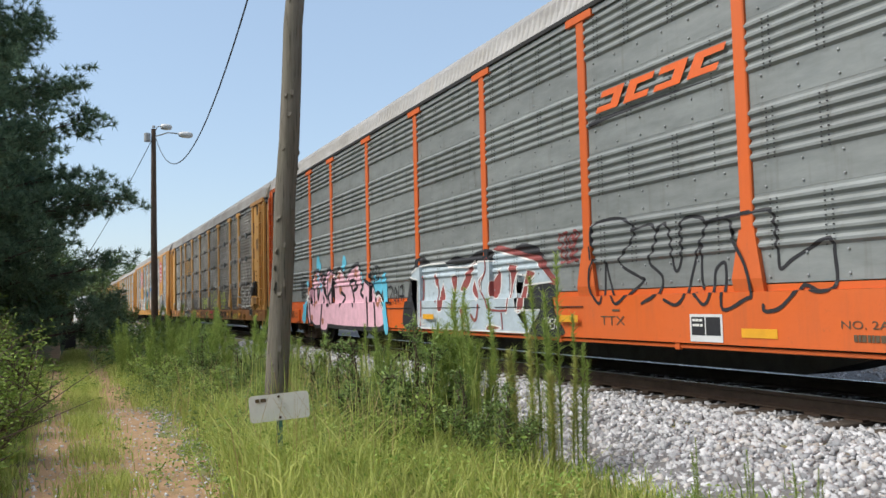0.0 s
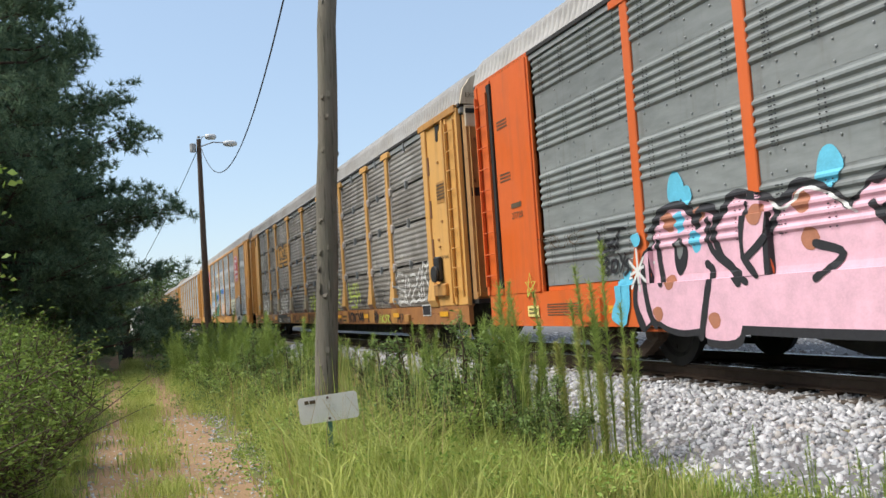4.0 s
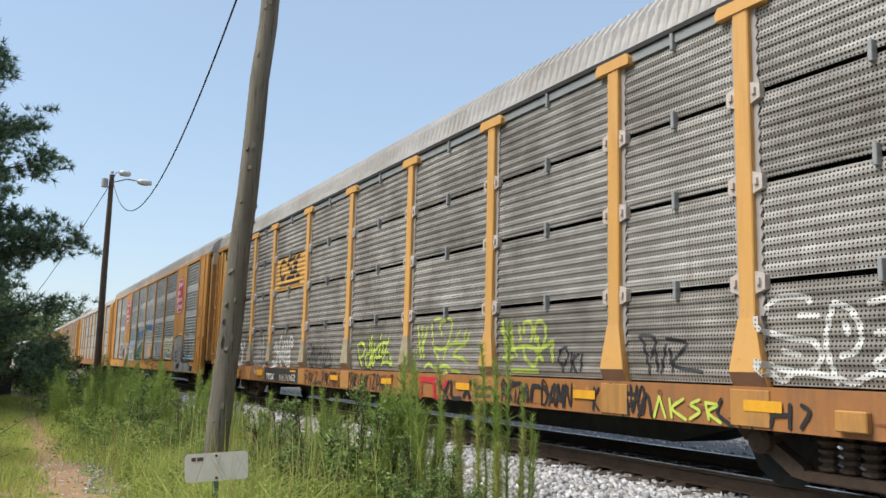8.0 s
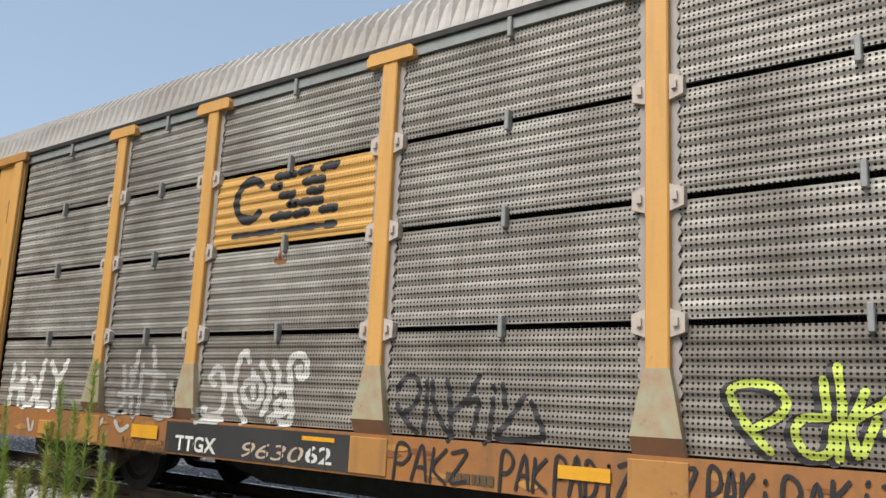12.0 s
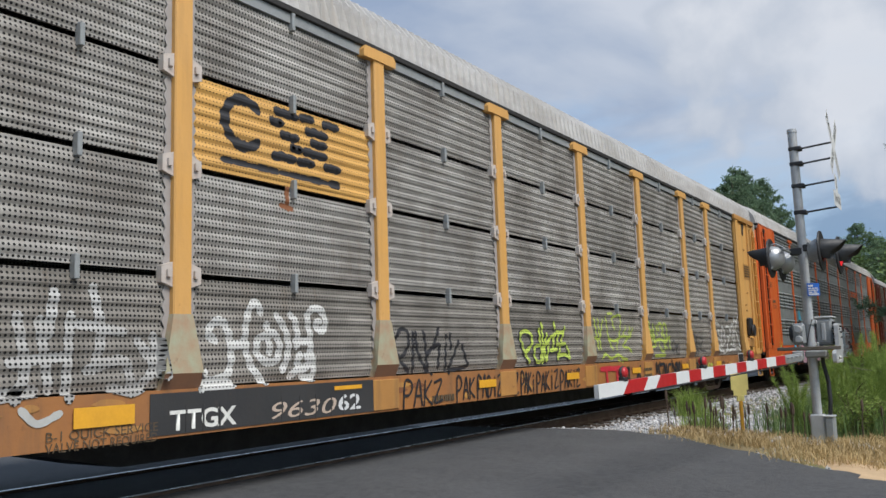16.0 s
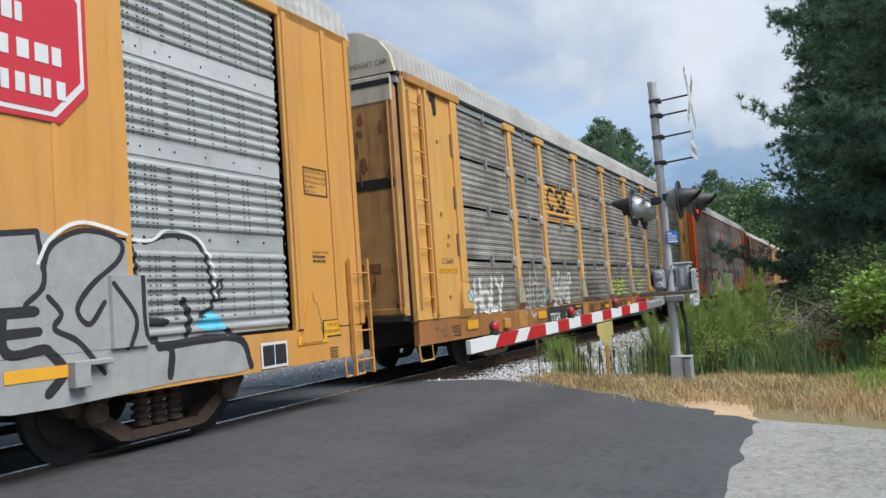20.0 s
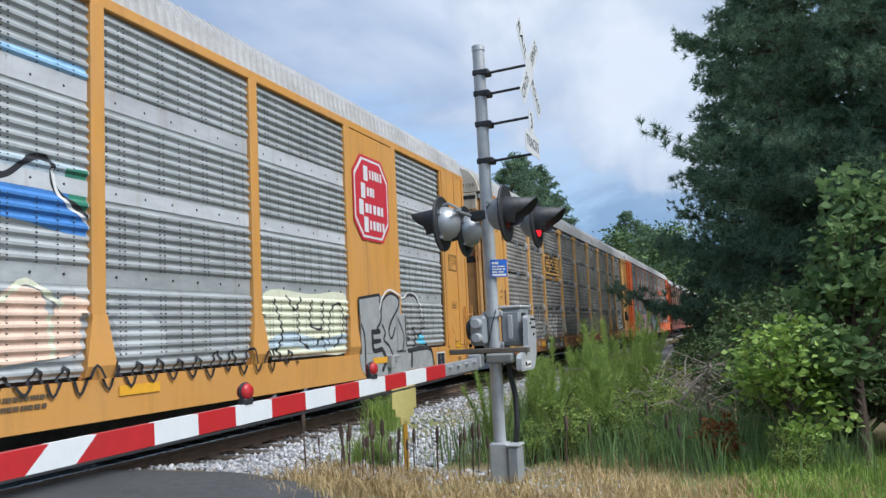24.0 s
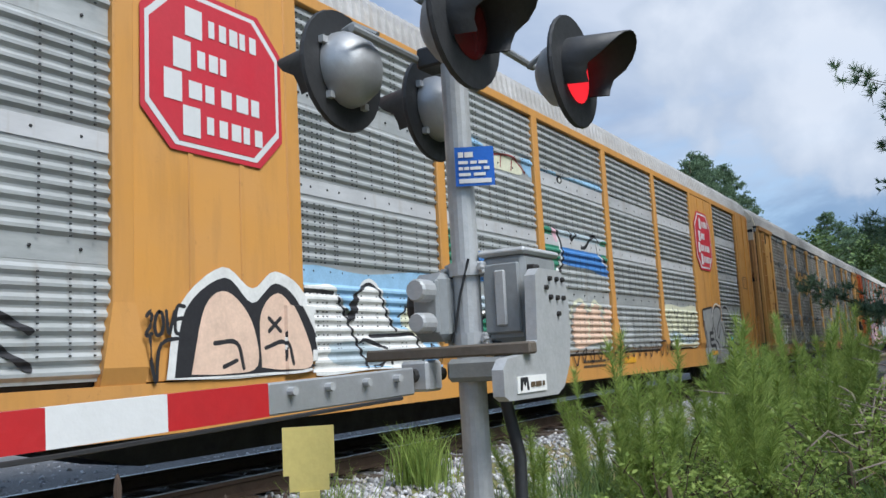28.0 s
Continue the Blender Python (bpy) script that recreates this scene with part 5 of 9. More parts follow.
# pink bubble letters with black edges, cyan and orange spots
_rim = [[(-7.95, 0.56), (-7.92, 1.72), (-7.66, 1.65), (-7.35, 1.92), (-6.93, 1.84), (-6.73, 1.75), (-6.45, 1.91), (-6.15, 1.8), (-5.9, 1.62), (-5.62, 1.81), (-5.06, 1.94), (-4.8, 1.69), (-4.73, 1.39), (-4.36, 1.54), (-4.05, 1.42), (-3.88, 1.23), (-3.67, 1.26), (-3.45, 1.11), (-3.29, 0.96), (-3.3, 0.57), (-4.44, 0.52), (-6.15, 0.52)]][0]
_lead = [[(-9.26, 0.98), (-9.05, 1.38), (-8.9, 1.49), (-8.84, 1.77), (-8.64, 1.89), (-8.33, 1.92), (-8.14, 1.81), (-8.05, 1.66), (-7.97, 1.74), (-7.92, 1.83), (-7.72, 1.77), (-7.79, 1.58), (-7.72, 1.34), (-7.56, 1.18), (-7.4, 0.99), (-7.43, 0.44), (-7.96, 0.4), (-8, 0.51), (-8.36, 0.49), (-8.66, 0.53), (-8.93, 0.62), (-9.15, 0.53), (-9.29, 0.74)]][0]
for _o in (_rim, _lead):
    _mx, _mz = sum(p[0] for p in _o) / len(_o), sum(p[1] for p in _o) / len(_o)
    blob("pink_piece_shadow", [(_mx + (x - _mx) * 1.045, _mz + (z - _mz) * 1.11) for x, z in _o], M["spray_black"], _c, "black edge of pink letters")
for _x, _z in [(-6.11, 2.0), (-6.59, 1.65), (-4.81, 1.55), (-3.84, 1.43), (-3.58, 1.37), (-8.4, 2.13)]:
    blob("cyan_flare", [(_x, _z - .22), (_x + .16, _z), (_x + .05, _z + .2), (_x - .1, _z + .16), (_x - .16, _z - .08)], M["spray_cyan"], _c, "cyan spray flare")
for _o in (_rim, _lead):
    blob("pink_piece", _o, M["spray_pink"], _c, "pink bubble letters")
spray("cyan_flare", [[(-3.29, 1.58), (-3.27, 1.23), (-3.17, 0.79), (-3.08, 0.48)], [(-9.66, 1.03), (-9.62, 0.64)]], .22, M["spray_cyan"], _c, "cyan spray strokes")
blob("cyan_flare", [[(-9.62, 0.51), (-9.88, 0.62), (-9.8, 0.81), (-9.61, 0.99), (-9.62, 1.21), (-9.43, 1.2), (-9.44, 0.8), (-9.54, 0.62)]][0], M["spray_cyan"], _c, "cyan spray flare")
for _i, (_x, _z) in enumerate([(-8.21, 2.02), (-8.36, 1.74), (-8.1, 1.49), (-8.58, 1.79), (-8.59, 1.05), (-7.99, 1.79), (-7.81, 0.6), (-8.84, 0.68), (-9.18, 1.61)]):
    blob("spray_dot", [(_x + .10 * math.cos(a) * (1 + .2 * math.sin(3 * a)), _z + (.13 if _i < 3 else .09) * math.sin(a)) for a in (0, .9, 1.8, 2.7, 3.6, 4.5, 5.4)], M["spray_cyan" if _i < 3 or _i == 8 else "spray_rust"], _c, "soft spray dot")
for _x, _z in [(-8.54, 1.75), (-6.47, 1.73), (-5.15, 1.74), (-6.41, 1.37), (-3.57, 1.06), (-7.06, 1.68)]:
    blob("spray_dot", [(_x + .12 * math.cos(a), _z + .11 * math.sin(a)) for a in (0, 1, 2, 3, 4, 5)], M["spray_rust"], _c, "soft spray dot")
blob("letter_hole", [[(-8.5, 1.5), (-8.38, 1.56), (-8.26, 1.42), (-8.3, 1.24), (-8.43, 1.12), (-8.51, 1.25)]][0], M["spray_black"], _c, "black letter hole")
blob("letter_hole", [(x * .45 + .55 * [[(-8.5, 1.5), (-8.38, 1.56), (-8.26, 1.42), (-8.3, 1.24), (-8.43, 1.12), (-8.51, 1.25)]][0][0][0] + .05, z * .5 + .5 * [[(-8.5, 1.5), (-8.38, 1.56), (-8.26, 1.42), (-8.3, 1.24), (-8.43, 1.12), (-8.51, 1.25)]][0][0][1]) for x, z in [[(-8.5, 1.5), (-8.38, 1.56), (-8.26, 1.42), (-8.3, 1.24), (-8.43, 1.12), (-8.51, 1.25)]][0]], M["grey"], _c, "bare steel inside the letter")
spray("letter_outline_black", [[(-7.93, 1.23), (-7.84, 1.12), (-7.93, 0.82), (-8.06, 0.41)], [(-8.81, 1.54), (-8.8, 1.3), (-8.75, 1.04)], [(-9.07, 1.27), (-9.07, 0.97), (-9, 0.68), (-8.9, 0.53)], [(-8.91, 1.69), (-8.64, 1.92), (-8.33, 1.94), (-8.13, 1.83), (-8.04, 1.66)], [(-8.04, 1.66), (-7.95, 1.85), (-7.7, 1.76), (-7.77, 1.55), (-7.69, 1.31), (-7.53, 1.16), (-7.39, 0.99)], [(-9.25, 1.1), (-9.3, 0.8), (-9.15, 0.53)]], .085, M["spray_black"], _c, "black letter outlines")
spray("letter_outline_black", [[(-7.85, 1.71), (-7.82, 1.36), (-7.27, 1)], [(-7.2, 1.8), (-7.3, 1.35), (-7.11, 1.06)], [(-6.75, 1.77), (-6.93, 1.45), (-7.25, 1.23)], [(-6.36, 1.32), (-6.04, 1.2), (-6.33, 0.99)], [(-5.66, 1.61), (-5.43, 1.29), (-5.29, 0.98)], [(-4.73, 1.39), (-4.88, 1.28), (-4.61, 1.15)], [(-4.28, 1.16), (-4.26, 0.55)], [(-3.86, 1.2), (-3.78, 0.88), (-3.76, 0.56)], [(-5.54, 1.55), (-5.29, 1.59), (-5.1, 1.43), (-5.36, 1.34)], [(-7.35, 1.92), (-6.93, 1.84), (-6.73, 1.75), (-6.45, 1.91), (-6.15, 1.8), (-5.9, 1.62)], [(-5.62, 1.81), (-5.06, 1.94), (-4.8, 1.69), (-4.73, 1.39)], [(-4.36, 1.54), (-4.05, 1.42), (-3.88, 1.23), (-3.67, 1.26), (-3.45, 1.11), (-3.29, 0.96)]], .075, M["spray_black"], _c, "black letter outlines")
spray("letter_shine", [[(x + .05, z - .06) for x, z in q[1:]] for q in [[(-7.85, 1.71), (-7.82, 1.36), (-7.27, 1)], [(-7.2, 1.8), (-7.3, 1.35), (-7.11, 1.06)], [(-6.75, 1.77), (-6.93, 1.45), (-7.25, 1.23)], [(-6.36, 1.32), (-6.04, 1.2), (-6.33, 0.99)], [(-5.66, 1.61), (-5.43, 1.29), (-5.29, 0.98)], [(-4.73, 1.39), (-4.88, 1.28), (-4.61, 1.15)], [(-4.28, 1.16), (-4.26, 0.55)], [(-3.86, 1.2), (-3.78, 0.88), (-3.76, 0.56)], [(-5.54, 1.55), (-5.29, 1.59), (-5.1, 1.43), (-5.36, 1.34)], [(-7.35, 1.92), (-6.93, 1.84), (-6.73, 1.75), (-6.45, 1.91), (-6.15, 1.8), (-5.9, 1.62)], [(-5.62, 1.81), (-5.06, 1.94), (-4.8, 1.69), (-4.73, 1.39)], [(-4.36, 1.54), (-4.05, 1.42), (-3.88, 1.23), (-3.67, 1.26), (-3.45, 1.11), (-3.29, 0.96)]][9:]], .03, M["spray_white"], _c, "white shine inside the letters")
spray("white_burst", [[(-9.39, 1.38), (-9.03, 1.09)], [(-9.47, 1.14), (-8.92, 1.31)], [(-9.18, 1.49), (-9.18, 0.97)], [(-9.04, 1.38), (-9.35, 1.01)]], .035, M["spray_white"], _c, "white sprayed star")
spray("tag", [[(-3.07, 1.35), (-2.89, 1.37), (-2.84, 1.26), (-3.04, 1.05), (-2.79, 1.04)], [(-2.66, 1.34), (-2.74, 1.17), (-2.65, 1.06), (-2.57, 1.21), (-2.66, 1.34)], [(-2.46, 1.36), (-2.48, 1.02)], [(-2.39, 1.35), (-2.23, 1.35), (-2.32, 1.04)], [(-2.42, 1.16), (-2.18, 1.16)]], .035, M["spray_black"], _c, "black 2017 tag")
spray("tag", [[(-4.14, 1.82), (-4.06, 1.53)], [(-3.96, 1.76), (-3.89, 1.51), (-3.81, 1.52)], [(-3.77, 1.84), (-3.73, 1.53), (-3.56, 1.64), (-3.57, 1.8), (-3.77, 1.84)]], .04, M["spray_black"], _c, "black ILD tag")
spray("tag", [[(-10.13, 1.81), (-10.11, 1.54)], [(-9.99, 1.66), (-10.03, 1.54), (-9.9, 1.54), (-9.89, 1.65), (-9.99, 1.66)], [(-9.73, 1.67), (-9.84, 1.61), (-9.75, 1.56), (-9.84, 1.5)], [(-9.87, 1.81), (-9.48, 1.79)], [(-9.64, 1.78), (-9.7, 1.54)], [(-10.12, 1.48), (-10.1, 1.25), (-9.94, 1.27), (-10.08, 1.36), (-9.95, 1.4), (-10.12, 1.48)], [(-9.85, 1.39), (-9.89, 1.26), (-9.76, 1.27), (-9.74, 1.38), (-9.85, 1.39)], [(-9.66, 1.47), (-9.63, 1.37)], [(-9.52, 1.46), (-9.67, 1.24)], [(-9.46, 1.39), (-9.57, 1.33), (-9.48, 1.27), (-9.58, 1.19)]], .04, M["spray_black"], _c, "black LOST BOYS tag")
tag("TRUKE", -11.8, -10.4, 1.68, 1.86, "letter_dark", _c, Y1, "faint dark scrawl", .014)
spray("yellow_star", [[(-12.3, .98), (-12.17, 1.36), (-12.02, .98), (-12.33, 1.22), (-11.98, 1.22), (-12.3, .98)]], .03, M["spray_yellow"], _c, "yellow sprayed star", -1.505, False)
plate("reporting_mark", -12.70, -12.34, 2.45, 2.53, -1.476, M["letter_dark"], _c, "dark reporting mark")
words("27720", -12.5, 2.32, .15, M["letter_dark"], _c, -1.477, "dark car number", .40)
for _z in (3.95, 3.05):
    bars("small_print", -13.05, -12.65, _z - .12, _z + .02, 3, M["letter_dark"], _c, -1.475, "dark small print", int(_z * 10))
plate("reflector", -9.97, -9.53, .70, .80, YS, M["reflector"], _c, "yellow reflective strip")
plate("reflector", 3.69, 4.16, .72, .81, YS - .05, M["reflector"], _c, "yellow reflective strip")
plate("reflector", 7.0, 7.46, .60, .69, YS, M["reflector"], _c, "yellow reflective strip")
plate("reflector", -1.0, -.5, .72, .81, YS - .06, M["reflector"], _c, "yellow reflective strip")
plate("placard", 6.25, 6.74, .54, .83, YS, M["white"], _c, "white-edged black placard")
plate("placard_panel", 6.28, 6.48, .61, .80, YS - .004, M["spray_black"], _c)
plate("placard_panel", 6.50, 6.71, .61, .80, YS - .004, M["spray_black"], _c)
bars("placard_print", 6.30, 6.46, .70, .78, 2, M["letter_white"], _c, YS - .008, "white print")
plate("company_mark", 4.85, 5.0, .86, .885, YS, M["letter_dark"], _c, "dark reporting mark")
words("TTX", 4.85, .74, .16, M["letter_dark"], _c, YS - .001, "dark letters", .5)
words("NO. 2A BRAKE", 8.65, .74, .10, M["letter_dark"], _c, YS - .001, "dark letters", .95)
bars("small_print", 8.3, 9.1, .60, .66, 1, M["letter_dark"], _c, YS, "dark small print", 4)
bars("small_print", -11.7, -10.7, .68, .86, 5, M["letter_dark"], _c, YS, "dark small print", 8)
plate("yellow_placard", -12.32, -11.95, .67, .84, YS - .02, M["ywood"], _c, "yellow warning placard")
bars("small_print", -12.27, -12.0, .71, .80, 2, M["letter_dark"], _c, YS - .024, "dark small print", 9)
part("jacking_pad", Kit().box(-10.6, -10.1, -1.53, -1.47, .58, .92, .01), M["orange"], _c, "orange jacking pad")
words("JACK", -10.35, .80, .09, M["letter_dark"], _c, -1.532, "dark letters", .22)
words("HERE", -10.35, .70, .09, M["letter_dark"], _c, -1.532, "dark letters", .22)
part("lower_beam", Kit().box(-11.72, 11.72, -1.412, -1.38, 1.052, 1.118), M["orange"], _c, "orange beam under the side sheets")
part("lower_rail", Kit().box(-9.3, 9.3, -1.44, -1.40, .46, .50, .006), M["orange"], _c, "thin orange rail under the sill")
for _x in (-6.5, -3.2, .4, 3.6, 6.0, 8.8):
    part("rail_bracket", Kit().box(_x - .04, _x + .04, -1.455, -1.40, .44, .56, .008), M["orange"], _c)

# --- punched steel car
_c = csx
_me = sheet(-1.295, 1.295, SURFACES[_c.name]["profiles"][2], 0.0, M["perf_yellow"], "sign_panel")
part("sign_panel", _me, None, _c, "punched yellow steel panel with a worn logo", at=pose(-5.595, -1.416, 0))
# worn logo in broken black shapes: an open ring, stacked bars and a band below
_rng = random.Random(3)
for _i in range(7):
    _a = 0.75 + _i * .70
    spray("worn_logo", [[(-6.24 + .24 * math.cos(_a + q), 3.30 + .225 * math.sin(_a + q)) for q in (0, .2, .4, .56)]], .085 + .02 * (_i % 2), M["spray_black"], _c, "worn black logo fragment", proud=.0065)
for _i, (_x, _z, _w) in enumerate(((-5.82, 3.52, .30), (-5.88, 3.40, .14), (-5.74, 3.29, .22), (-5.60, 3.18, .12), (-5.86, 3.07, .30), (-5.46, 3.53, .16), (-5.12, 3.53, .22), (-5.38, 3.41, .30), (-5.30, 3.29, .20), (-5.42, 3.18, .34), (-5.50, 3.07, .20), (-5.10, 3.07, .22))):
    for _j in range(3):
        _l = _x + _w * _j / 3 + _rng.uniform(0, .015)
        spray("worn_logo", [[(_l, _z + _rng.uniform(-.012, .012)), (_l + _w * .27, _z + _rng.uniform(-.012, .012))]], .085, M["spray_black"], _c, "worn black logo fragment", None, False, .0065)
for _i in range(11):
    _l = -6.50 + .148 * _i
    spray("worn_line", [[(_l, 2.905), (_l + _rng.uniform(.10, .15), 2.905)]], _rng.uniform(.045, .075), M["spray_black"], _c, "broken black band of small print", None, False, .0065)
spray("rust_run", [[(-5.66, 2.80), (-5.67, 2.62), (-5.66, 2.55)], [(-5.75, 2.58), (-5.60, 2.56)]], .05, M["rust_stain"], _c, "rust run below the sign panel")
spray("white_drip", [[(-8.64, 0.79), (-8.74, 0.67), (-8.89, 0.49)], [(-8.36, 0.78), (-8.24, 0.68), (-8.07, 0.74)], [(-10.49, 0.71), (-10.41, 0.57)], [(-10.33, 0.68), (-10.35, 0.58)]], .05, M["spray_fade"], _c, "pale paint drips on the sill")
_rng = random.Random(5)
for _i in range(60):
    _x, _z = _rng.uniform(-13, 13), _rng.uniform(.52, .8)
    _w, _h = _rng.uniform(.04, .2), _rng.uniform(.008, .035)
    if -7.5 < _x < -4.2:
        continue
    blob("sill_grime", [(_x - _w, _z), (_x - _w * .3, _z + _h), (_x + _w * .6, _z + _h * .7), (_x + _w, _z - _h * .3), (_x, _z - _h)], M["yellow_rust"] if _i % 2 else M["rust_stain"], _c, "brown grime on the sill")
_curl = [[(-6.58, 1.26), (-6.66, 1.32), (-6.6, 1.42), (-6.49, 1.42), (-6.41, 1.26), (-6.4, 1.08), (-6.44, 0.97), (-6.57, 0.92), (-6.71, 0.92), (-6.77, 0.98), (-6.7, 0.99)], [(-6.78, 0.85), (-6.62, 0.86), (-6.41, 0.88)], [(-6.42, 1.22), (-6.21, 1.23)], [(-6.03, 1.52), (-6.09, 1.61), (-6.17, 1.56), (-6.22, 1.4), (-6.23, 1.22), (-6.17, 1.05), (-6.09, 0.95), (-6.02, 0.88)], [(-5.93, 1.32), (-6.07, 1.27), (-6.08, 1.14), (-5.96, 1.06), (-5.83, 1.08), (-5.79, 1.22), (-5.85, 1.32), (-5.93, 1.32)], [(-5.96, 1.41), (-5.93, 1.33)], [(-5.93, 1.26), (-5.92, 1.15)], [(-5.83, 1.5), (-5.73, 1.39), (-5.67, 1.24), (-5.69, 1.09), (-5.76, 0.98)], [(-5.64, 1.51), (-5.57, 1.44), (-5.54, 1.29), (-5.56, 1.2)], [(-5.57, 1.25), (-5.37, 1.25)], [(-5.36, 1.12), (-5.36, 1.3), (-5.4, 1.47), (-5.35, 1.56), (-5.23, 1.58), (-5.14, 1.5), (-5.14, 1.39), (-5.22, 1.36), (-5.28, 1.43), (-5.22, 1.45)], [(-5.5, 1.12), (-5.56, 1.06), (-5.47, 0.99), (-5.38, 1.04), (-5.42, 1.11)], [(-5.66, 0.92), (-5.54, 0.97), (-5.46, 0.9), (-5.34, 0.91), (-5.32, 1.04), (-5.36, 1.17)]]
spray("white_throw_up", _curl, .072, M["punched_white"], _c, "white curled throw-up letters")
spray("tag", [[(-11.16, 1.43), (-11.18, 1.19), (-11.2, 0.9)], [(-10.91, 1.47), (-10.9, 1.2), (-10.94, 0.91)], [(-11.17, 1.13), (-10.9, 1.15)], [(-10.72, 1.28), (-10.82, 1.2), (-10.82, 0.99), (-10.7, 0.89), (-10.56, 0.94), (-10.5, 1.12), (-10.58, 1.25), (-10.72, 1.28)], [(-10.32, 1.5), (-10.38, 1.2), (-10.42, 0.93)], [(-10.42, 0.91), (-10.11, 0.92)], [(-10.14, 1.48), (-10.02, 1.35), (-9.91, 1.24)], [(-9.73, 1.5), (-9.81, 1.36), (-9.91, 1.24), (-9.96, 1.04), (-9.96, 0.87)]], .095, M["punched_white"], _c, "white HOLY letters")
spray("faded_tag", [[(-8.38, 1.44), (-8.31, 1.04), (-8.41, 0.85)], [(-8.21, 1.41), (-8.13, 0.91)], [(-8.42, 1.11), (-8.02, 1.15)], [(-7.97, 1.45), (-8, 0.84)], [(-7.79, 1.67), (-7.71, 1.32), (-7.77, 1.04)], [(-7.83, 1.04), (-7.51, 1.11), (-7.43, 0.87)], [(-7.38, 1.26), (-7.23, 1.04), (-7.43, 0.87), (-7.63, 0.9)], [(-7.24, 1.3), (-7.16, 0.97)], [(-8.53, 0.88), (-8.24, 0.91)], [(-7.91, 1.39), (-7.52, 1.33)], [(-8.1, 1.62), (-8.14, 1.31)]], .075, M["punched_fade"], _c, "faded white sprayed letters")
spray("tag", [[(-3.94, 1.26), (-3.84, 1.38), (-3.71, 1.37), (-3.67, 1.25), (-3.74, 1.13), (-3.87, 1.06), (-3.93, 1.14)], [(-3.87, 1.04), (-3.69, 0.9)], [(-3.61, 0.9), (-3.59, 1.15), (-3.59, 1.35)], [(-3.53, 1.35), (-3.51, 1.16), (-3.42, 1.01), (-3.33, 0.9)], [(-3.37, 1.36), (-3.34, 1.26), (-3.3, 0.86)], [(-3.03, 1.41), (-3.15, 1.21), (-3.3, 1.09)], [(-3.15, 1.17), (-3.03, 1.2), (-3.08, 0.93)], [(-2.88, 1.32), (-2.87, 1.29)], [(-2.88, 1.22), (-2.92, 0.86)], [(-2.79, 1.34), (-2.76, 1.15)], [(-2.58, 1.25), (-2.73, 1.04), (-2.84, 0.91), (-2.65, 0.9), (-2.42, 0.93), (-2.4, 0.98), (-2.51, 1.2)]], .045, M["spray_black"], _c, "black PAKIZ tag")
_word = [[(-0.65, 0.94), (-0.77, 1.06), (-0.87, 1.21), (-0.91, 1.34), (-0.77, 1.39), (-0.61, 1.36), (-0.54, 1.26), (-0.6, 1.17), (-0.75, 1.09)], [(-0.29, 1.18), (-0.45, 1.16), (-0.49, 1.05), (-0.41, 0.94), (-0.29, 0.96), (-0.25, 1.13)], [(-0.31, 1.42), (-0.29, 1.22)], [(-0.22, 1.51), (-0.2, 1.23), (-0.23, 0.92)], [(-0.06, 1.35), (-0.15, 1.13), (-0.12, 0.95)], [(-0.12, 1.18), (0.05, 1.28)], [(-0, 1.18), (-0.09, 0.96)], [(0.06, 1.3), (0.25, 1.35)], [(0.19, 1.32), (0.14, 1.14)], [(0.05, 1.1), (0.27, 1.12)], [(0.22, 1.53), (0.22, 1.44)], [(0.3, 1.38), (0.53, 1.38), (0.59, 1.46)], [(0.53, 1.38), (0.4, 1.15), (0.29, 0.97)], [(0.27, 1.19), (0.58, 1.2)], [(0.33, 1.02), (0.57, 1.03), (0.72, 0.97)], [(0.65, 1.16), (0.74, 0.99)], [(0.34, 1.33), (0.31, 1.24)]]
spray("throw_up_haze", [[(x - .03, z - .015) for x, z in q] for q in _word], .078, M["spray_black"], _c, "black haze behind yellow letters")
spray("yellow_letters", _word, .052, M["punched_lime"], _c, "yellow PAKIZ letters with black edge")
spray("yellow_letters", [[(1.78, 1.63), (1.93, 1.1)], [(1.94, 1.62), (2.03, 1.1)], [(2.15, 1.6), (1.98, 1.29), (1.77, 1.3)], [(2.3, 1.66), (2.39, 1.28), (2.57, 1.09)], [(2.4, 1.72), (2.6, 1.73)], [(2.83, 1.72), (3, 1.67), (2.95, 1.44), (2.8, 1.21), (2.75, 1.09)], [(2.68, 1.45), (2.59, 1.64), (2.82, 1.69)], [(2.39, 1.28), (2.67, 1.24), (3.03, 1.32), (3.44, 1.31)], [(3.07, 1.32), (3.25, 1.51)], [(3.44, 1.5), (3.38, 1.31)], [(3.57, 1.47), (3.44, 1.31)], [(3.36, 1.31), (3.06, 1.15), (3.31, 1.11), (3.5, 1.03)], [(2.07, 0.94), (2.23, 1.01), (2.47, 0.93), (2.79, 0.99), (3.01, 0.93)], [(2.79, 0.94), (2.87, 0.86)], [(3.01, 0.92), (3.26, 0.9)]], .045, M["punched_lime"], _c, "yellow sprayed letters")
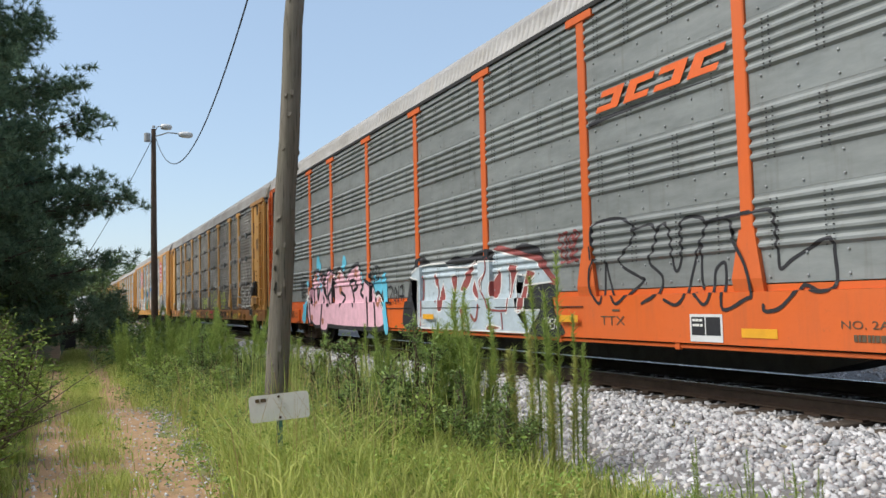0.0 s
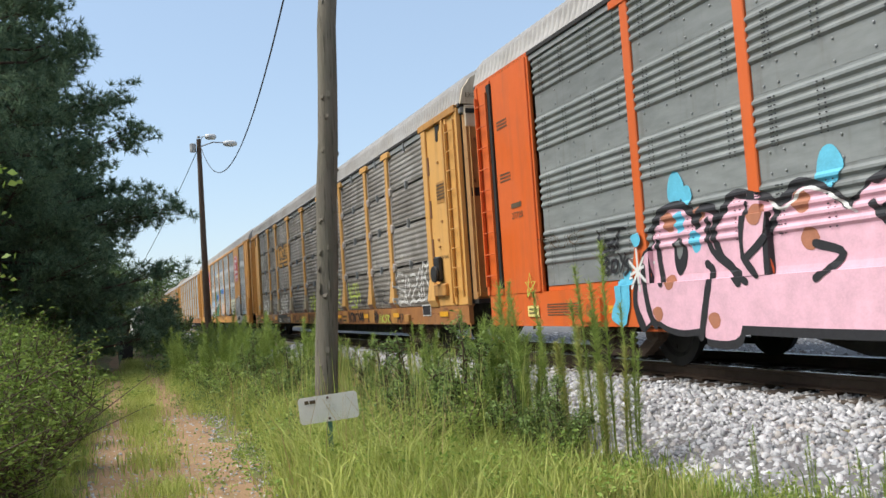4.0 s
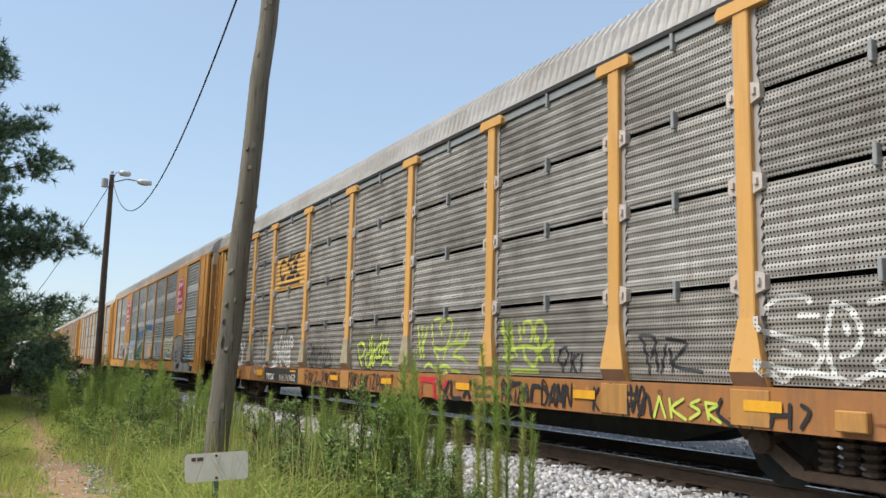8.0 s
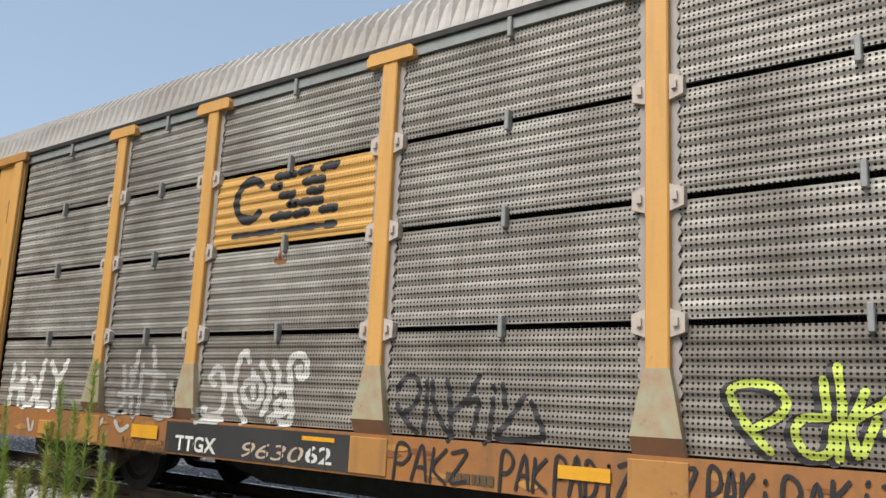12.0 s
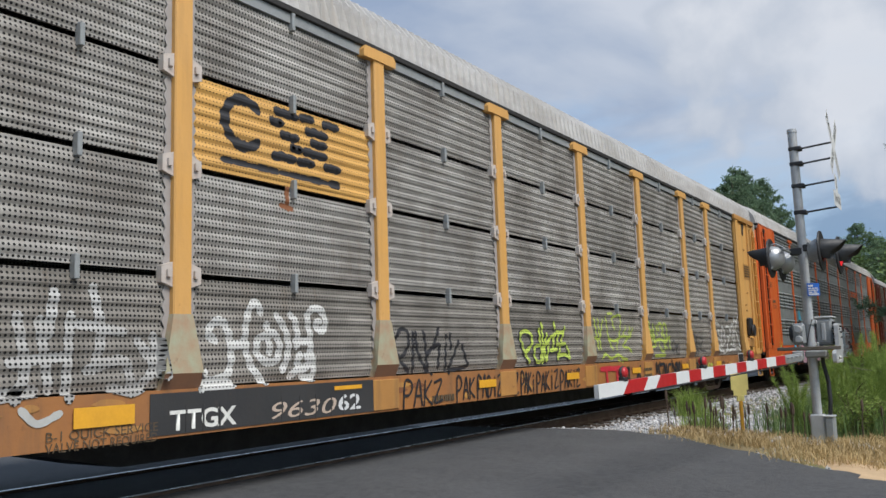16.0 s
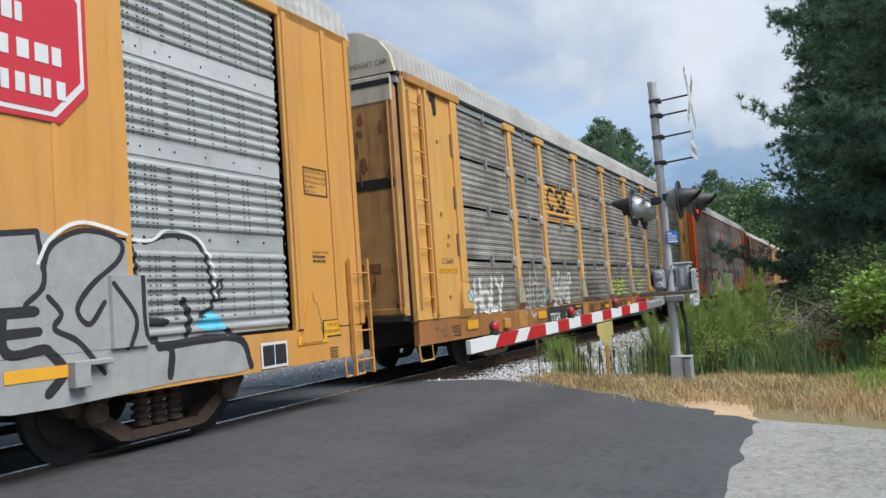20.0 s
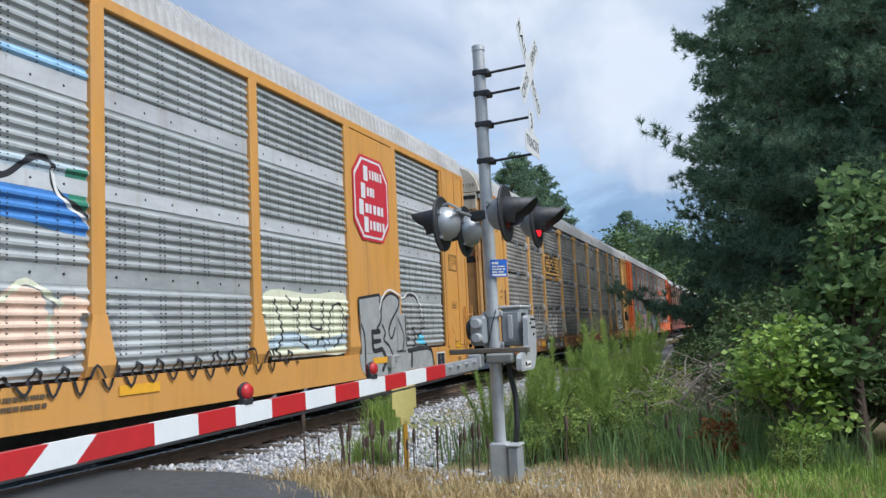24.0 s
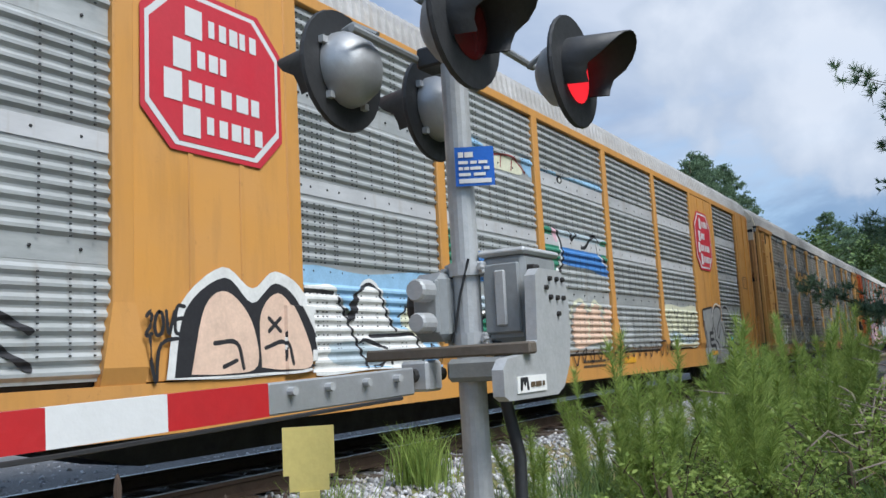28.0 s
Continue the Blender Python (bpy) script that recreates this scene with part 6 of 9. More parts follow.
spray("yellow_letters", [[(4.5, 1.62), (4.55, 1.42), (4.62, 1.07)], [(4.46, 1.52), (4.69, 1.26)], [(4.62, 1.46), (4.87, 1.14)], [(4.72, 1.56), (4.79, 1.26)], [(4.93, 1.54), (4.97, 1.35)], [(5.06, 1.44), (5.04, 1.56), (5.19, 1.59), (5.26, 1.47), (5.22, 1.33)], [(5.33, 1.33), (5.32, 1.52), (5.43, 1.59), (5.55, 1.5), (5.54, 1.32), (5.42, 1.19)], [(4.72, 1.21), (5.05, 1.27), (5.27, 1.24), (5.47, 1.21)], [(5.05, 1.25), (5.09, 1.11), (5.3, 1.01), (5.39, 1.15), (5.38, 1.37)], [(5.39, 1.19), (5.58, 1.27), (5.73, 1.33)], [(5.73, 1.33), (5.7, 1.18), (5.73, 1.07)], [(4.53, 1.12), (4.78, 1.12)], [(5.34, 1.19), (5.51, 1.08)], [(4.76, 0.94), (5.4, 0.94)]], .05, M["punched_lime"], _c, "yellow sprayed letters")
spray("tag", [[(5.88, 1.2), (5.85, 1.09), (5.94, 1.01), (6.04, 1.13), (6, 1.24), (5.88, 1.2)], [(5.92, 1.05), (5.95, 0.94)], [(6.11, 1.17), (6.11, 0.96)], [(6.17, 1.15), (6.14, 1.05)], [(6.26, 1.17), (6.14, 1.05), (6.23, 0.94)], [(6.32, 1.16), (6.3, 0.96)]], .035, M["spray_black"], _c, "black PAKIZ tag")
spray("tag", [[(7.53, 0.95), (7.43, 1.26), (7.37, 1.36), (7.61, 1.32), (7.54, 1.12)], [(7.6, 1.25), (7.65, 0.98)], [(7.77, 1.25), (7.7, 0.97)], [(7.83, 1.21), (7.87, 0.98)], [(7.78, 1.32), (8.07, 1.26), (7.87, 1.05), (8.29, 0.98)]], .035, M["spray_black"], _c, "black scrawled tag")
spray("white_piece", [[(9.57, 1.6), (9.5, 1.65), (9.21, 1.65), (9.07, 1.51), (9.11, 1.36), (9.36, 1.29), (9.59, 1.26), (9.66, 1.11), (9.5, 1), (9.22, 1.03), (9.05, 1.09)], [(9.45, 1.49), (9.64, 1.48)], [(9.27, 1.18), (9.43, 1.15)], [(9.04, 1.04), (9.25, 0.92), (9.42, 1), (9.8, 0.96), (9.95, 0.92), (10.16, 1), (10.42, 0.98), (10.61, 1.02), (10.85, 0.99)], [(9.78, 1.55), (9.71, 1.25), (9.8, 0.92)], [(9.8, 1.58), (9.95, 1.52), (10.04, 1.35), (10, 1.19), (9.85, 1.14)], [(9.89, 1.41), (9.93, 1.32)], [(10.13, 1.56), (10.33, 1.59), (10.52, 1.53), (10.54, 1.38), (10.34, 1.23), (10.16, 1.08), (10.29, 1.02)], [(10.18, 1.32), (10.38, 1.33)], [(10.55, 1.43), (10.71, 1.61), (10.81, 1.68), (10.89, 1.6), (10.81, 1.31), (10.85, 1.02)], [(10.63, 1.3), (10.75, 1.32)], [(10.56, 1.12), (10.65, 1.17), (10.71, 1.07)]], .05, M["punched_white"], _c, "white bubble letter outlines")
spray("white_piece", [[(10.98, 1.05), (10.95, 1.45), (11.0, 1.82)], [(11.02, 1.48), (11.2, 1.62), (11.42, 1.85)], [(11.08, 1.5), (11.3, 1.3), (11.48, 1.02)], [(11.0, 1.82), (11.2, 1.72), (11.44, 1.86)], [(10.9, 1.0), (11.2, 1.06), (11.5, .98)]], .05, M["punched_white"], _c, "white bubble letter outlines")
plate("black_patch", -7.30, -4.42, .50, .835, YS, M["black_patch"], _c, "black painted patch on the sill")
words("TTGX", -6.755, .60, .22, M["letter_white"], _c, YS - .005, "white stencilled letters", .72, offset=.006)
words("9630", -5.55, .60, .22, M["faded_letter"], _c, YS - .005, "rust-faded stencilled numbers", .92, shear=.25)
words("62", -4.835, .615, .22, M["white"], _c, YS - .005, "fresh white stencilled numbers", .36, offset=.004)
for _x in (-6.94, -6.76, -6.58, -5.82, -5.58, -5.35, -5.12, -4.93, -4.74):
    part("stencil_gap", Kit().box(_x - .008, _x + .008, YS - .0085, YS - .006, .5, .72), M["black_patch"], _c, "stencil gap in a character")
plate("reflector", -5.07, -4.63, .755, .795, YS - .006, M["reflector"], _c, "yellow reflective strip")
for _x0, _x1 in ((-2.22, -1.78), (.45, .91), (3.29, 3.71), (6.24, 6.66), (8.86, 9.29), (12.03, 12.5), (-11.75, -11.28), (-7.97, -7.45)):
    plate("reflector", _x0, _x1, .64 if _x0 > -3 else .62, .74 if _x0 > -3 else .77, YS - .014, M["reflector"], _c, "orange-yellow reflective plate")
for _i, (_t, _x0, _x1) in enumerate((("PAKZ", -3.88, -3.06), ("PAK", -2.76, -2.30), ("PADIZ", -2.26, -1.60), ("KIZ", -1.54, -1.12), ("PAKI", -1.06, -.62), ("PAKIZ", -.58, .16), ("PAKIZ", .22, .96), ("PAKIZ", 4.60, 5.10), ("DAMN", 5.56, 6.22), ("KIZ", 6.62, 6.98), ("PAVO", 7.0, 7.52))):
    spray("sill_tag", word_lines(_t, _x0, .52, _x1 - _x0, .27, .12, 60 + _i), .026, M["spray_black"], _c, "black tags sprayed along the sill")
spray("red_letters", [[(1.83, 0.76), (2.3, 0.76)], [(2.07, 0.76), (2.09, 0.48)], [(2.34, 0.75), (2.71, 0.76)], [(2.53, 0.75), (2.56, 0.5)], [(2.65, 0.73), (2.95, 0.51)], [(2.96, 0.73), (2.66, 0.49)]], .075, M["logo_red"], _c, "red painted letter strokes", None, False)
spray("sill_tag", [[(4.84, 0.76), (5.1, 0.76), (5.13, 0.56)], [(5.21, 0.76), (5.24, 0.56)], [(5.32, 0.57), (5.36, 0.74), (5.51, 0.75)], [(5.61, 0.75), (5.79, 0.59)], [(5.85, 0.78), (5.97, 0.6)], [(6.01, 0.6), (6.11, 0.76)], [(4.6, 0.77), (4.65, 0.63)], [(2.69, 0.74), (3.03, 0.49)], [(3.05, 0.75), (2.9, 0.51)], [(3.13, 0.75), (3.16, 0.52), (3.44, 0.51)], [(3.52, 0.54), (3.72, 0.76)], [(3.64, 0.65), (3.71, 0.52)]], .055, M["spray_black"], _c, "black tags sprayed along the sill")
spray("sill_tag", [[(7.1, 0.73), (7.15, 0.49)], [(7.22, 0.74), (7.41, 0.7), (7.22, 0.6)], [(7.4, 0.5), (7.53, 0.74), (7.61, 0.51)], [(8.58, 0.73), (8.53, 0.6), (8.71, 0.49)], [(8.77, 0.73), (8.8, 0.5)], [(8.99, 0.71), (8.94, 0.5)], [(9.21, 0.71), (9.15, 0.51)], [(9.2, 0.62), (9.37, 0.63)], [(9.37, 0.72), (9.36, 0.52)], [(9.49, 0.72), (9.57, 0.67), (9.48, 0.53)]], .034, M["spray_black"], _c, "black tags sprayed along the sill")
spray("sill_tag", [[(7.73, 0.72), (7.65, 0.51)], [(7.73, 0.72), (7.82, 0.51)], [(7.88, 0.7), (7.91, 0.52)], [(8.08, 0.71), (7.92, 0.61), (8.11, 0.51)], [(8.3, 0.71), (8.18, 0.66), (8.3, 0.6), (8.17, 0.52)], [(8.38, 0.69), (8.42, 0.53)], [(8.38, 0.69), (8.53, 0.67), (8.41, 0.6), (8.57, 0.51)]], .03, M["spray_yellow"], _c, "yellow tag on the sill")
bars("small_print", -3.3, -2.8, .52, .60, 1, M["letter_dark"], _c, YS - .003, "dark small print", 14)
bars("small_print", 3.9, 4.35, .55, .72, 2, M["letter_dark"], _c, YS - .016, "dark small print", 15)
for _x in CSX_POSTS[:1] + CSX_POSTS[2:]:
    part("sill_plate", Kit().box(_x - .23, _x + .23, -1.486, -1.46, .50, .83, .006), M["yellow_rust"], _c, "welded sill plate")
bars("small_print", 12.3, 12.86, 3.0, 3.3, 5, M["letter_dark"], _c, -1.49, "dark small print", 3)
plate("data_plate", 12.26, 12.88, 2.92, 3.35, -1.475, M["yellow_rust"], _c, "rusty data plate")
words("EXCESS HEIGHT CAR", 12.55, 1.82, .10, M["letter_dark"], _c, -1.474, "dark letters", .68)
plate("placard", 10.98, 11.5, .66, .90, YS - .006, M["white"], _c, "white-edged black placard")
plate("placard_panel", 11.01, 11.47, .68, .88, YS - .010, M["spray_black"], _c)
part("hand_brake", Kit().box(12.12, 12.37, -1.60, -1.48, 1.35, 1.85, .03).lathe([(.0, -.06), (.16, -.06), (.17, -.03), (.15, 0)], 1, (12.25, -1.60, 1.5), 14), M["black"], _c, "black brake gear with a chain")
part("bracket_shelf", Kit().box(11.95, 12.6, -1.56, -1.46, 1.05, 1.3, .02), M["yellow_rust"], _c, "yellow shelf under the brake gear")
part("jacking_block", Kit().box(-10.07, -9.78, -1.54, -1.47, .54, .72, .01), M["yellow_rust"], _c)
part("jacking_block", Kit().box(9.85, 10.14, -1.54, -1.47, .53, .70, .01), M["yellow_rust"], _c)
words("B-1 QUICK SERVICE", -7.70, .575, .10, M["letter_dark"], _c, YS - .004, "dark letters", .95)
words("VALVE NOT REQUIRED", -7.70, .495, .10, M["letter_dark"], _c, YS - .004, "dark letters", .95)
for _s in (-1, 1):
    part("end_lettering", lettering("EXCESS HEIGHT CAR", .12, M["letter_dark"], width=1.05), None, _c, "dark letters over the end doors", at=pose(_s * (HALF - .035), -.82, 4.80, 0, 0, 90 * _s))
    # black boxes give the shadow of the door slots
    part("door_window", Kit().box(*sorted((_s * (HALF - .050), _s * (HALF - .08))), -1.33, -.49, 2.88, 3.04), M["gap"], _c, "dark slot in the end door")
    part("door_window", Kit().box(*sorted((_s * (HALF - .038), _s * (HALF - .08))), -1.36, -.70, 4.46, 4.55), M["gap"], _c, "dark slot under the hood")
    part("door_sign", Kit().box(*sorted((_s * (HALF - .052), _s * (HALF - .07))), -1.0, -.42, 1.62, 1.76), M["rust_stain"], _c, "faded print block on the door")
    for _y in (-1.30, .35):
        part("door_bar", Kit().tube([(_s * (HALF - .03), _y, 1.0), (_s * (HALF - .03), _y, 4.2)], .018, 6), M["yellow_rust"], _c)
    # post, header and foot that close the side next to the end
    part("end_post", Kit().box(*sorted((_s * 11.62, _s * 11.86)), -1.515, -1.465, 1.42, 4.55, .012), M["yellow"], _c, "yellow post beside the end panel")
    part("end_post_foot", Kit().add([(_s * 11.62, -1.515, 1.42), (_s * 11.88, -1.515, 1.42), (_s * 12.02, -1.56, .98), (_s * 11.56, -1.56, .98), (_s * 12.02, -1.49, .84), (_s * 11.56, -1.49, .84),
                                     (_s * 11.62, -1.46, 1.42), (_s * 11.88, -1.46, 1.42), (_s * 12.02, -1.46, .84), (_s * 11.56, -1.46, .84)],
                                    [(0, 1, 2, 3), (3, 2, 4, 5), (0, 3, 5, 9, 6), (1, 7, 8, 4, 2), (6, 7, 1, 0), (5, 4, 8, 9), (6, 9, 8, 7)]), M["yellow"], _c, "flared foot of the end post")
    part("end_header", Kit().box(*sorted((_s * 11.50, _s * 13.58)), -1.53, -1.46, 4.52, 4.66, .01), M["yellow_rust"], _c, "rusty header beam over the end panel")
    # black plate painted as the shadow in a notch
    part("header_notch", Kit().prism([(_s * 12.62, 4.50), (_s * 12.40, 4.50), (_s * 12.40, 4.20), (_s * 12.46, 4.16), (_s * 12.52, 4.18), (_s * 12.54, 4.36), (_s * 12.62, 4.40)], 1, -1.482, -1.46), M["gap"], _c, "black notch under the header")
    part("panel_step", Kit().box(*sorted((_s * 12.83, _s * 12.90)), -1.53, -1.46, .90, 4.52, .01), M["yellow"], _c, "folded edge of the end panel")
    for _x, _z in ((12.40, 3.75), (12.44, 2.55), (12.2, 2.2), (12.25, 2.05), (12.30, 1.2)):
        part("panel_latch", Kit().box(*sorted((_s * _x, _s * (_x + .07))), -1.50, -1.465, _z - .02, _z + .02, .004), M["yellow_rust"], _c, "small rusty latch")
    for _z in (1.92, 2.72, 3.62):
        part("end_bracket", Kit().box(*sorted((_s * 11.875, _s * 11.92)), -1.50, -1.46, _z - .05, _z + .32, .006), M["foot_rust"], _c, "rusty hinge strip")
part("round_sticker", Kit().lathe([(.0, -.004), (.125, -.004), (.13, 0)], 1, (-11.66, -1.545, 1.19), 22), M["white"], _c, "round white sticker with a green rim and slash")
_ring = Kit()
for _i in range(22):
    _a0, _a1 = 2 * math.pi * _i / 22, 2 * math.pi * (_i + 1) / 22
    _ring.add([(-11.66 + r * math.cos(a), -1.5515, 1.19 + r * math.sin(a)) for a, r in ((_a0, .125), (_a1, .125), (_a1, .10), (_a0, .10))], [(0, 1, 2, 3)])
_ring.add([(-11.755, -1.5515, 1.27), (-11.73, -1.5515, 1.295), (-11.565, -1.5515, 1.11), (-11.59, -1.5515, 1.085)], [(0, 1, 2, 3)])
part("sticker_mark", _ring, M["spray_green"], _c, "green rim and slash")
words("D 3644", -12.355, 1.77, .13, M["letter_dark"], _c, -1.4745, "dark stencilled number", .43)
plate("yellow_label", -12.70, -11.96, 1.585, 1.665, -1.474, M["reflector"], _c, "yellow label strip")
words("EXCESS HEIGHT CAR", -12.33, 1.625, .065, M["letter_dark"], _c, -1.479, "dark letters on yellow", .68)
bars("small_print", -12.35, -12.0, .55, .72, 4, M["letter_dark"], _c, YS - .004, "dark small print", 16)
_rng = random.Random(31)
for _s in (-1, 1):
    for _i in range(44):
        _y, _z = _rng.uniform(-1.3, .3), _rng.choice((_rng.uniform(1.0, 1.7), _rng.uniform(2.95, 3.3), _rng.uniform(3.5, 4.2)))
        _w, _h = _rng.uniform(.015, .07), _rng.uniform(.03, .16)
        _r = [(_y + _w * math.cos(a) * _rng.uniform(.5, 1.2), _z + _h * math.sin(a) * _rng.uniform(.5, 1.2)) for a in np.linspace(0, 5.6, 9)]
        _n = .0495 - .0003 * _i
        part("rust_stain", Kit().prism(_r, 0, *sorted((_s * (HALF - .065), _s * (HALF - _n)))), M["rust_stain"], _c, "dark rust stain")

# --- silver car with murals
_c = kcs


def octagon(x0, x1, z0, z1, cx, cz):
    return [(x0 + cx, z0), (x1 - cx, z0), (x1, z0 + cz), (x1, z1 - cz), (x1 - cx, z1), (x0 + cx, z1), (x0, z1 - cz), (x0, z0 + cz)]


for _x0, _x1 in ((8.45, 9.92), (-7.62, -5.99)):
    for _g, _m, _y in ((0, "logo_red", -1.476), (.045, "white", -1.479), (.085, "logo_red", -1.482)):
        _r = octagon(_x0 + _g, _x1 - _g, 2.80 + _g, 4.26 - _g, .30, .30)
        part("company_sign", Kit().prism(_r, 1, _y - .002, _y), M[_m], _c, "red octagonal company sign with white border" if not _g else "")
    # lines of white lettering, kept as plain shapes
    _w = _x1 - _x0
    for _i, (_z, _a, _b) in enumerate(((3.88, .32, .82), (3.57, .24, .60), (3.28, .18, .86), (3.00, .30, .86))):
        plate("initial", _x0 + _w * (_a - .04), _x0 + _w * (_a + .075), _z - .06, _z + .20, -1.486, M["white"], _c)
        _n = 5 if _i != 1 else 3
        for _j in range(_n):
            _l = _x0 + _w * (_a + .12 + (_b - _a - .12) * _j / _n)
            plate("letter_block", _l, _l + _w * (_b - _a - .12) / _n * (.55 + .12 * ((_j + _i) % 3)), _z - .005, _z + .15, -1.486, M["white"], _c)
# silver piece with thick black outlines, over panel, sheet and sill
blob("silver_fill", [(8.49, 1.82), (9.3, 1.9), (9.52, 1.85), (9.83, 1.94), (10.39, 1.83), (10.92, 1.94), (11.35, 1.83), (11.42, 1.28), (11.34, 1.1), (11.77, .9), (11.89, .56), (10.9, .54), (8.72, .54), (8.53, 1.3)], M["spray_silver"], _c, "silver fill of painted letters")
spray("silver_piece", [[(8.71, .56), (8.68, 1.2), (8.53, 1.46), (8.51, 1.81)], [(8.51, 1.81), (9.34, 1.89)], [(9.34, 1.89), (9.39, 1.49), (9.21, 1.31)], [(9.38, 1.59), (9.48, 1.79), (9.81, 1.92), (10.18, 1.85), (10.17, 1.68), (9.86, 1.46), (9.7, 1.26), (9.82, 1.13), (9.99, 1.31)],
                       [(9.42, 1.37), (9.54, 1.23), (9.47, 1.11), (9.7, .99), (9.96, .71)], [(10.07, 1.47), (10.31, 1.16), (10.23, .9)], [(10.39, 1.8), (10.41, 1.59), (10.43, 1.0), (10.64, .95)], [(10.54, 1.85), (10.92, 1.93), (11.3, 1.83), (11.43, 1.28), (11.24, 1.14), (11.59, .99), (11.77, .9)]], .045, M["spray_black"], _c, "black outline letters")
spray("silver_piece", [[(9.3, 1.26), (8.98, 1.25)], [(9.03, 1.09), (9.32, 1.1)], [(9.0, 1.25), (9.03, .95), (9.38, .96)], [(9.38, .96), (9.55, .77), (9.39, .60)], [(10.99, 1.3), (11.07, 1.14), (11.03, .97)], [(10.5, 1.12), (10.75, 1.10)], [(10.59, .9), (10.76, .84), (10.73, .6)], [(10.6, .88), (11.7, .89), (11.93, .58)]], .075, M["spray_black"], _c, "thick black letter bars")
spray("white_edge", [[(9.34, 1.64), (9.48, 1.85), (9.81, 1.99), (10.39, 1.88), (10.65, 1.88), (10.88, 1.99), (11.28, 1.91), (11.46, 1.63), (11.48, 1.34)]], .03, M["spray_white"], _c, "white edge of the letters")
blob("turquoise_mark", [(11.15, 1.05), (11.4, 1.18), (11.6, 1.0), (11.35, .98)], M["spray_cyan"], _c, "turquoise spray mark", -1.486)
spray("small_tag", [[(11.45, 1.4), (11.6, 1.5), (11.5, 1.3)], [(11.45, 1.28), (11.62, 1.3)]], .025, M["spray_black"], _c, "small black tag", Y1 - .002)
# cream letters
PANEL_ONLY |= {"cream_fill", "cream_piece", "faded_haze", "sky_band", "cream_band", "blue_band", "pale_band", "green_shape", "green_field", "pink_field", "mural_line", "eye_shape", "dark_pink_shape"}
blob("cream_fill", [(5.75, 1.0), (5.72, 1.82), (7.0, 1.84), (8.2, 1.84), (8.18, 1.0), (7.0, .97)], M["spray_cream"], _c, "cream painted letters")
blob("pale_band", [(5.8, 1.05), (6.3, 1.1), (7.2, 1.02), (8.1, 1.1), (8.1, 1.25), (7.2, 1.18), (6.4, 1.3), (5.8, 1.2)], M["spray_pale"], _c, "pale green tint on the letters")
spray("cream_piece", [[(5.95, 1.75), (6.15, 1.3), (6.0, 1.05)], [(6.3, 1.8), (6.5, 1.6), (6.7, 1.78)], [(6.6, 1.55), (6.62, 1.2), (6.9, 1.05)], [(7.0, 1.75), (6.95, 1.4), (7.3, 1.35), (7.35, 1.75)], [(7.5, 1.1), (7.6, 1.6), (7.95, 1.7), (8.0, 1.3), (7.7, 1.05)], [(7.1, 1.1), (7.3, 1.2), (7.4, 1.0)]], .035, M["spray_black"], _c, "black strokes on cream letters")
# mural of sky and water blue, green and pink
blob("faded_haze", [(3.0, 1.1), (2.9, 1.5), (3.3, 1.6), (3.7, 1.3), (3.5, 1.0)], M["silver"], _c, "faded spray haze")
blob("sky_band", [(-.15, 3.83), (.44, 3.88), (.62, 3.83), (1.47, 3.91), (2.6, 3.94), (2.6, 3.75), (1.12, 3.69), (-.15, 3.65)], M["spray_sky"], _c, "sky blue painted band")
blob("sky_band", [(-.8, 3.9), (-.3, 3.92), (-.3, 3.66), (-.55, 3.7)], M["spray_sky"], _c, "sky blue painted band")
blob("sky_band", [(-3.0, 3.75), (-2.3, 3.70), (-1.95, 3.72), (-1.95, 3.9), (-2.6, 3.97), (-3.0, 3.92)], M["spray_sky"], _c, "sky blue painted band")
blob("cream_band", [(-1.94, 3.72), (-1.38, 3.82), (-1.02, 3.84), (-.74, 3.76), (-.74, 3.64), (-1.35, 3.62), (-1.94, 3.60)], M["spray_cream"], _c, "cream painted shapes")
spray("mural_line", [[(-2.0, 3.74), (-1.38, 3.84), (-1.02, 3.86), (-.72, 3.76), (-.6, 3.68)], [(-1.35, 3.83), (-1.38, 3.66)], [(-1.0, 3.86), (-1.05, 3.66)]], .025, M["spray_maroon"], _c, "brown outline of cream shapes")
blob("blue_band", [(-2.95, 1.97), (-2.95, 2.36), (-2.0, 2.37), (-.45, 2.43), (-.3, 2.42), (-.3, 1.98), (-1.3, 1.97)], M["spray_blue"], _c, "bright blue painted band")
blob("blue_band", [(.55, 2.73), (1.46, 2.79), (2.64, 2.68), (2.62, 2.29), (1.6, 2.36), (.57, 2.40)], M["spray_blue"], _c, "bright blue painted band")
blob("pale_band", [(.42, 2.93), (.83, 2.94), (1.48, 2.94), (2.21, 2.95), (2.62, 2.9), (2.6, 2.6), (2.06, 2.77), (1.47, 2.81), (.58, 2.72)], M["spray_pale"], _c, "pale blue painted band")
blob("green_shape", [(-.15, 2.93), (.24, 2.94), (.47, 2.71), (.40, 2.41), (.11, 2.19), (-.15, 2.2)], M["spray_green"], _c, "green painted letter")
blob("green_shape", [(2.25, 2.9), (2.62, 2.88), (2.6, 2.45), (2.35, 2.55)], M["spray_green"], _c, "green painted letter")
blob("green_shape", [(-2.95, 2.6), (-2.5, 2.6), (-2.25, 2.3), (-2.3, 1.95), (-2.95, 1.97)], M["spray_green"], _c, "green painted letter")
blob("green_field", [(-2.95, 1.0), (-2.95, 1.3), (-2.02, 1.5), (-1.69, 1.6), (-1.26, 1.77), (-.3, 1.78), (-.3, .97), (-1.6, .97)], M["spray_green"], _c, "green painted field")
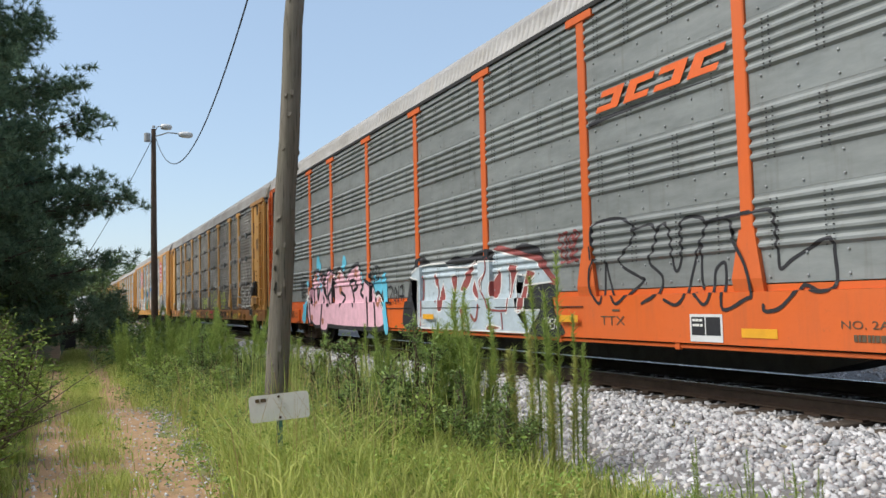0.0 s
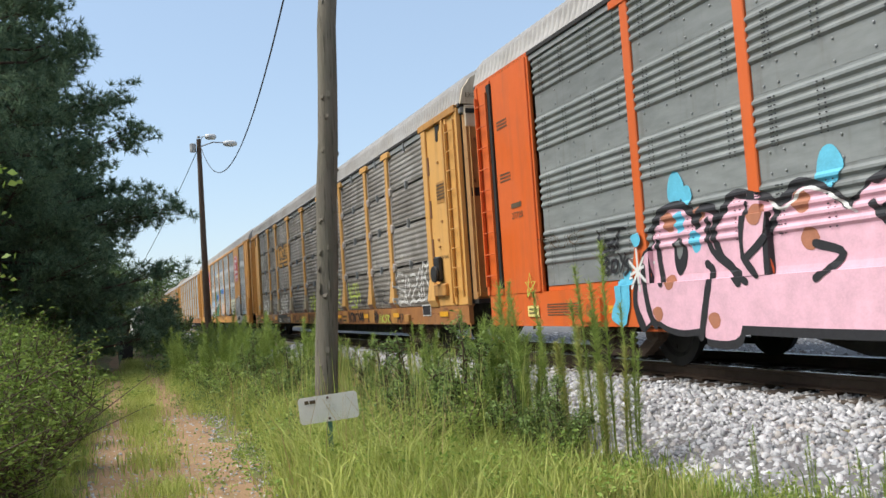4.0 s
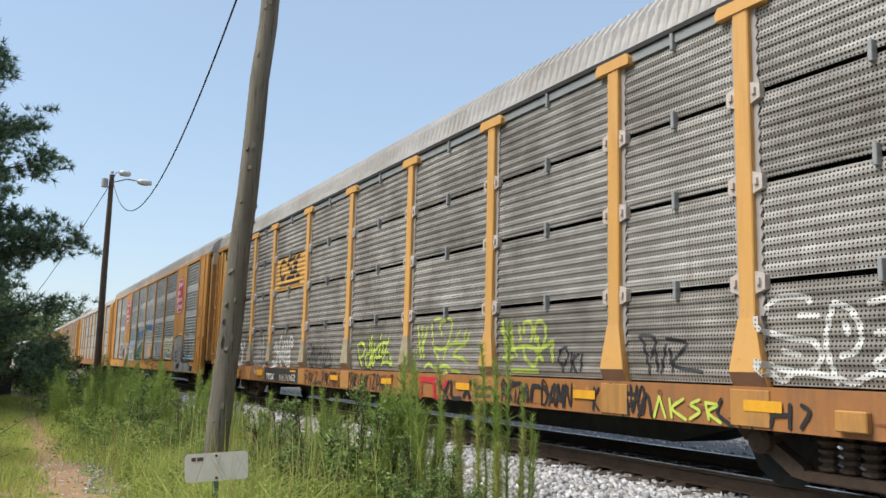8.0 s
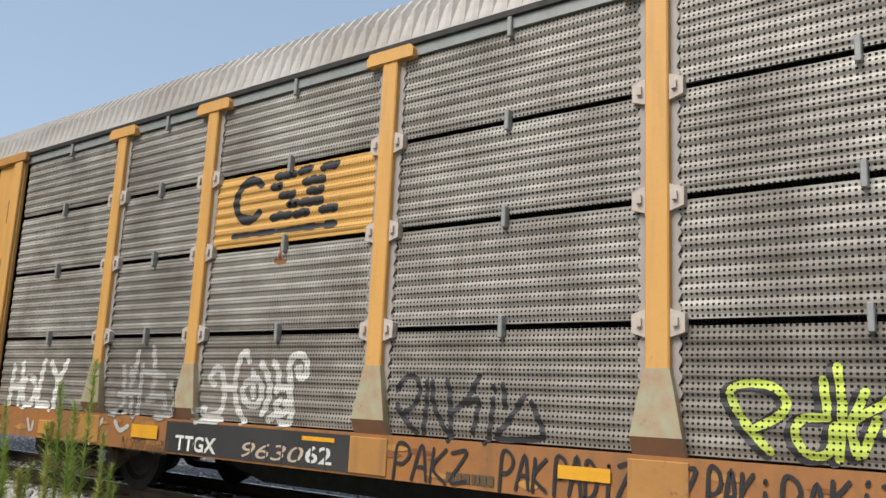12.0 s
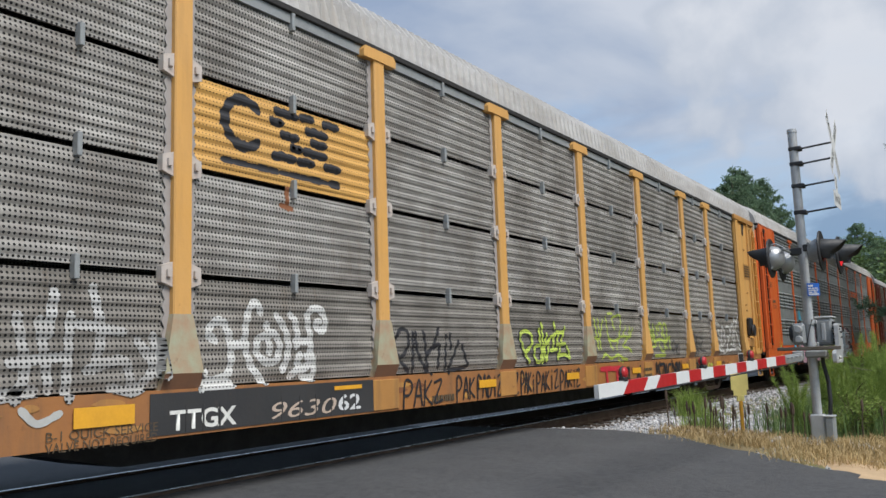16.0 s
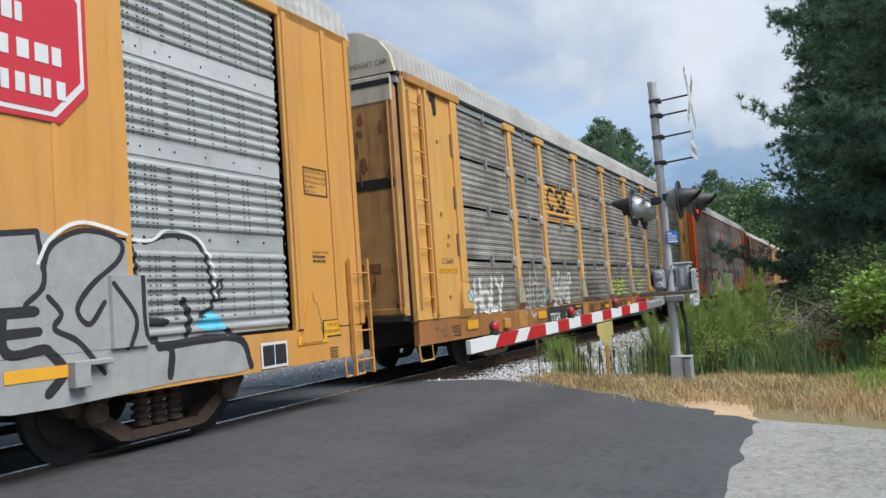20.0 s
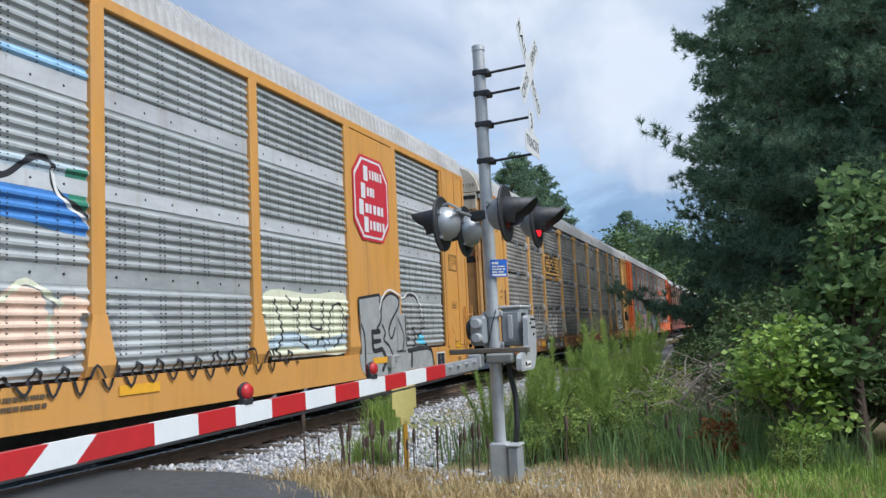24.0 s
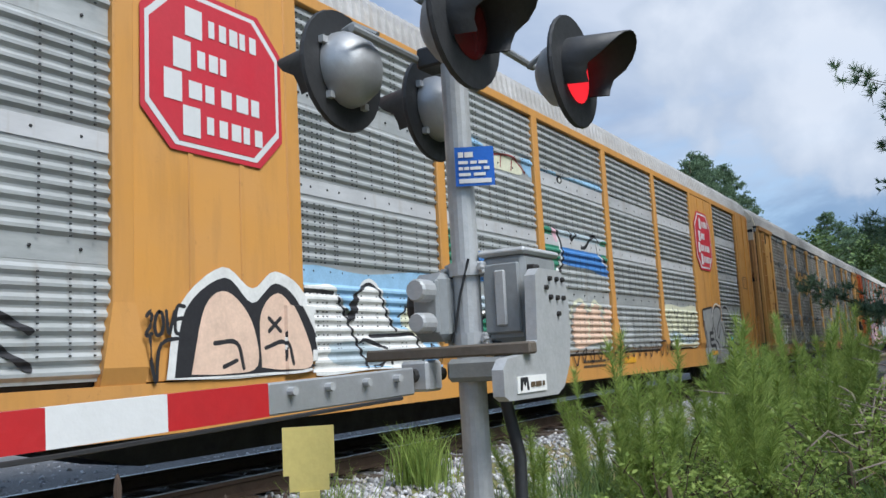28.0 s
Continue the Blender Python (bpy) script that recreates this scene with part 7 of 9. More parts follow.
blob("pale_band", [(-2.6, 1.76), (-2.0, 1.77), (-1.32, 1.77), (-1.39, 1.70), (-2.02, 1.58), (-2.6, 1.45)], M["spray_pale"], _c, "pale blue painted wedge")
spray("mural_line", [[(-2.9, 1.25), (-2.02, 1.53), (-1.69, 1.60), (-1.39, 1.67), (-1.2, 1.77), (-.93, 1.70)], [(-1.22, 1.77), (-1.20, 1.35), (-1.19, 1.0)], [(.30, 2.93), (.55, 2.73), (.54, 2.42), (.32, 2.22), (-.08, 2.12)], [(1.4, 2.71), (1.6, 2.75), (1.86, 2.94), (2.08, 2.92), (2.15, 2.68), (2.57, 2.46)], [(.9, 2.94), (1.0, 2.82), (1.15, 2.92)]], .055, M["spray_black"], _c, "black mural outlines")
spray("mural_line", [[(-2.9, 1.34), (-2.02, 1.60), (-1.69, 1.67), (-1.42, 1.73)], [(-1.27, 1.77), (-1.25, 1.35), (-1.24, 1.0)], [(.24, 2.93), (.48, 2.73), (.47, 2.42), (.28, 2.26), (-.08, 2.17)], [(2.1, 2.86), (2.2, 2.62), (2.57, 2.40)]], .035, M["spray_white"], _c, "white mural lines")
blob("dark_pink_shape", [(.15, 2.93), (.3, 2.93), (.42, 2.76), (.34, 2.74)], M["spray_pink"], _c, "pink painted streak")
for _x, _z, _w, _h in ((-1.575, 2.105, .17, .155), (-.475, 2.235, .14, .19), (-.94, 2.015, .2, .09), (.66, 3.78, .11, .06)):
    blob("eye_shape", [(_x - _w, _z), (_x - _w * .7, _z + _h * .72), (_x, _z + _h), (_x + _w * .7, _z + _h * .72), (_x + _w, _z), (_x + _w * .7, _z - _h * .72), (_x, _z - _h), (_x - _w * .7, _z - _h * .72)], M["spray_black"], _c, "black painted oval")
    blob("eye_shape", [(_x - _w * .3, _z), (_x + .1 * _w, _z + _h * .7), (_x + _w * .6, _z), (_x + .1 * _w, _z - _h * .7)], M["spray_white"], _c, "white painted oval")
blob("pink_field", [(.73, 1.4), (.91, 1.64), (1.25, 1.76), (1.4, 1.55), (1.6, 1.76), (1.95, 1.72), (2.05, 1.5), (2.25, 1.7), (2.6, 1.6), (2.55, 1.2), (1.7, 1.1), (.85, 1.03)], M["spray_peach"], _c, "pink painted shapes")
spray("faded_haze", [[(.6, 1.4), (.8, 1.7), (1.2, 1.82), (1.5, 1.65), (1.8, 1.82), (2.2, 1.6)], [(1.45, 1.5), (1.4, 1.15)], [(2.05, 1.5), (2.1, 1.15)]], .05, M["spray_cream"], _c, "pale green haze round pink letters")
blob("dark_pink_shape", [(-2.85, 1.45), (-2.4, 1.5), (-2.3, 1.9), (-2.6, 1.8), (-2.9, 1.6)], M["spray_black"], _c, "black and pink painted shape")
blob("dark_pink_shape", [(-2.65, 1.5), (-2.42, 1.56), (-2.45, 1.75), (-2.65, 1.65)], M["spray_peach"], _c, "pink painted shape")
# white figure letters on blue
PANEL_ONLY |= {"blue_ground", "white_letter", "letter_outline", "painted_hand"}
blob("blue_ground", [(-5.85, .96), (-5.85, 1.89), (-4.69, 1.91), (-3.1, 1.93), (-3.1, .90), (-4.5, .92)], M["spray_sky"], _c, "pale blue painted ground")
blob("white_letter", [(-5.85, 1.74), (-5.51, 1.76), (-5.23, 1.75), (-5.01, 1.38), (-4.87, 1.6), (-4.78, 1.80), (-4.6, 1.87), (-4.42, 1.74), (-4.22, 1.36), (-3.76, 1.29), (-3.62, .93), (-4.7, .90), (-5.85, .94)], M["spray_white"], _c, "white painted letters")
blob("white_letter", [(-5.33, 1.17), (-4.85, 1.19), (-4.26, 1.02), (-4.7, .94), (-5.31, .99)], M["spray_pale"], _c, "pale mint tint on the letters")
blob("painted_hand", [(-4.13, 1.42), (-3.9, 1.59), (-3.67, 1.6), (-3.54, 1.45), (-3.57, 1.21), (-3.87, 1.28)], M["spray_cream"], _c, "beige painted shape")
blob("painted_hand", [(-3.6, 1.83), (-3.42, 1.91), (-3.24, 1.85), (-3.43, 1.78)], M["spray_cream"], _c, "cream painted oval")
blob("letter_outline", [(-5.01, 1.42), (-4.98, 1.61), (-4.85, 1.68), (-4.9, 1.46)], M["spray_black"], _c, "black letter wedge")
spray("letter_outline", [[(-5.19, 1.64), (-4.99, 1.32), (-4.85, 1.1), (-4.71, .93)], [(-5.03, 1.4), (-4.95, 1.61), (-4.81, 1.74), (-4.63, 1.81), (-4.47, 1.72), (-4.35, 1.48), (-4.2, 1.31)], [(-4.67, 1.25), (-4.19, 1.26), (-3.83, 1.26), (-3.73, 1.08), (-3.62, .93)],
                         [(-4.85, 1.19), (-4.76, 1.21), (-4.39, 1.12)], [(-4.6, .93), (-4.46, .94), (-4.33, 1.03), (-4.26, .95)], [(-5.85, 1.70), (-5.5, 1.70), (-5.25, 1.69)]], .034, M["spray_black"], _c, "black letter outline")
spray("letter_outline", [[(-4.13, 1.46), (-3.9, 1.6), (-3.67, 1.61), (-3.6, 1.52), (-3.95, 1.4)], [(-3.6, 1.5), (-3.52, 1.42), (-3.6, 1.34), (-3.9, 1.33)], [(-3.62, 1.3), (-3.55, 1.22), (-3.75, 1.2)], [(-3.62, 1.83), (-3.43, 1.77), (-3.24, 1.84)], [(-3.55, 1.05), (-3.45, 1.15), (-3.4, 1.0), (-3.3, 1.12), (-3.2, 1.0)]], .022, M["spray_black"], _c, "thin black outline")
# peach throw-up with black shadow
blob("throw_up_glow", [(-7.40, .92), (-7.27, 1.5), (-6.80, 1.85), (-6.45, 1.68), (-6.15, 1.85), (-5.75, 1.65), (-5.50, 1.0), (-6.45, .9)], M["spray_white"], _c, "white glow round letters", -1.478)
blob("throw_up_shadow", [(-7.32, .93), (-7.20, 1.48), (-6.77, 1.76), (-6.45, 1.55), (-6.15, 1.74), (-5.83, 1.55), (-5.60, 1.0), (-6.45, .93)], M["spray_black"], _c, "black letter shadow", -1.482)
blob("peach_letter", [(-7.15, .95), (-7.00, 1.5), (-6.75, 1.64), (-6.47, 1.4), (-6.40, 1.0), (-6.75, .94)], M["spray_peach"], _c, "peach bubble letter", -1.486)
blob("peach_letter", [(-6.35, .98), (-6.35, 1.45), (-6.12, 1.65), (-5.88, 1.45), (-5.70, 1.0), (-6.05, .95)], M["spray_peach"], _c, "peach bubble letter", -1.486)
spray("letter_detail", [[(-6.90, 1.2), (-6.65, 1.2), (-6.57, .98)], [(-6.80, 1.0), (-6.65, 1.05)], [(-6.25, 1.42), (-6.10, 1.3)], [(-6.10, 1.42), (-6.25, 1.3)], [(-6.30, 1.15), (-6.05, 1.2), (-5.97, 1.0)]], .035, M["spray_black"], _c, "black letter details", -1.490)
tag("2OVE", -7.62, -7.2, 1.28, 1.48, "spray_black", _c, -1.49, "black tag", .028, .1, 4)
spray("tag_tail", [[(-7.58, 1.25), (-7.5, .90), (-7.45, 1.2), (-7.15, 1.25)]], .028, M["spray_black"], _c, "black tag stroke", -1.49)
spray("black_curl", [[(-9.6, 1.5), (-9.2, 1.62), (-8.9, 1.5), (-8.5, 1.3)], [(-9.3, 1.1), (-8.9, 1.25), (-8.5, 1.05)], [(-9.1, 1.7), (-8.75, 1.55)]], .05, M["spray_black"], _c, "black sprayed strokes", Y1)
_rng = random.Random(12)
_wave = [[(-2.2 + .17 * i + _rng.uniform(-.03, .03), (.74 if i % 2 else .98) + .012 * i * .17 + _rng.uniform(-.04, .04)) for i in range(52)]]
spray("sill_scrawl", _wave, .028, M["spray_black"], _c, "black zigzag scrawl on the sill")
plate("placard", 12.10, 12.58, .52, .80, YS - .006, M["white"], _c, "white-edged black placard")
plate("placard_panel", 12.13, 12.33, .55, .77, YS - .010, M["spray_black"], _c)
plate("placard_panel", 12.35, 12.55, .55, .77, YS - .010, M["spray_black"], _c)
for _x0 in (12.80, 9.0, 2.9, -1.9, -5.6):
    plate("reflector", _x0, _x0 + .62, .72, .82, YS - .006, M["reflector"], _c, "yellow reflective strip")
bars("small_print", 1.0, 2.0, .70, .82, 2, M["letter_dark"], _c, YS - .004, "dark small print", 7)
_k = Kit()
for _a, _b, _p, _q in ((13.12, 13.63, 2.845, 2.86), (13.12, 13.63, 2.52, 2.535), (13.12, 13.135, 2.52, 2.86), (13.615, 13.63, 2.52, 2.86)):
    _k.box(_a, _b, -1.479, -1.474, _p, _q)
part("data_frame", _k, M["letter_dark"], _c, "thin dark frame round the data")
for _i, (_t, _w) in enumerate((("EXH 19-0 W 6-7", .44), ("EXW 10-8 H 4-10", .45), ("EW 9-10 H 15-8", .44), ("IL 89-9", .22), ("IW 9-1", .20))):
    words(_t, 13.155 + _w / 2, 2.80 - .06 * _i, .055, M["letter_dark"], _c, -1.475, "small dark letters", _w)
words("AAR DECK CLEARANCE", 13.40, 1.82, .045, M["letter_dark"], _c, -1.475, "small dark letters", .36)
bars("small_print", 13.22, 13.5, 1.70, 1.78, 2, M["letter_dark"], _c, -1.476, "dark small print", 2)
plate("warning_label", 13.35, 13.75, .78, .99, -1.474, M["spray_black"], _c, "yellow warning label with a black edge")
plate("label_face", 13.365, 13.735, .795, .975, -1.478, M["reflector"], _c, "yellow label face")
words("THIS CAR", 13.55, .925, .06, M["letter_dark"], _c, -1.483, "dark letters on yellow", .22)
words("EXCESS HEIGHT", 13.55, .845, .055, M["letter_dark"], _c, -1.483, "dark letters on yellow", .33)
spray("seam_line", [[(13.14, 1.32), (13.16, 1.22), (13.22, 1.20), (13.33, .78)]], .012, M["spray_black"], _c, "dark edge of the foot plate", None, False)
part("end_foot_plate", Kit().prism([(12.86, .74), (13.31, .74), (13.18, 1.27), (13.06, 1.27)], 1, -1.492, -1.465), M["kcs_yellow"], _c, "flared foot plate of the end panel")
bars("small_print", 13.48, 13.66, .52, .65, 4, M["letter_dark"], _c, YS - .004, "dark small print", 13)
part("side_shelf", Kit().box(9.58, 9.74, -1.57, -1.47, .62, .84, .01).box(9.74, 9.98, -1.57, -1.47, .79, .84, .01), M["spray_silver"], _c, "small painted sill bracket")

# rows of bolts on the flat parts of the sheets
_bolt = Kit().lathe([(.014, 0), (.014, -.010), (.006, -.014), (.0, -.014)], 1, (0, 0, 0), 6)


def bolt_rows(car, xs, zs, y, material):
    k = Kit()
    for x in xs:
        for z in zs:
            k.add([(a + x, b + y, c + z) for a, b, c in _bolt.v], _bolt.f)
    part("bolts", k, material, car, "rows of small dark bolts", kind="stuff")


bolt_rows(bnsf, [p + d for p in POSTS[:-1] for d in (.25, .7, 1.15, 1.6, 2.05, 2.5)], [r[0] + .06 for r in BNSF_ROWS] + [r[0] + .27 for r in BNSF_ROWS], -1.412, M["box_grey"])
bolt_rows(kcs, [p + d for p in KCS_POSTS for d in (.3, .75, 1.2, 1.65, 2.1, 2.5)], [r[0] + .10 for r in KCS_ROWS[1:]], -1.412, M["black"])
# dark rivet lines down the ridges
_kit = Kit()
for _x in [p + d for p in POSTS[:-1] for d in (.32, .40, .95, 1.03, 1.75, 1.83, 2.4)]:
    for _r in BNSF_ROWS:
        for _i in range(12):
            _z = _r[0] + (_r[1] - _r[0]) * (.37 + .05 * _i)
            _kit.box(_x - .0085, _x + .0085, -1.4485, -1.44, _z - .006, _z + .006)
part("rivets", _kit, M["black"], bnsf, "vertical lines of dark rivets", kind="stuff")
_kit = Kit()
for _x in [p + d for p in KCS_POSTS for d in (.14, .32, .40, .62, .95, 1.03, 1.3, 1.5, 1.75, 1.83, 2.15, 2.4, 2.6)]:
    for _r in KCS_ROWS:
        for _i in range(14):
            _z = _r[0] + (_r[1] - _r[0]) * (.22 + .053 * _i)
            _kit.box(_x - .0085, _x + .0085, -1.4485, -1.44, _z - .006, _z + .006)
part("rivets", _kit, M["black"], kcs, "vertical lines of dark rivets", kind="stuff")

# ---------------------------------------------------------------- level crossing signal and gate
MX, MY = 13.57, -4.99


def signal_head(mast, x, y, z, facing, lit, name="flasher"):
    """A round flashing light: dark backboard, dome housing, visor and lens. facing: -1 towards -y, 1 towards +y."""
    h = part(name, Kit().lathe([(.0, .012), (.27, .012), (.275, 0), (.27, -.012), (.0, -.012)], 1, (0, 0, 0), 28), M["black"], mast, "round black backboard", at=pose(x, y, z, 0, 0, 0))
    f = facing
    part("housing", Kit().lathe([(.17, f * -.015), (.168, f * -.05), (.14, f * -.12), (.08, f * -.165), (.0, f * -.175)], 1, (0, 0, 0), 24), M["alu"] if not (f < 0) else M["box_grey"], h, "domed grey housing", smooth=True)
    part("lens", Kit().lathe([(.0, f * .035), (.10, f * .032), (.155, f * .016)], 1, (0, 0, 0), 24), M["lens_lit"] if lit else M["lens"], h, "lit red lens" if lit else "unlit dark red lens", smooth=True)
    k = Kit()
    n, L = 16, .31
    a0, a1 = -.62, math.pi + .62
    for i in range(n + 1):
        a = a0 + (a1 - a0) * i / n
        l = L * (.45 + .55 * max(0, math.sin(a)) ** .6) if math.sin(a) > -.3 else L * .4
        for r in (.165, .159):
            for d in (.012, l):
                k.v.append((r * math.cos(a), f * d, r * math.sin(a) - d * .13))
    for i in range(n):
        b = i * 4
        k.f += [(b, b + 1, b + 5, b + 4), (b + 2, b + 6, b + 7, b + 3), (b + 1, b + 3, b + 7, b + 5)]
    part("visor", k, M["black"], h, "black tube visor", smooth=True)
    for a in (.5, 2.6, 4.0, 5.4):
        part("clip", Kit().box(.185 * math.cos(a) - .015, .185 * math.cos(a) + .015, *sorted((f * -.014, f * -.04)), .185 * math.sin(a) - .015, .185 * math.sin(a) + .015), M["galv"], h)
    return h


def crossing_signal():
    s = thing("crossing_signal", "grey level-crossing mast with red flashers, crossbuck and gate machine", "crossing signal", pose(MX, MY, .0))
    base = part("junction_base", Kit().box(-.105, .075, -.10, .085, -.24, .16, .015), M["galv"], s, "grey cast junction base")
    part("base_box", Kit().box(-.13, .07, -.22, -.10, -.22, .13, .02), M["box_grey"], base, "grey side box")
    part("base_lid", Kit().box(-.14, .08, -.23, -.095, .125, .15, .008), M["galv"], base)
    mast = part("mast", Kit().tube([(0, 0, -.1), (-.01, .01, 4.14)], .062, 18).tube([(-.01, .01, 4.13), (-.01, .01, 4.18)], [.068, .066], 18), M["galv"], s, "tall round grey steel mast", smooth=False)
    part("conduit", Kit().tube([(.05, -.15, .12), (.06, -.17, .35), (.09, -.16, .6), (.06, -.12, .85), (.03, -.12, 1.1)], .028, 10), M["black"], mast, "bent black cable conduit", smooth=True)
    # flashers on cross arms
    for y, z in ((-.16, 2.46), (.17, 2.42)):
        part("cross_arm", Kit().tube([(-.55, y, z), (.50, y, z)], .018, 8), M["box_grey"], mast, "thin cross arm")
        part("arm_clamp", Kit().box(-.07, .06, min(y, 0), max(y, 0), z - .05, z + .05, .01), M["black"], mast)
    signal_head(mast, -.42, -.30, 2.36, -1, False)
    signal_head(mast, .43, -.40, 2.36, -1, True)
    signal_head(mast, -.38, .36, 2.32, 1, False)
    signal_head(mast, .38, .37, 2.32, 1, False)
    for x, y in ((-.42, -.30), (.43, -.40), (-.38, .36), (.38, .37)):
        part("hanger", Kit().tube([(x, math.copysign(.16, y), 2.44), (x, y * .8, 2.52), (x, y, 2.5)], .014, 6), M["box_grey"], mast)
    # crossbuck and track count sign, facing the road
    sy = -.50
    for z in (3.89, 3.67, 3.35, 2.97):
        part("sign_bracket", Kit().tube([(0, 0, z), (.0, -.12, z), (.03, sy + .01, z + .03)], .014, 6), M["black"], mast, "thin black sign bracket")
        part("bracket_clamp", Kit().box(-.075, .07, -.10, .07, z - .03, z + .03, .01), M["black"], mast)
    buck = part("crossbuck", Kit().box(-.04, .04, sy - .004, sy, 3.84, 3.90), M["galv"], mast, "white crossbuck sign with black words")
    for a, text in ((45, "RAILROAD"), (-45, "CROSSING")):
        y = sy - (.008 if a > 0 else .014)
        blade = part("blade", Kit().box(-.55, .55, -.003, 0, -.10, .10), M["white"], buck, "white sign blade", at=pose(0, y, 3.86, 0, a, 0))
        for lo, hi, t in ((-.54, -.12, text[:4]), (.12, .54, text[4:])):
            part("lettering", lettering(t, .15, M["spray_black"], width=.38), None, blade, "black letters", at=pose((lo + hi) / 2, -.005, 0))
    cnt = part("track_count_sign", Kit().box(-.30, .30, sy - .004, sy, 2.98, 3.20).box(-.10, .10, sy - .004, sy, 3.203, 3.44), M["white"], mast, "white sign reading 3 TRACKS")
    part("lettering", lettering("3", .23, M["spray_black"]), None, cnt, "black number", at=pose(0, sy - .006, 3.32))
    part("lettering", lettering("TRACKS", .15, M["spray_black"], width=.52), None, cnt, "black letters", at=pose(0, sy - .006, 3.09))
    # notice
    n = part("notice", Kit().box(-.10, .13, -.003, 0, -.11, .11), M["blue"], mast, "small blue enamel notice with white print", at=pose(-.05, -.085, 1.87, 0, 0, -58) @ Matrix.Diagonal((.75, 1, .8, 1)))
    bars("notice_print", -.08, .02, .05, .08, 1, M["letter_white"], n, -.006, "white print", 1)
    bars("notice_print", -.08, .11, -.055, .03, 3, M["letter_white"], n, -.006, "white print", 2)
    part("notice_strip", Kit().box(-.08, .11, -.006, -.004, -.095, -.07), M["white"], n)
    # gate machine
    g = part("gate_machine", Kit().box(.0, .34, -.28, -.07, 1.09, 1.47, .02), M["box_grey"], s, "grey gate machine housing")
    part("machine_lid", Kit().box(-.015, .355, -.295, -.06, 1.465, 1.495, .012), M["galv"], g)
    part("machine_door", Kit().box(-.02, .005, -.26, -.09, 1.13, 1.43, .006), M["box_grey"], g, "grey cover")
    part("cover_rib", Kit().box(-.035, -.015, -.20, -.15, 1.16, 1.40, .006), M["galv"], g)
    for z in (1.17, 1.25, 1.33, 1.40):
        part("drive_lug", Kit().box(.03, .09, -.315, -.275, z - .018, z + .018, .006), M["steel_dark"], g)
    part("motor_casing", Kit().box(-.13, .12, .05, .22, 1.11, 1.41, .03), M["box_grey"], g, "grey motor casing")
    part("casing_rib", Kit().box(-.15, -.125, .07, .20, 1.14, 1.38, .01), M["box_grey"], g)
    for z, q in ((1.19, .045), (1.33, .05)):
        part("shaft_end", Kit().lathe([(.0, -.10), (q * .85, -.10), (q, -.085), (q, 0)], 0, (-.15, .12, z), 14), M["galv"], g, "round shaft end")
    part("side_disc", Kit().lathe([(.0, .04), (.10, .04), (.11, .02), (.11, -.01)], 1, (-.01, .22, 1.27), 20), M["black"], g, "dark round cover")
    for z in (1.11, 1.42):
        part("mast_clamp", Kit().lathe([(.066, -.03), (.082, -.03), (.082, .03), (.066, .03)], 2, (0, 0, z), 18), M["galv"], g, "grey band clamp")
        for y in (-.10, .10):
            part("clamp_lug", Kit().box(-.035, .035, min(y, y * .7), max(y, y * .7), z - .028, z + .028, .006), M["galv"], g)
            part("clamp_bolt", Kit().tube([(-.06, y * .92, z), (.06, y * .92, z)], .012, 6), M["galv"], g)
    ring = [(-.07, 1.36), (-.03, 1.39), (.17, 1.39), (.22, 1.37), (.25, 1.30), (.255, 1.12), (.22, .98), (.15, .89), (.08, .86), (-.36, .86), (-.40, .88), (-.40, .98), (-.36, 1.02), (-.16, 1.04), (-.09, 1.09)]
    cw = part("counterweight", Kit().prism(ring, 1, -.365, -.315), M["galv"], g, "bolted grey counterweight plate")
    for x, z in ((.06, 1.35), (.13, 1.35), (.19, 1.35), (.06, 1.27), (.13, 1.27), (.19, 1.27), (.13, 1.20), (.02, 1.31)):
        part("weight_bolt", Kit().lathe([(.0, -.014), (.010, -.014), (.012, 0)], 1, (x, -.365, z), 8), M["steel_dark"], cw)
    part("white_label", Kit().box(-.30, -.04, -.371, -.366, .885, .95), M["white_sign"], cw, "white label with small print")
    bars("label_print", -.19, -.06, .905, .925, 1, M["letter_dark"], cw, -.373, "dark print", 3)
    part("label_mark", Kit().prism([(-.28, .895), (-.265, .895), (-.255, .935), (-.24, .91), (-.225, .935), (-.22, .895), (-.205, .895), (-.215, .945), (-.275, .945)], 1, -.374, -.372), M["spray_black"], cw, "small black mark")
    part("pivot_beam", Kit().box(-.23, -.165, -.40, .41, 1.035, 1.085, .008), plain_mat("weathered_brown_steel", (.15, .125, .10), .65, .3, .4, 6), g, "brown steel pivot beam")
    part("pivot_bracket", Kit().box(-.24, -.12, .08, .22, .90, 1.03, .012), M["galv"], g, "grey hinge bracket")
    part("hinge_pin", Kit().tube([(-.27, .15, .97), (-.02, .15, .97)], .03, 10), M["steel_dark"], g, "dark hinge pin")
    part("support_arm", Kit().box(-.10, .06, -.20, .08, .93, 1.03, .02), M["box_grey"], g, "cast support under the machine")
    part("wire_tie", Kit().tube([(-.07, .05, 1.1), (-.075, 0, 1.3), (-.07, -.05, 1.46)], .006, 5), M["black"], g)
    # gate arm
    a = thing("gate_arm", "lowered red and white striped crossing gate arm with red lamps", "gate arm", pose(0, 0, 0))
    p0, p1 = Vector((13.22, -4.90, .95)), Vector((7.375, -4.40, .785))
    d = p1 - p0
    L = d.length
    rot = Matrix.Translation(p0) @ d.to_track_quat("X", "Z").to_matrix().to_4x4()
    a.matrix_basis = rot
    part("aluminium_bar", Kit().box(0, .776, -.018, .018, -.055, .055, .006), M["alu"], a, "bare aluminium end with bolts")
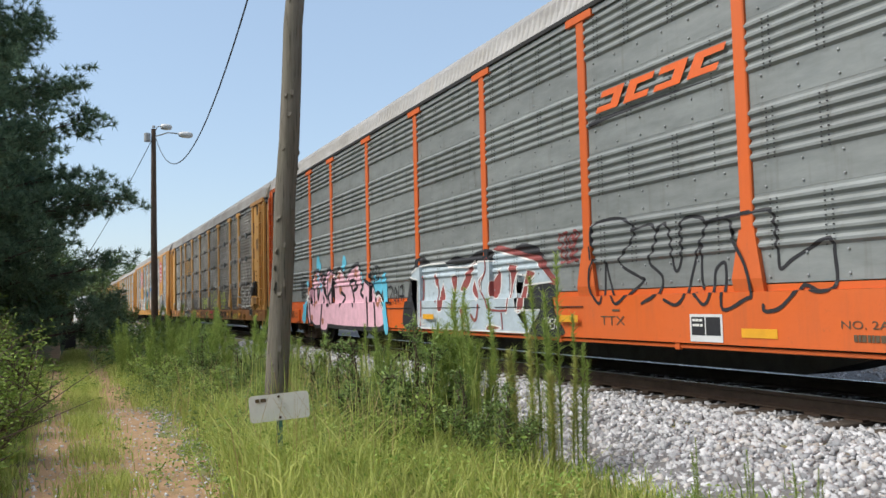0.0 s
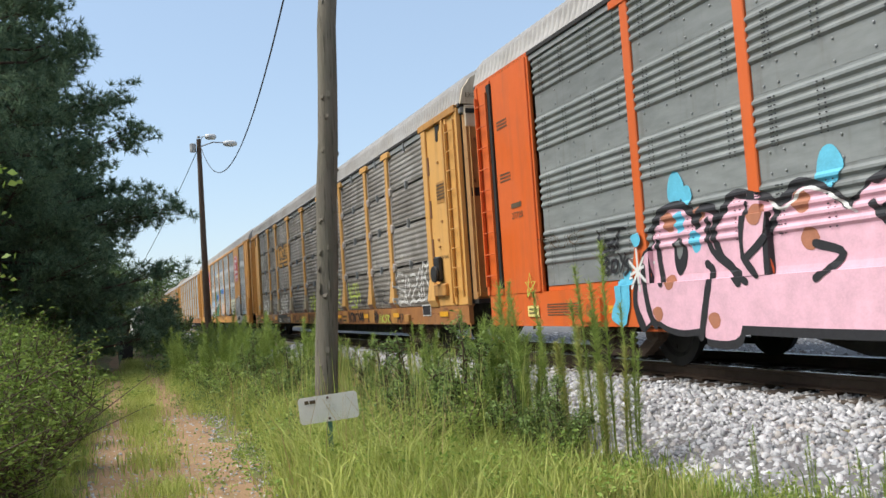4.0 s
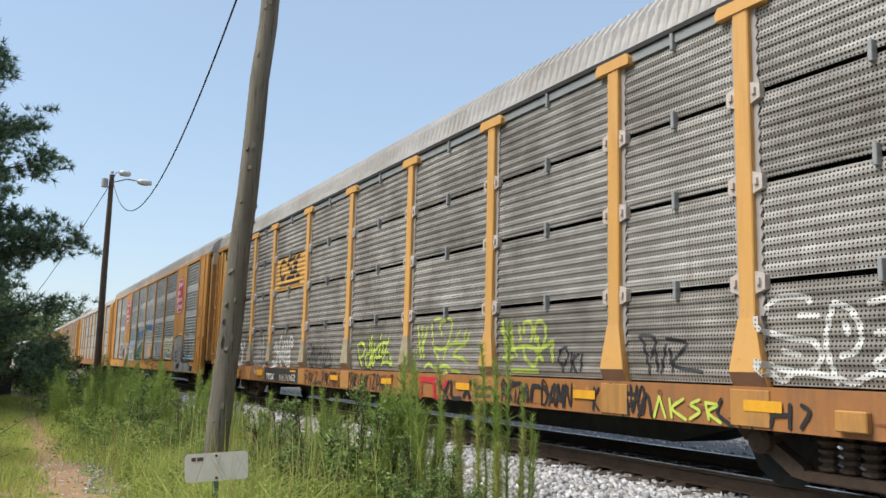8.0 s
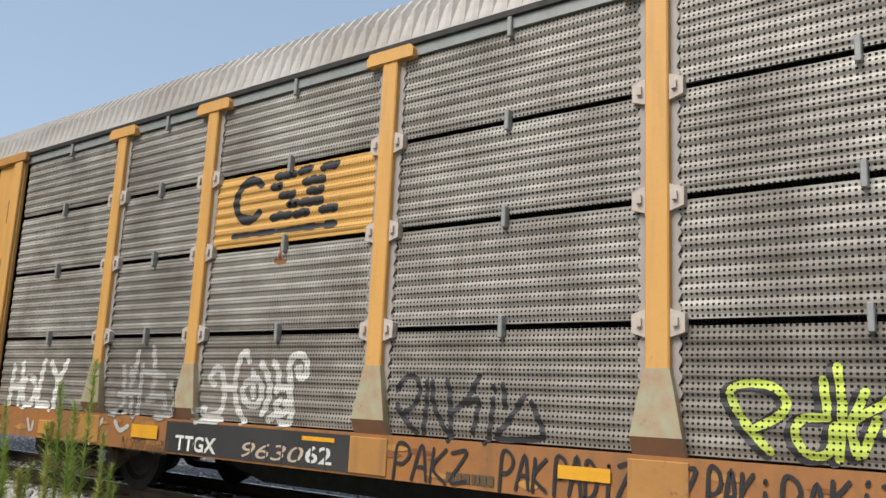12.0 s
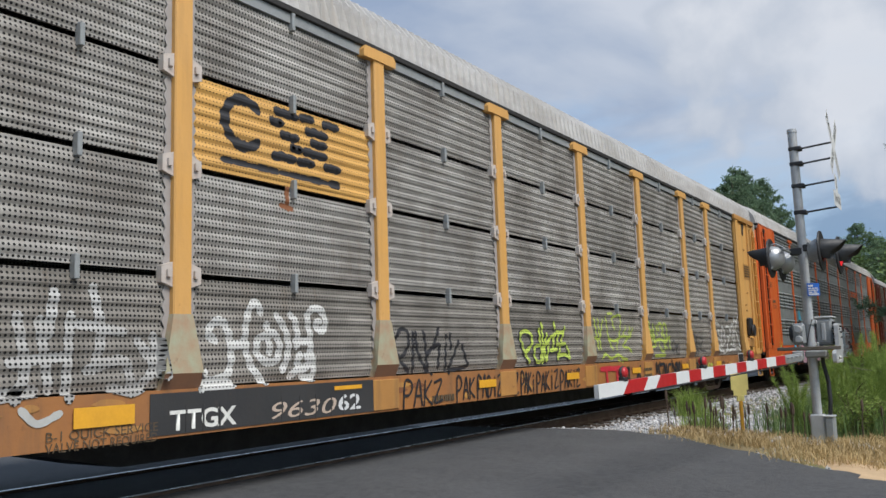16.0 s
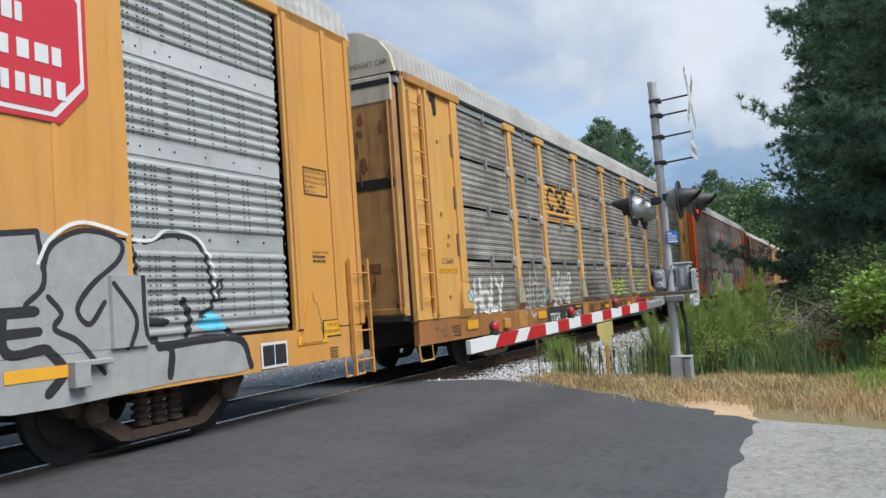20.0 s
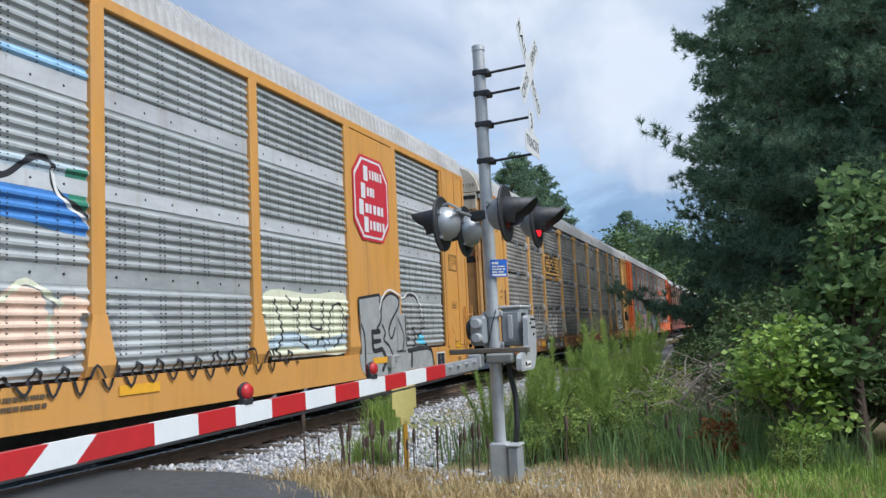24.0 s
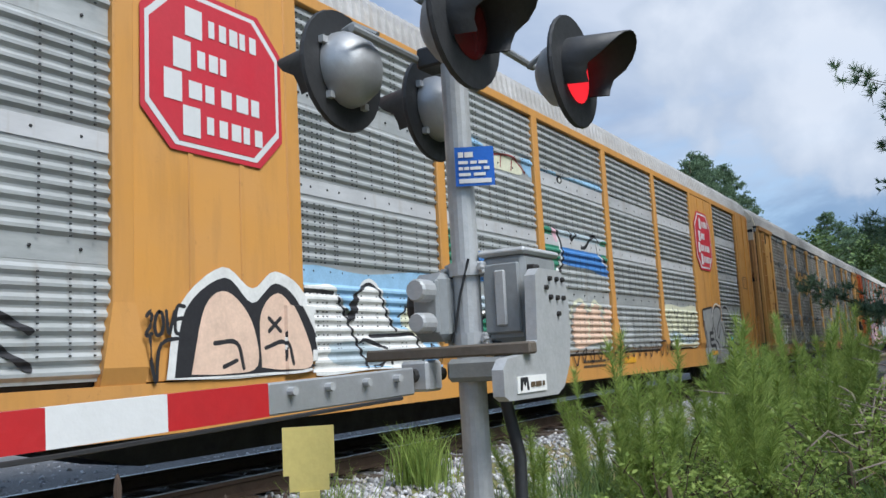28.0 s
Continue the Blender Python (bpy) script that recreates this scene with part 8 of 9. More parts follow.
    for x in (.12, .3, .5, .68):
        part("bolt", Kit().lathe([(.0, .03), (.015, .03), (.015, 0)], 1, (x, .018, .02), 8), M["galv"], a)
    edges = (.78, 1.17, 1.54, 1.89, 2.28, 2.60, 2.96, 3.32, 3.66, 3.97, 4.29, 4.71, 4.97, 5.37, L)
    for j in range(len(edges) - 1):
        u0, u1 = edges[j], edges[j + 1]
        a0, a1 = (.06 if 11 <= q <= 13 else 0.0 for q in (j, j + 1))
        ends = ((u0 + a0, -.055), (u1 + a1, -.055), (u1 - a1, .055), (u0 - a0, .055))
        color = "white" if j % 2 else "red"
        part("stripe", Kit().prism(ends, 1, -.021, .021), M[color], a, color + " reflective stripe")
    for x in (5.37, 3.54, 2.05):
        lamp = part("arm_lamp", Kit().box(x - .04, x + .04, -.03, .03, .05, .09, .008), M["black"], a, "small red arm lamp", smooth=False)
        part("lamp_lens", Kit().lathe([(.0, -.036), (.038, -.032), (.048, -.016), (.048, .016), (.038, .032), (.0, .036)], 1, (x, 0, .125), 16), M["red"], lamp, "round red lens", smooth=True)
        part("lamp_ring", Kit().lathe([(.051, -.012), (.056, 0), (.051, .012)], 1, (x, 0, .125), 16), M["black"], lamp)
    part("lamp_cable", Kit().tube([(.1, .03, -.06), (1.5, .02, -.075), (3.2, .02, -.07), (L - .6, .02, -.06)], .008, 5), M["wire"], a, "cable under the arm")
    # yellow marker stake
    m = thing("marker_stake", "pale yellow marker paddle on a thin yellow stake", "marker", pose(13.66, -3.95, -.33, 0, 0, 40))
    part("paddle", Kit().prism([(-.13, .82), (.13, .82), (.13, 1.06), (-.13, 1.06)], 0, -.006, .006).prism([(-.10, .74), (.10, .74), (.10, .82), (-.10, .82)], 0, -.006, .006).box(-.02, .02, -.05, .05, .66, .74), M["ywood"], m, "flat pale yellow paddle")
    part("stake", Kit().box(-.02, .02, -.022, .022, 0, .70, .005), M["reflector"], m, "thin yellow stake")


crossing_signal()

# ---------------------------------------------------------------- poles, lamp, sign, small buildings
def left_props():
    pole = thing("utility_pole", "weathered grey wooden utility pole standing in weeds", "utility pole", pose(0, 0, 0))
    b, t = Vector((-9.95, -5.30, -.6)), Vector((-9.84, -4.72, 9.6))
    pts = [b.lerp(t, i / 14) + Vector((.012 * math.sin(i * 1.7), .012 * math.cos(i * 2.3), 0)) for i in range(15)]
    part("shaft", Kit().tube(pts, [.142 - .0035 * i for i in range(15)], 20), M["pole"], pole, "cracked grey wooden shaft", smooth=True)
    rng = random.Random(4)
    for i in range(34):
        f = rng.uniform(.06, .75)
        p = b.lerp(t, f)
        a = rng.uniform(-1.2, 1.4)
        r = .142 - .0035 * f * 14
        n = Vector((math.cos(a), math.sin(a), 0))
        q = p + n * (r - .004)
        w, h = rng.uniform(.012, .03), rng.uniform(.04, .11)
        side = Vector((-n.y, n.x, 0))
        k = Kit().add([q - side * w + Vector((0, 0, h)), q + side * w + Vector((0, 0, h)), q + side * w * .6 + n * .022, q - side * w * .7 + n * .018, q - side * w * .4 - Vector((0, 0, h * .6)), q + side * w * .4 - Vector((0, 0, h * .6))],
                      [(0, 1, 2, 3), (3, 2, 5, 4), (0, 3, 4), (1, 5, 2)])
        part("splinter", k, M["pole"], pole)
    lamp = thing("street_lamp", "tall thin dark lamp pole with two pale lamp heads", "street lamp", pose(-47.15, -3.22, -.15))
    part("pole", Kit().tube([(0, 0, -.6), (.0, -.05, 5.5), (.05, -.06, 10.9)], [.19, .16, .12], 12), M["bark"], lamp, "dark wooden lamp pole")
    part("bracket", Kit().tube([(0, 0, 10.5), (.05, .7, 10.75), (.05, 1.3, 10.72)], .035, 8), M["galv"], lamp, "curved steel bracket")
    hd = Kit().lathe([(.0, -.42), (.10, -.40), (.17, -.2), (.18, .1), (.12, .32), (.0, .36)], 1, (.05, 1.65, 10.68), 14)
    part("lamp_head", hd, M["white"], lamp, "pale oval lamp head", smooth=True)
    part("bracket", Kit().tube([(0, 0, 10.7), (.05, .15, 11.05), (.05, .30, 11.08)], .03, 8), M["galv"], lamp, "short steel bracket")
    part("lamp_head", Kit().lathe([(.0, -.34), (.13, -.3), (.17, -.1), (.15, .2), (.0, .3)], 1, (.05, .62, 11.05), 14), M["white"], lamp, "pale round lamp head", smooth=True)
    part("transformer", Kit().lathe([(.0, .0), (.16, .0), (.17, .05), (.17, .45), (.0, .5)], 2, (.0, -.38, 10.2), 14), M["galv"], lamp, "small grey can on the pole")
    part("insulator", Kit().lathe([(.0, .0), (.09, .02), (.09, .12), (.0, .16)], 2, (.05, -.05, 10.95), 10), M["galv"], lamp)
    # sagging cables
    for name, p, q, sag, r, label in (("overhead_cable", (-47.1, -3.2, 10.4), (-9.8, -4.5, 9.0), 3.5, .018, "thin sagging black overhead cable"), ("guy_cable", (-47.5, -3.3, 10.3), (-75, -8.2, 2.2), .6, .02, "thin cable running down to the trees")):
        p, q = Vector(p), Vector(q)
        pts = [p.lerp(q, i / 30) - Vector((0, 0, sag * 4 * (i / 30) * (1 - i / 30))) for i in range(31)]
        part(name, Kit().tube(pts, r, 6), M["wire"], None, smooth=True)
        tagged(scene.objects[name], label, "cable")
    sign = thing("small_sign", "blank-looking weathered white metal sign on a green post among weeds", "sign", pose(-7.15, -5.885, -.16, 0, 0, 76))
    ring = []
    for cx, cz, a0 in ((.225, .085, 0), (-.225, .085, 90), (-.225, -.085, 180), (.225, -.085, 270)):
        for j in range(5):
            a = radians(a0 + j * 22.5)
            ring.append((cx + .03 * math.cos(a), cz + .03 * math.sin(a)))
    face = part("sign_face", Kit().prism(ring, 1, -.004, .0), M["white_sign"], sign, "sun-bleached white sheet with rounded corners", at=pose(0, -.03, .31, 0, -4, 0))
    bars("faded_print", -.20, -.08, .055, .085, 1, M["letter_dark"], face, -.007, "faded dark print", 3)
    bars("faded_print", -.02, .06, -.01, .03, 2, M["letter_white"], face, -.007, "faded print", 4)
    for z in (.09, -.09):
        part("sign_bolt", Kit().lathe([(.0, -.012), (.010, -.012), (.012, 0)], 1, (.0, -.004, z), 8), M["steel_rust"], face)
    part("post", Kit().box(-.025, .025, -.028, -.018, -.7, .42).box(-.025, -.018, -.03, .0, -.7, .42).box(.018, .025, -.03, .0, -.7, .42), plain_mat("green_enamel_post", (.06, .16, .13), .5, .1), sign, "green steel channel post")
    shed = thing("small_white_shed", "small pale shed beside the far end of the path", "shed", pose(-58, -6.4, 0, 0, 0, 8))
    part("wall", Kit().box(-1.2, 1.2, -.55, .55, -.7, 1.7, .02), M["white"], shed, "pale wall")
    part("roof", Kit().prism([(-.65, 1.7), (.65, 1.7), (0, 1.95)], 0, -1.35, 1.35), M["galv"], shed, "low grey roof")
    bin_ = thing("dark_bin", "black bin standing on the path's far end", "bin", pose(-36, -7.5, -.5))
    part("body", Kit().prism([(-.26, 0), (.26, 0), (.32, .85), (-.32, .85)], 0, -.3, .3), M["black"], bin_, "black plastic body")
    part("lid", Kit().box(-.36, .36, -.36, .36, .85, .93, .02), M["black"], bin_)


left_props()

# ---------------------------------------------------------------- plants
def ground_many(x, y):
    return np.array([ground_z(a, b) for a, b in zip(x, y)])


def blades(name, spots, height, width, material, label, seed, lean=0.35, category="grass", z=None):
    """Bent grass blades at spots (x, y)."""
    rng = np.random.default_rng(seed)
    x, y = np.asarray(spots, float).T
    n = len(x)
    z = ground_many(x, y) if z is None else np.full(n, z)
    h = height * rng.uniform(.45, 1.25, n)
    a = rng.uniform(0, 2 * np.pi, n)
    b = rng.uniform(0, 2 * np.pi, n)
    w = width * rng.uniform(.6, 1.3, n)
    d = h * lean * rng.uniform(.2, 1.3, n)
    sx, sy = np.cos(a) * w, np.sin(a) * w
    dx, dy = np.cos(b) * d, np.sin(b) * d
    v = np.empty((n, 5, 3))
    v[:, 0] = np.stack([x - sx, y - sy, z - .03], 1)
    v[:, 1] = np.stack([x + sx, y + sy, z - .03], 1)
    v[:, 2] = np.stack([x - sx * .7 + dx * .3, y - sy * .7 + dy * .3, z + h * .55], 1)
    v[:, 3] = np.stack([x + sx * .7 + dx * .3, y + sy * .7 + dy * .3, z + h * .55], 1)
    v[:, 4] = np.stack([x + dx, y + dy, z + h * (1 - lean * .25)], 1)
    f = np.array([(0, 1, 3), (0, 3, 2), (2, 3, 4)])[None] + (np.arange(n) * 5)[:, None, None]
    return soup(name, v.reshape(-1, 3), f.reshape(-1, 3), material, label=label, category=category, kind="stuff")


def patch(rng, count, boxes, clump=0.0):
    """Random spots inside boxes (x0, x1, y0, y1, weight), gathered into clumps."""
    out = []
    tot = sum(b[4] for b in boxes)
    for x0, x1, y0, y1, w in boxes:
        m = int(count * w / tot)
        if clump:
            c = max(1, m // 28)
            cx, cy = rng.uniform(x0, x1, c), rng.uniform(y0, y1, c)
            k = rng.integers(0, c, m)
            out.append(np.stack([cx[k] + rng.normal(0, clump, m), cy[k] + rng.normal(0, clump, m)], 1))
        else:
            out.append(np.stack([rng.uniform(x0, x1, m), rng.uniform(y0, y1, m)], 1))
    return np.concatenate(out)


def leaves_at(centers, size, rng, up=0.35, narrow=0.5):
    """Diamond leaves round points: arrays of vertices and quads."""
    n = len(centers)
    d = rng.normal(0, 1, (n, 3))
    d[:, 2] = np.abs(d[:, 2]) * up
    d /= np.linalg.norm(d, axis=1)[:, None]
    u = np.cross(d, rng.normal(0, 1, (n, 3)))
    u /= np.linalg.norm(u, axis=1)[:, None] + 1e-9
    s = size * rng.uniform(.6, 1.3, (n, 1))
    droop = np.array([0, 0, -.18]) * s
    v = np.empty((n, 4, 3))
    v[:, 0] = centers
    v[:, 1] = centers + d * s * .5 + u * s * narrow * .5
    v[:, 2] = centers + d * s + droop
    v[:, 3] = centers + d * s * .5 - u * s * narrow * .5
    return v.reshape(-1, 3), (np.arange(n)[:, None] * 4 + np.arange(4)[None])


def shrub(name, label, at, height, radius, leaf, count, material, seed, category="shrub", stems=9, narrow=0.45, upright=0.5, group="", sprays=14):
    """A bush: forked stems from the ground with small leaves along them, an uneven outline with gaps."""
    rng = np.random.default_rng(seed)
    ob = thing(name, label, category, at, group)
    tips, k = [], Kit()
    for i in range(stems):
        a = 2 * math.pi * i / stems + rng.uniform(-.4, .4)
        r = radius * rng.uniform(.25, 1.0)
        h = height * rng.uniform(.6, 1.05) * (1 - .35 * (r / radius) ** 2)
        p = [np.array((0, 0, -.05)) + np.array((math.cos(a), math.sin(a), 0)) * .06]
        for j in (1, 2, 3, 4):
            f = j / 4
            p.append(np.array((math.cos(a) * r * f ** (.6 + upright), math.sin(a) * r * f ** (.6 + upright), h * f)) + rng.normal(0, .04 * radius, 3))
        k.tube([tuple(q) for q in p], [.014 * height * (1 - .2 * j) for j in range(5)], 5)
        for j in range(sprays):
            f = rng.uniform(.25, 1)
            s = p[0] + (p[-1] - p[0]) * f
            e = s + np.array((rng.normal(0, .24), rng.normal(0, .24), rng.uniform(.12, .48))) * radius * (.9 - .35 * f)
            k.tube([tuple(s), tuple(e)], [.006 * height, .002 * height], 4, False)
            tips.append((s, e))
        tips.append((p[2], p[4]))
    part("stem_tangle", k, M["bark"], ob, "thin brown stems", kind="stuff")
    m = rng.integers(0, len(tips), count)
    f = rng.uniform(.1, 1.08, count)
    s = np.array([t[0] for t in tips])[m]
    e = np.array([t[1] for t in tips])[m]
    c = s + (e - s) * f[:, None] + rng.normal(0, .018 * radius + .014, (count, 3))
    c[:, 2] = np.maximum(c[:, 2], .02)
    v, q = leaves_at(c, leaf, rng, .6, narrow)
    soup("foliage", v, q, material, ob, "small leaves")
    return ob


def feather_weed(label, at, height, seed, material="weed", group="tall weeds by the line", slim=False):
    """A tall feathery weed: upright stalks with fine thread-like leaves, densest near the top."""
    rng = np.random.default_rng(seed)
    ob = thing("tall_weed", label, "weed", at, group)
    n_st = 3 if slim else 6
    cs, ds = [], []
    for i in range(n_st):
        a = rng.uniform(0, 6.28)
        lean = rng.uniform(.01, .05 if slim else .22) * height
        root = rng.uniform(.03, .2)
        h = height * rng.uniform(.55, 1.05)
        pts = [np.array((math.cos(a) * (root + lean * f * f), math.sin(a) * (root + lean * f * f), h * f - .05 * (1 - f))) for f in (0, .35, .7, 1)]
        part("stalk", Kit().tube([tuple(p) for p in pts], [.011, .009, .006, .002], 5), M["weed"], ob)
        m = 620
        f = rng.uniform(.12, 1.0, m) ** .75
        base = np.array([np.interp(f, (0, .35, .7, 1), [p[c] for p in pts]) for c in range(3)]).T
        d = rng.normal(0, 1, (m, 3))
        d[:, 2] = np.abs(d[:, 2]) * .5 + .75
        d /= np.linalg.norm(d, axis=1)[:, None]
        ln = rng.uniform(.08, .22, (m, 1)) * height * .5 * (1.15 - .75 * np.abs(f - .55))[:, None]
        cs.append(base)
        ds.append(d * ln * (.62 if slim else 1))
    c, d = np.concatenate(cs), np.concatenate(ds)
    n = len(c)
    u = np.cross(d, rng.normal(0, 1, (n, 3)))
    u /= np.linalg.norm(u, axis=1)[:, None] + 1e-9
    v = np.stack([c - u * .0034, c + u * .0034, c + d], 1).reshape(-1, 3)
    soup("foliage", v, np.arange(n * 3).reshape(-1, 3), M[material], ob, "fine thread-like leaves")
    return ob


def pine(label, at, height, radius, seed, low=0.04, limbs=6.0, needles=24, group="pines along the line", needle_width=.015, reach=()):
    """A loblolly pine: tapered trunk, whorled limbs whose twigs end in clumps of needle tufts, with gaps between the limbs."""
    rng = np.random.default_rng(seed)
    ob = thing("pine_tree", label, "tree", at, group)
    tr = [(0.15 * math.sin(f * 5 + seed), 0.15 * math.cos(f * 4), height * f) for f in np.linspace(-.03, 1, 9)]
    part("trunk", Kit().tube(tr, [height * .016 * (1.08 - f) + .02 for f in np.linspace(0, 1, 9)], 12), M["bark"], ob, "tapered brown trunk", smooth=True)
    k, clumps, inner = Kit(), [], []
    count = int(height * limbs)
    plan = [(low + (1 - low) * i / count, i * 2.4 + rng.uniform(-.5, .5), radius * (1 - (i / count) ** 2.6) * rng.uniform(.62, 1.08) + .3) for i in range(count)]
    plan += [(z / height, a, r) for z, a, r in reach]
    for f, a, r in plan:
        c, sn = math.cos(a), math.sin(a)
        rise = -.10 + .55 * f ** 2 + rng.uniform(-.08, .08)
        s = np.array((0, 0, height * f))
        mid = s + np.array((c * r * .55, sn * r * .55, r * (rise * .4 - .04)))
        e = s + np.array((c * r, sn * r, r * (rise + .10)))
        k.tube([tuple(s), tuple(mid), tuple(e)], [.016 * r + .012, .010 * r + .008, .006], 5, False)
        clumps.append(e)
        for j in range(int(3 + r * 2.6)):
            g = rng.uniform(.30, 1.0) ** .8
            p = s + (mid - s) * g * 2 if g < .5 else mid + (e - mid) * (g - .5) * 2
            b = a + rng.uniform(.35, 1.1) * (1 if j % 2 else -1)
            ln = r * rng.uniform(.12, .34) * (1.25 - .55 * g) + .15
            q = p + np.array((math.cos(b) * ln, math.sin(b) * ln, ln * rng.uniform(-.05, .5)))
            k.tube([tuple(p), tuple(q)], [.012, .005], 4, False)
            clumps.append(q)
            if j % 2:
                clumps.append(p + (q - p) * .5)
            inner.append(p)
    part("branchwork", k, M["bark"], ob, "spreading brown limbs", kind="stuff")
    c = np.array(clumps)
    per = 6
    tuft = np.repeat(c, per, 0) + rng.normal(0, 1, (len(c) * per, 3)) * np.array((.20, .20, .13))
    cc = np.repeat(tuft, needles, 0)
    n = len(cc)
    out = cc * np.array((1, 1, 0))
    out /= np.linalg.norm(out, axis=1)[:, None] + 1e-6
    d = rng.normal(0, 1, (n, 3)) + out * .55 + np.array((0, 0, .7))
    d /= np.linalg.norm(d, axis=1)[:, None]
    ln = rng.uniform(.16, .30, (n, 1))
    u = np.cross(d, rng.normal(0, 1, (n, 3)))
    u /= np.linalg.norm(u, axis=1)[:, None] + 1e-9
    v = np.stack([cc - u * needle_width, cc + u * needle_width, cc + d * ln], 1).reshape(-1, 3)
    # sprays of old needles along the limbs, inside the crown
    c2 = np.repeat(np.array(inner) * np.array((.75, .75, 1)), 6, 0)
    k2 = len(c2)
    c2 = c2 + rng.normal(0, .24, (k2, 3))
    d2 = rng.normal(0, 1, (k2, 3))
    d2 /= np.linalg.norm(d2, axis=1)[:, None]
    u2 = np.cross(d2, rng.normal(0, 1, (k2, 3)))
    u2 /= np.linalg.norm(u2, axis=1)[:, None] + 1e-9
    v = np.concatenate([v, np.stack([c2 - u2 * .06, c2 + u2 * .06, c2 + d2 * .36], 1).reshape(-1, 3)])
    soup("crown", v, np.arange(len(v)).reshape(-1, 3), M["needle"], ob, "clumped tufts of long dark green needles")
    return ob


def broadleaf(label, at, height, radius, seed, leaf=.42, count=5200, material="far_leaf", base=.25, group="far trees beyond the line"):
    """A broad-leaved tree: trunk, forked limbs and many small leaf clumps."""
    rng = np.random.default_rng(seed)
    ob = thing("leafy_tree", label, "tree", at, group)
    part("trunk", Kit().tube([(0, 0, -.3), (.1, 0, height * .3), (0, .1, height * .75)], [height * .022, height * .016, height * .006], 10), M["bark"], ob, "tapered grey-brown trunk")
    k, ends = Kit(), []
    for i in range(20):
        a, f = i * 2.4 + rng.uniform(-.3, .3), rng.uniform(base, .8)
        r = radius * rng.uniform(.5, 1.0) * math.sin(min(1, (1.08 - f) * 1.5) * 1.57)
        s = np.array((0, 0, height * f * .85))
        e = np.array((math.cos(a) * r, math.sin(a) * r, height * min(.97, f + rng.uniform(.05, .22))))
        k.tube([tuple(s), tuple((s + e) / 2 + np.array((0, 0, .03 * height))), tuple(e)], [.008 * height, .005 * height, .002 * height], 5, False)
        for _ in range(6):
            ends.append(s + (e - s) * rng.uniform(.45, 1.05) + rng.normal(0, .10 * radius, 3))
    ends.append(np.array((0, 0, height * .93)))
    part("branchwork", k, M["bark"], ob, "forked limbs", kind="stuff")
    ends = np.array(ends)
    m = rng.integers(0, len(ends), count)
    c = ends[m] + rng.normal(0, .13 * radius, (count, 3)) * np.array((1, 1, .75))
    v, q = leaves_at(c, leaf, rng, .5, .75)
    soup("crown", v, q, M[material], ob, "clumps of green leaves")
    return ob


def low_weeds(name, clumps, height, leaf, per, material, label, seed):
    """Many small leafy weeds at spots (x, y): upright sprays of little leaves."""
    rng = np.random.default_rng(seed)
    x, y = np.asarray(clumps, float).T
    n = len(x)
    z = np.repeat(ground_many(x, y), per)
    h = np.repeat(height * rng.uniform(.35, 1.2, n), per)
    lean = np.repeat(rng.normal(0, .25, (n, 2)), per, 0)
    f = rng.uniform(.05, 1, n * per)
    spread = (.03 + .10 * (1 - f)) * (.5 + h)
    c = np.stack([np.repeat(x, per) + lean[:, 0] * h * f + rng.normal(0, 1, n * per) * spread, np.repeat(y, per) + lean[:, 1] * h * f + rng.normal(0, 1, n * per) * spread, z + h * f], 1)
    v, q = leaves_at(c, leaf, rng, .7, .42)
    return soup(name, v, q, M[material], label=label, category="weed", kind="stuff")


def on(x, y, turn=0.0, scale=1.0):
    return pose(x, y, ground_z(x, y), 0, 0, turn) @ Matrix.Diagonal((scale, scale, scale, 1))


def repeat(ob, spots):
    for x, y, turn, s in spots:
        c = copy_thing(ob, pose(x, y, ground_z(x, y), 0, 0, turn))
        c.scale = (s, s, s)


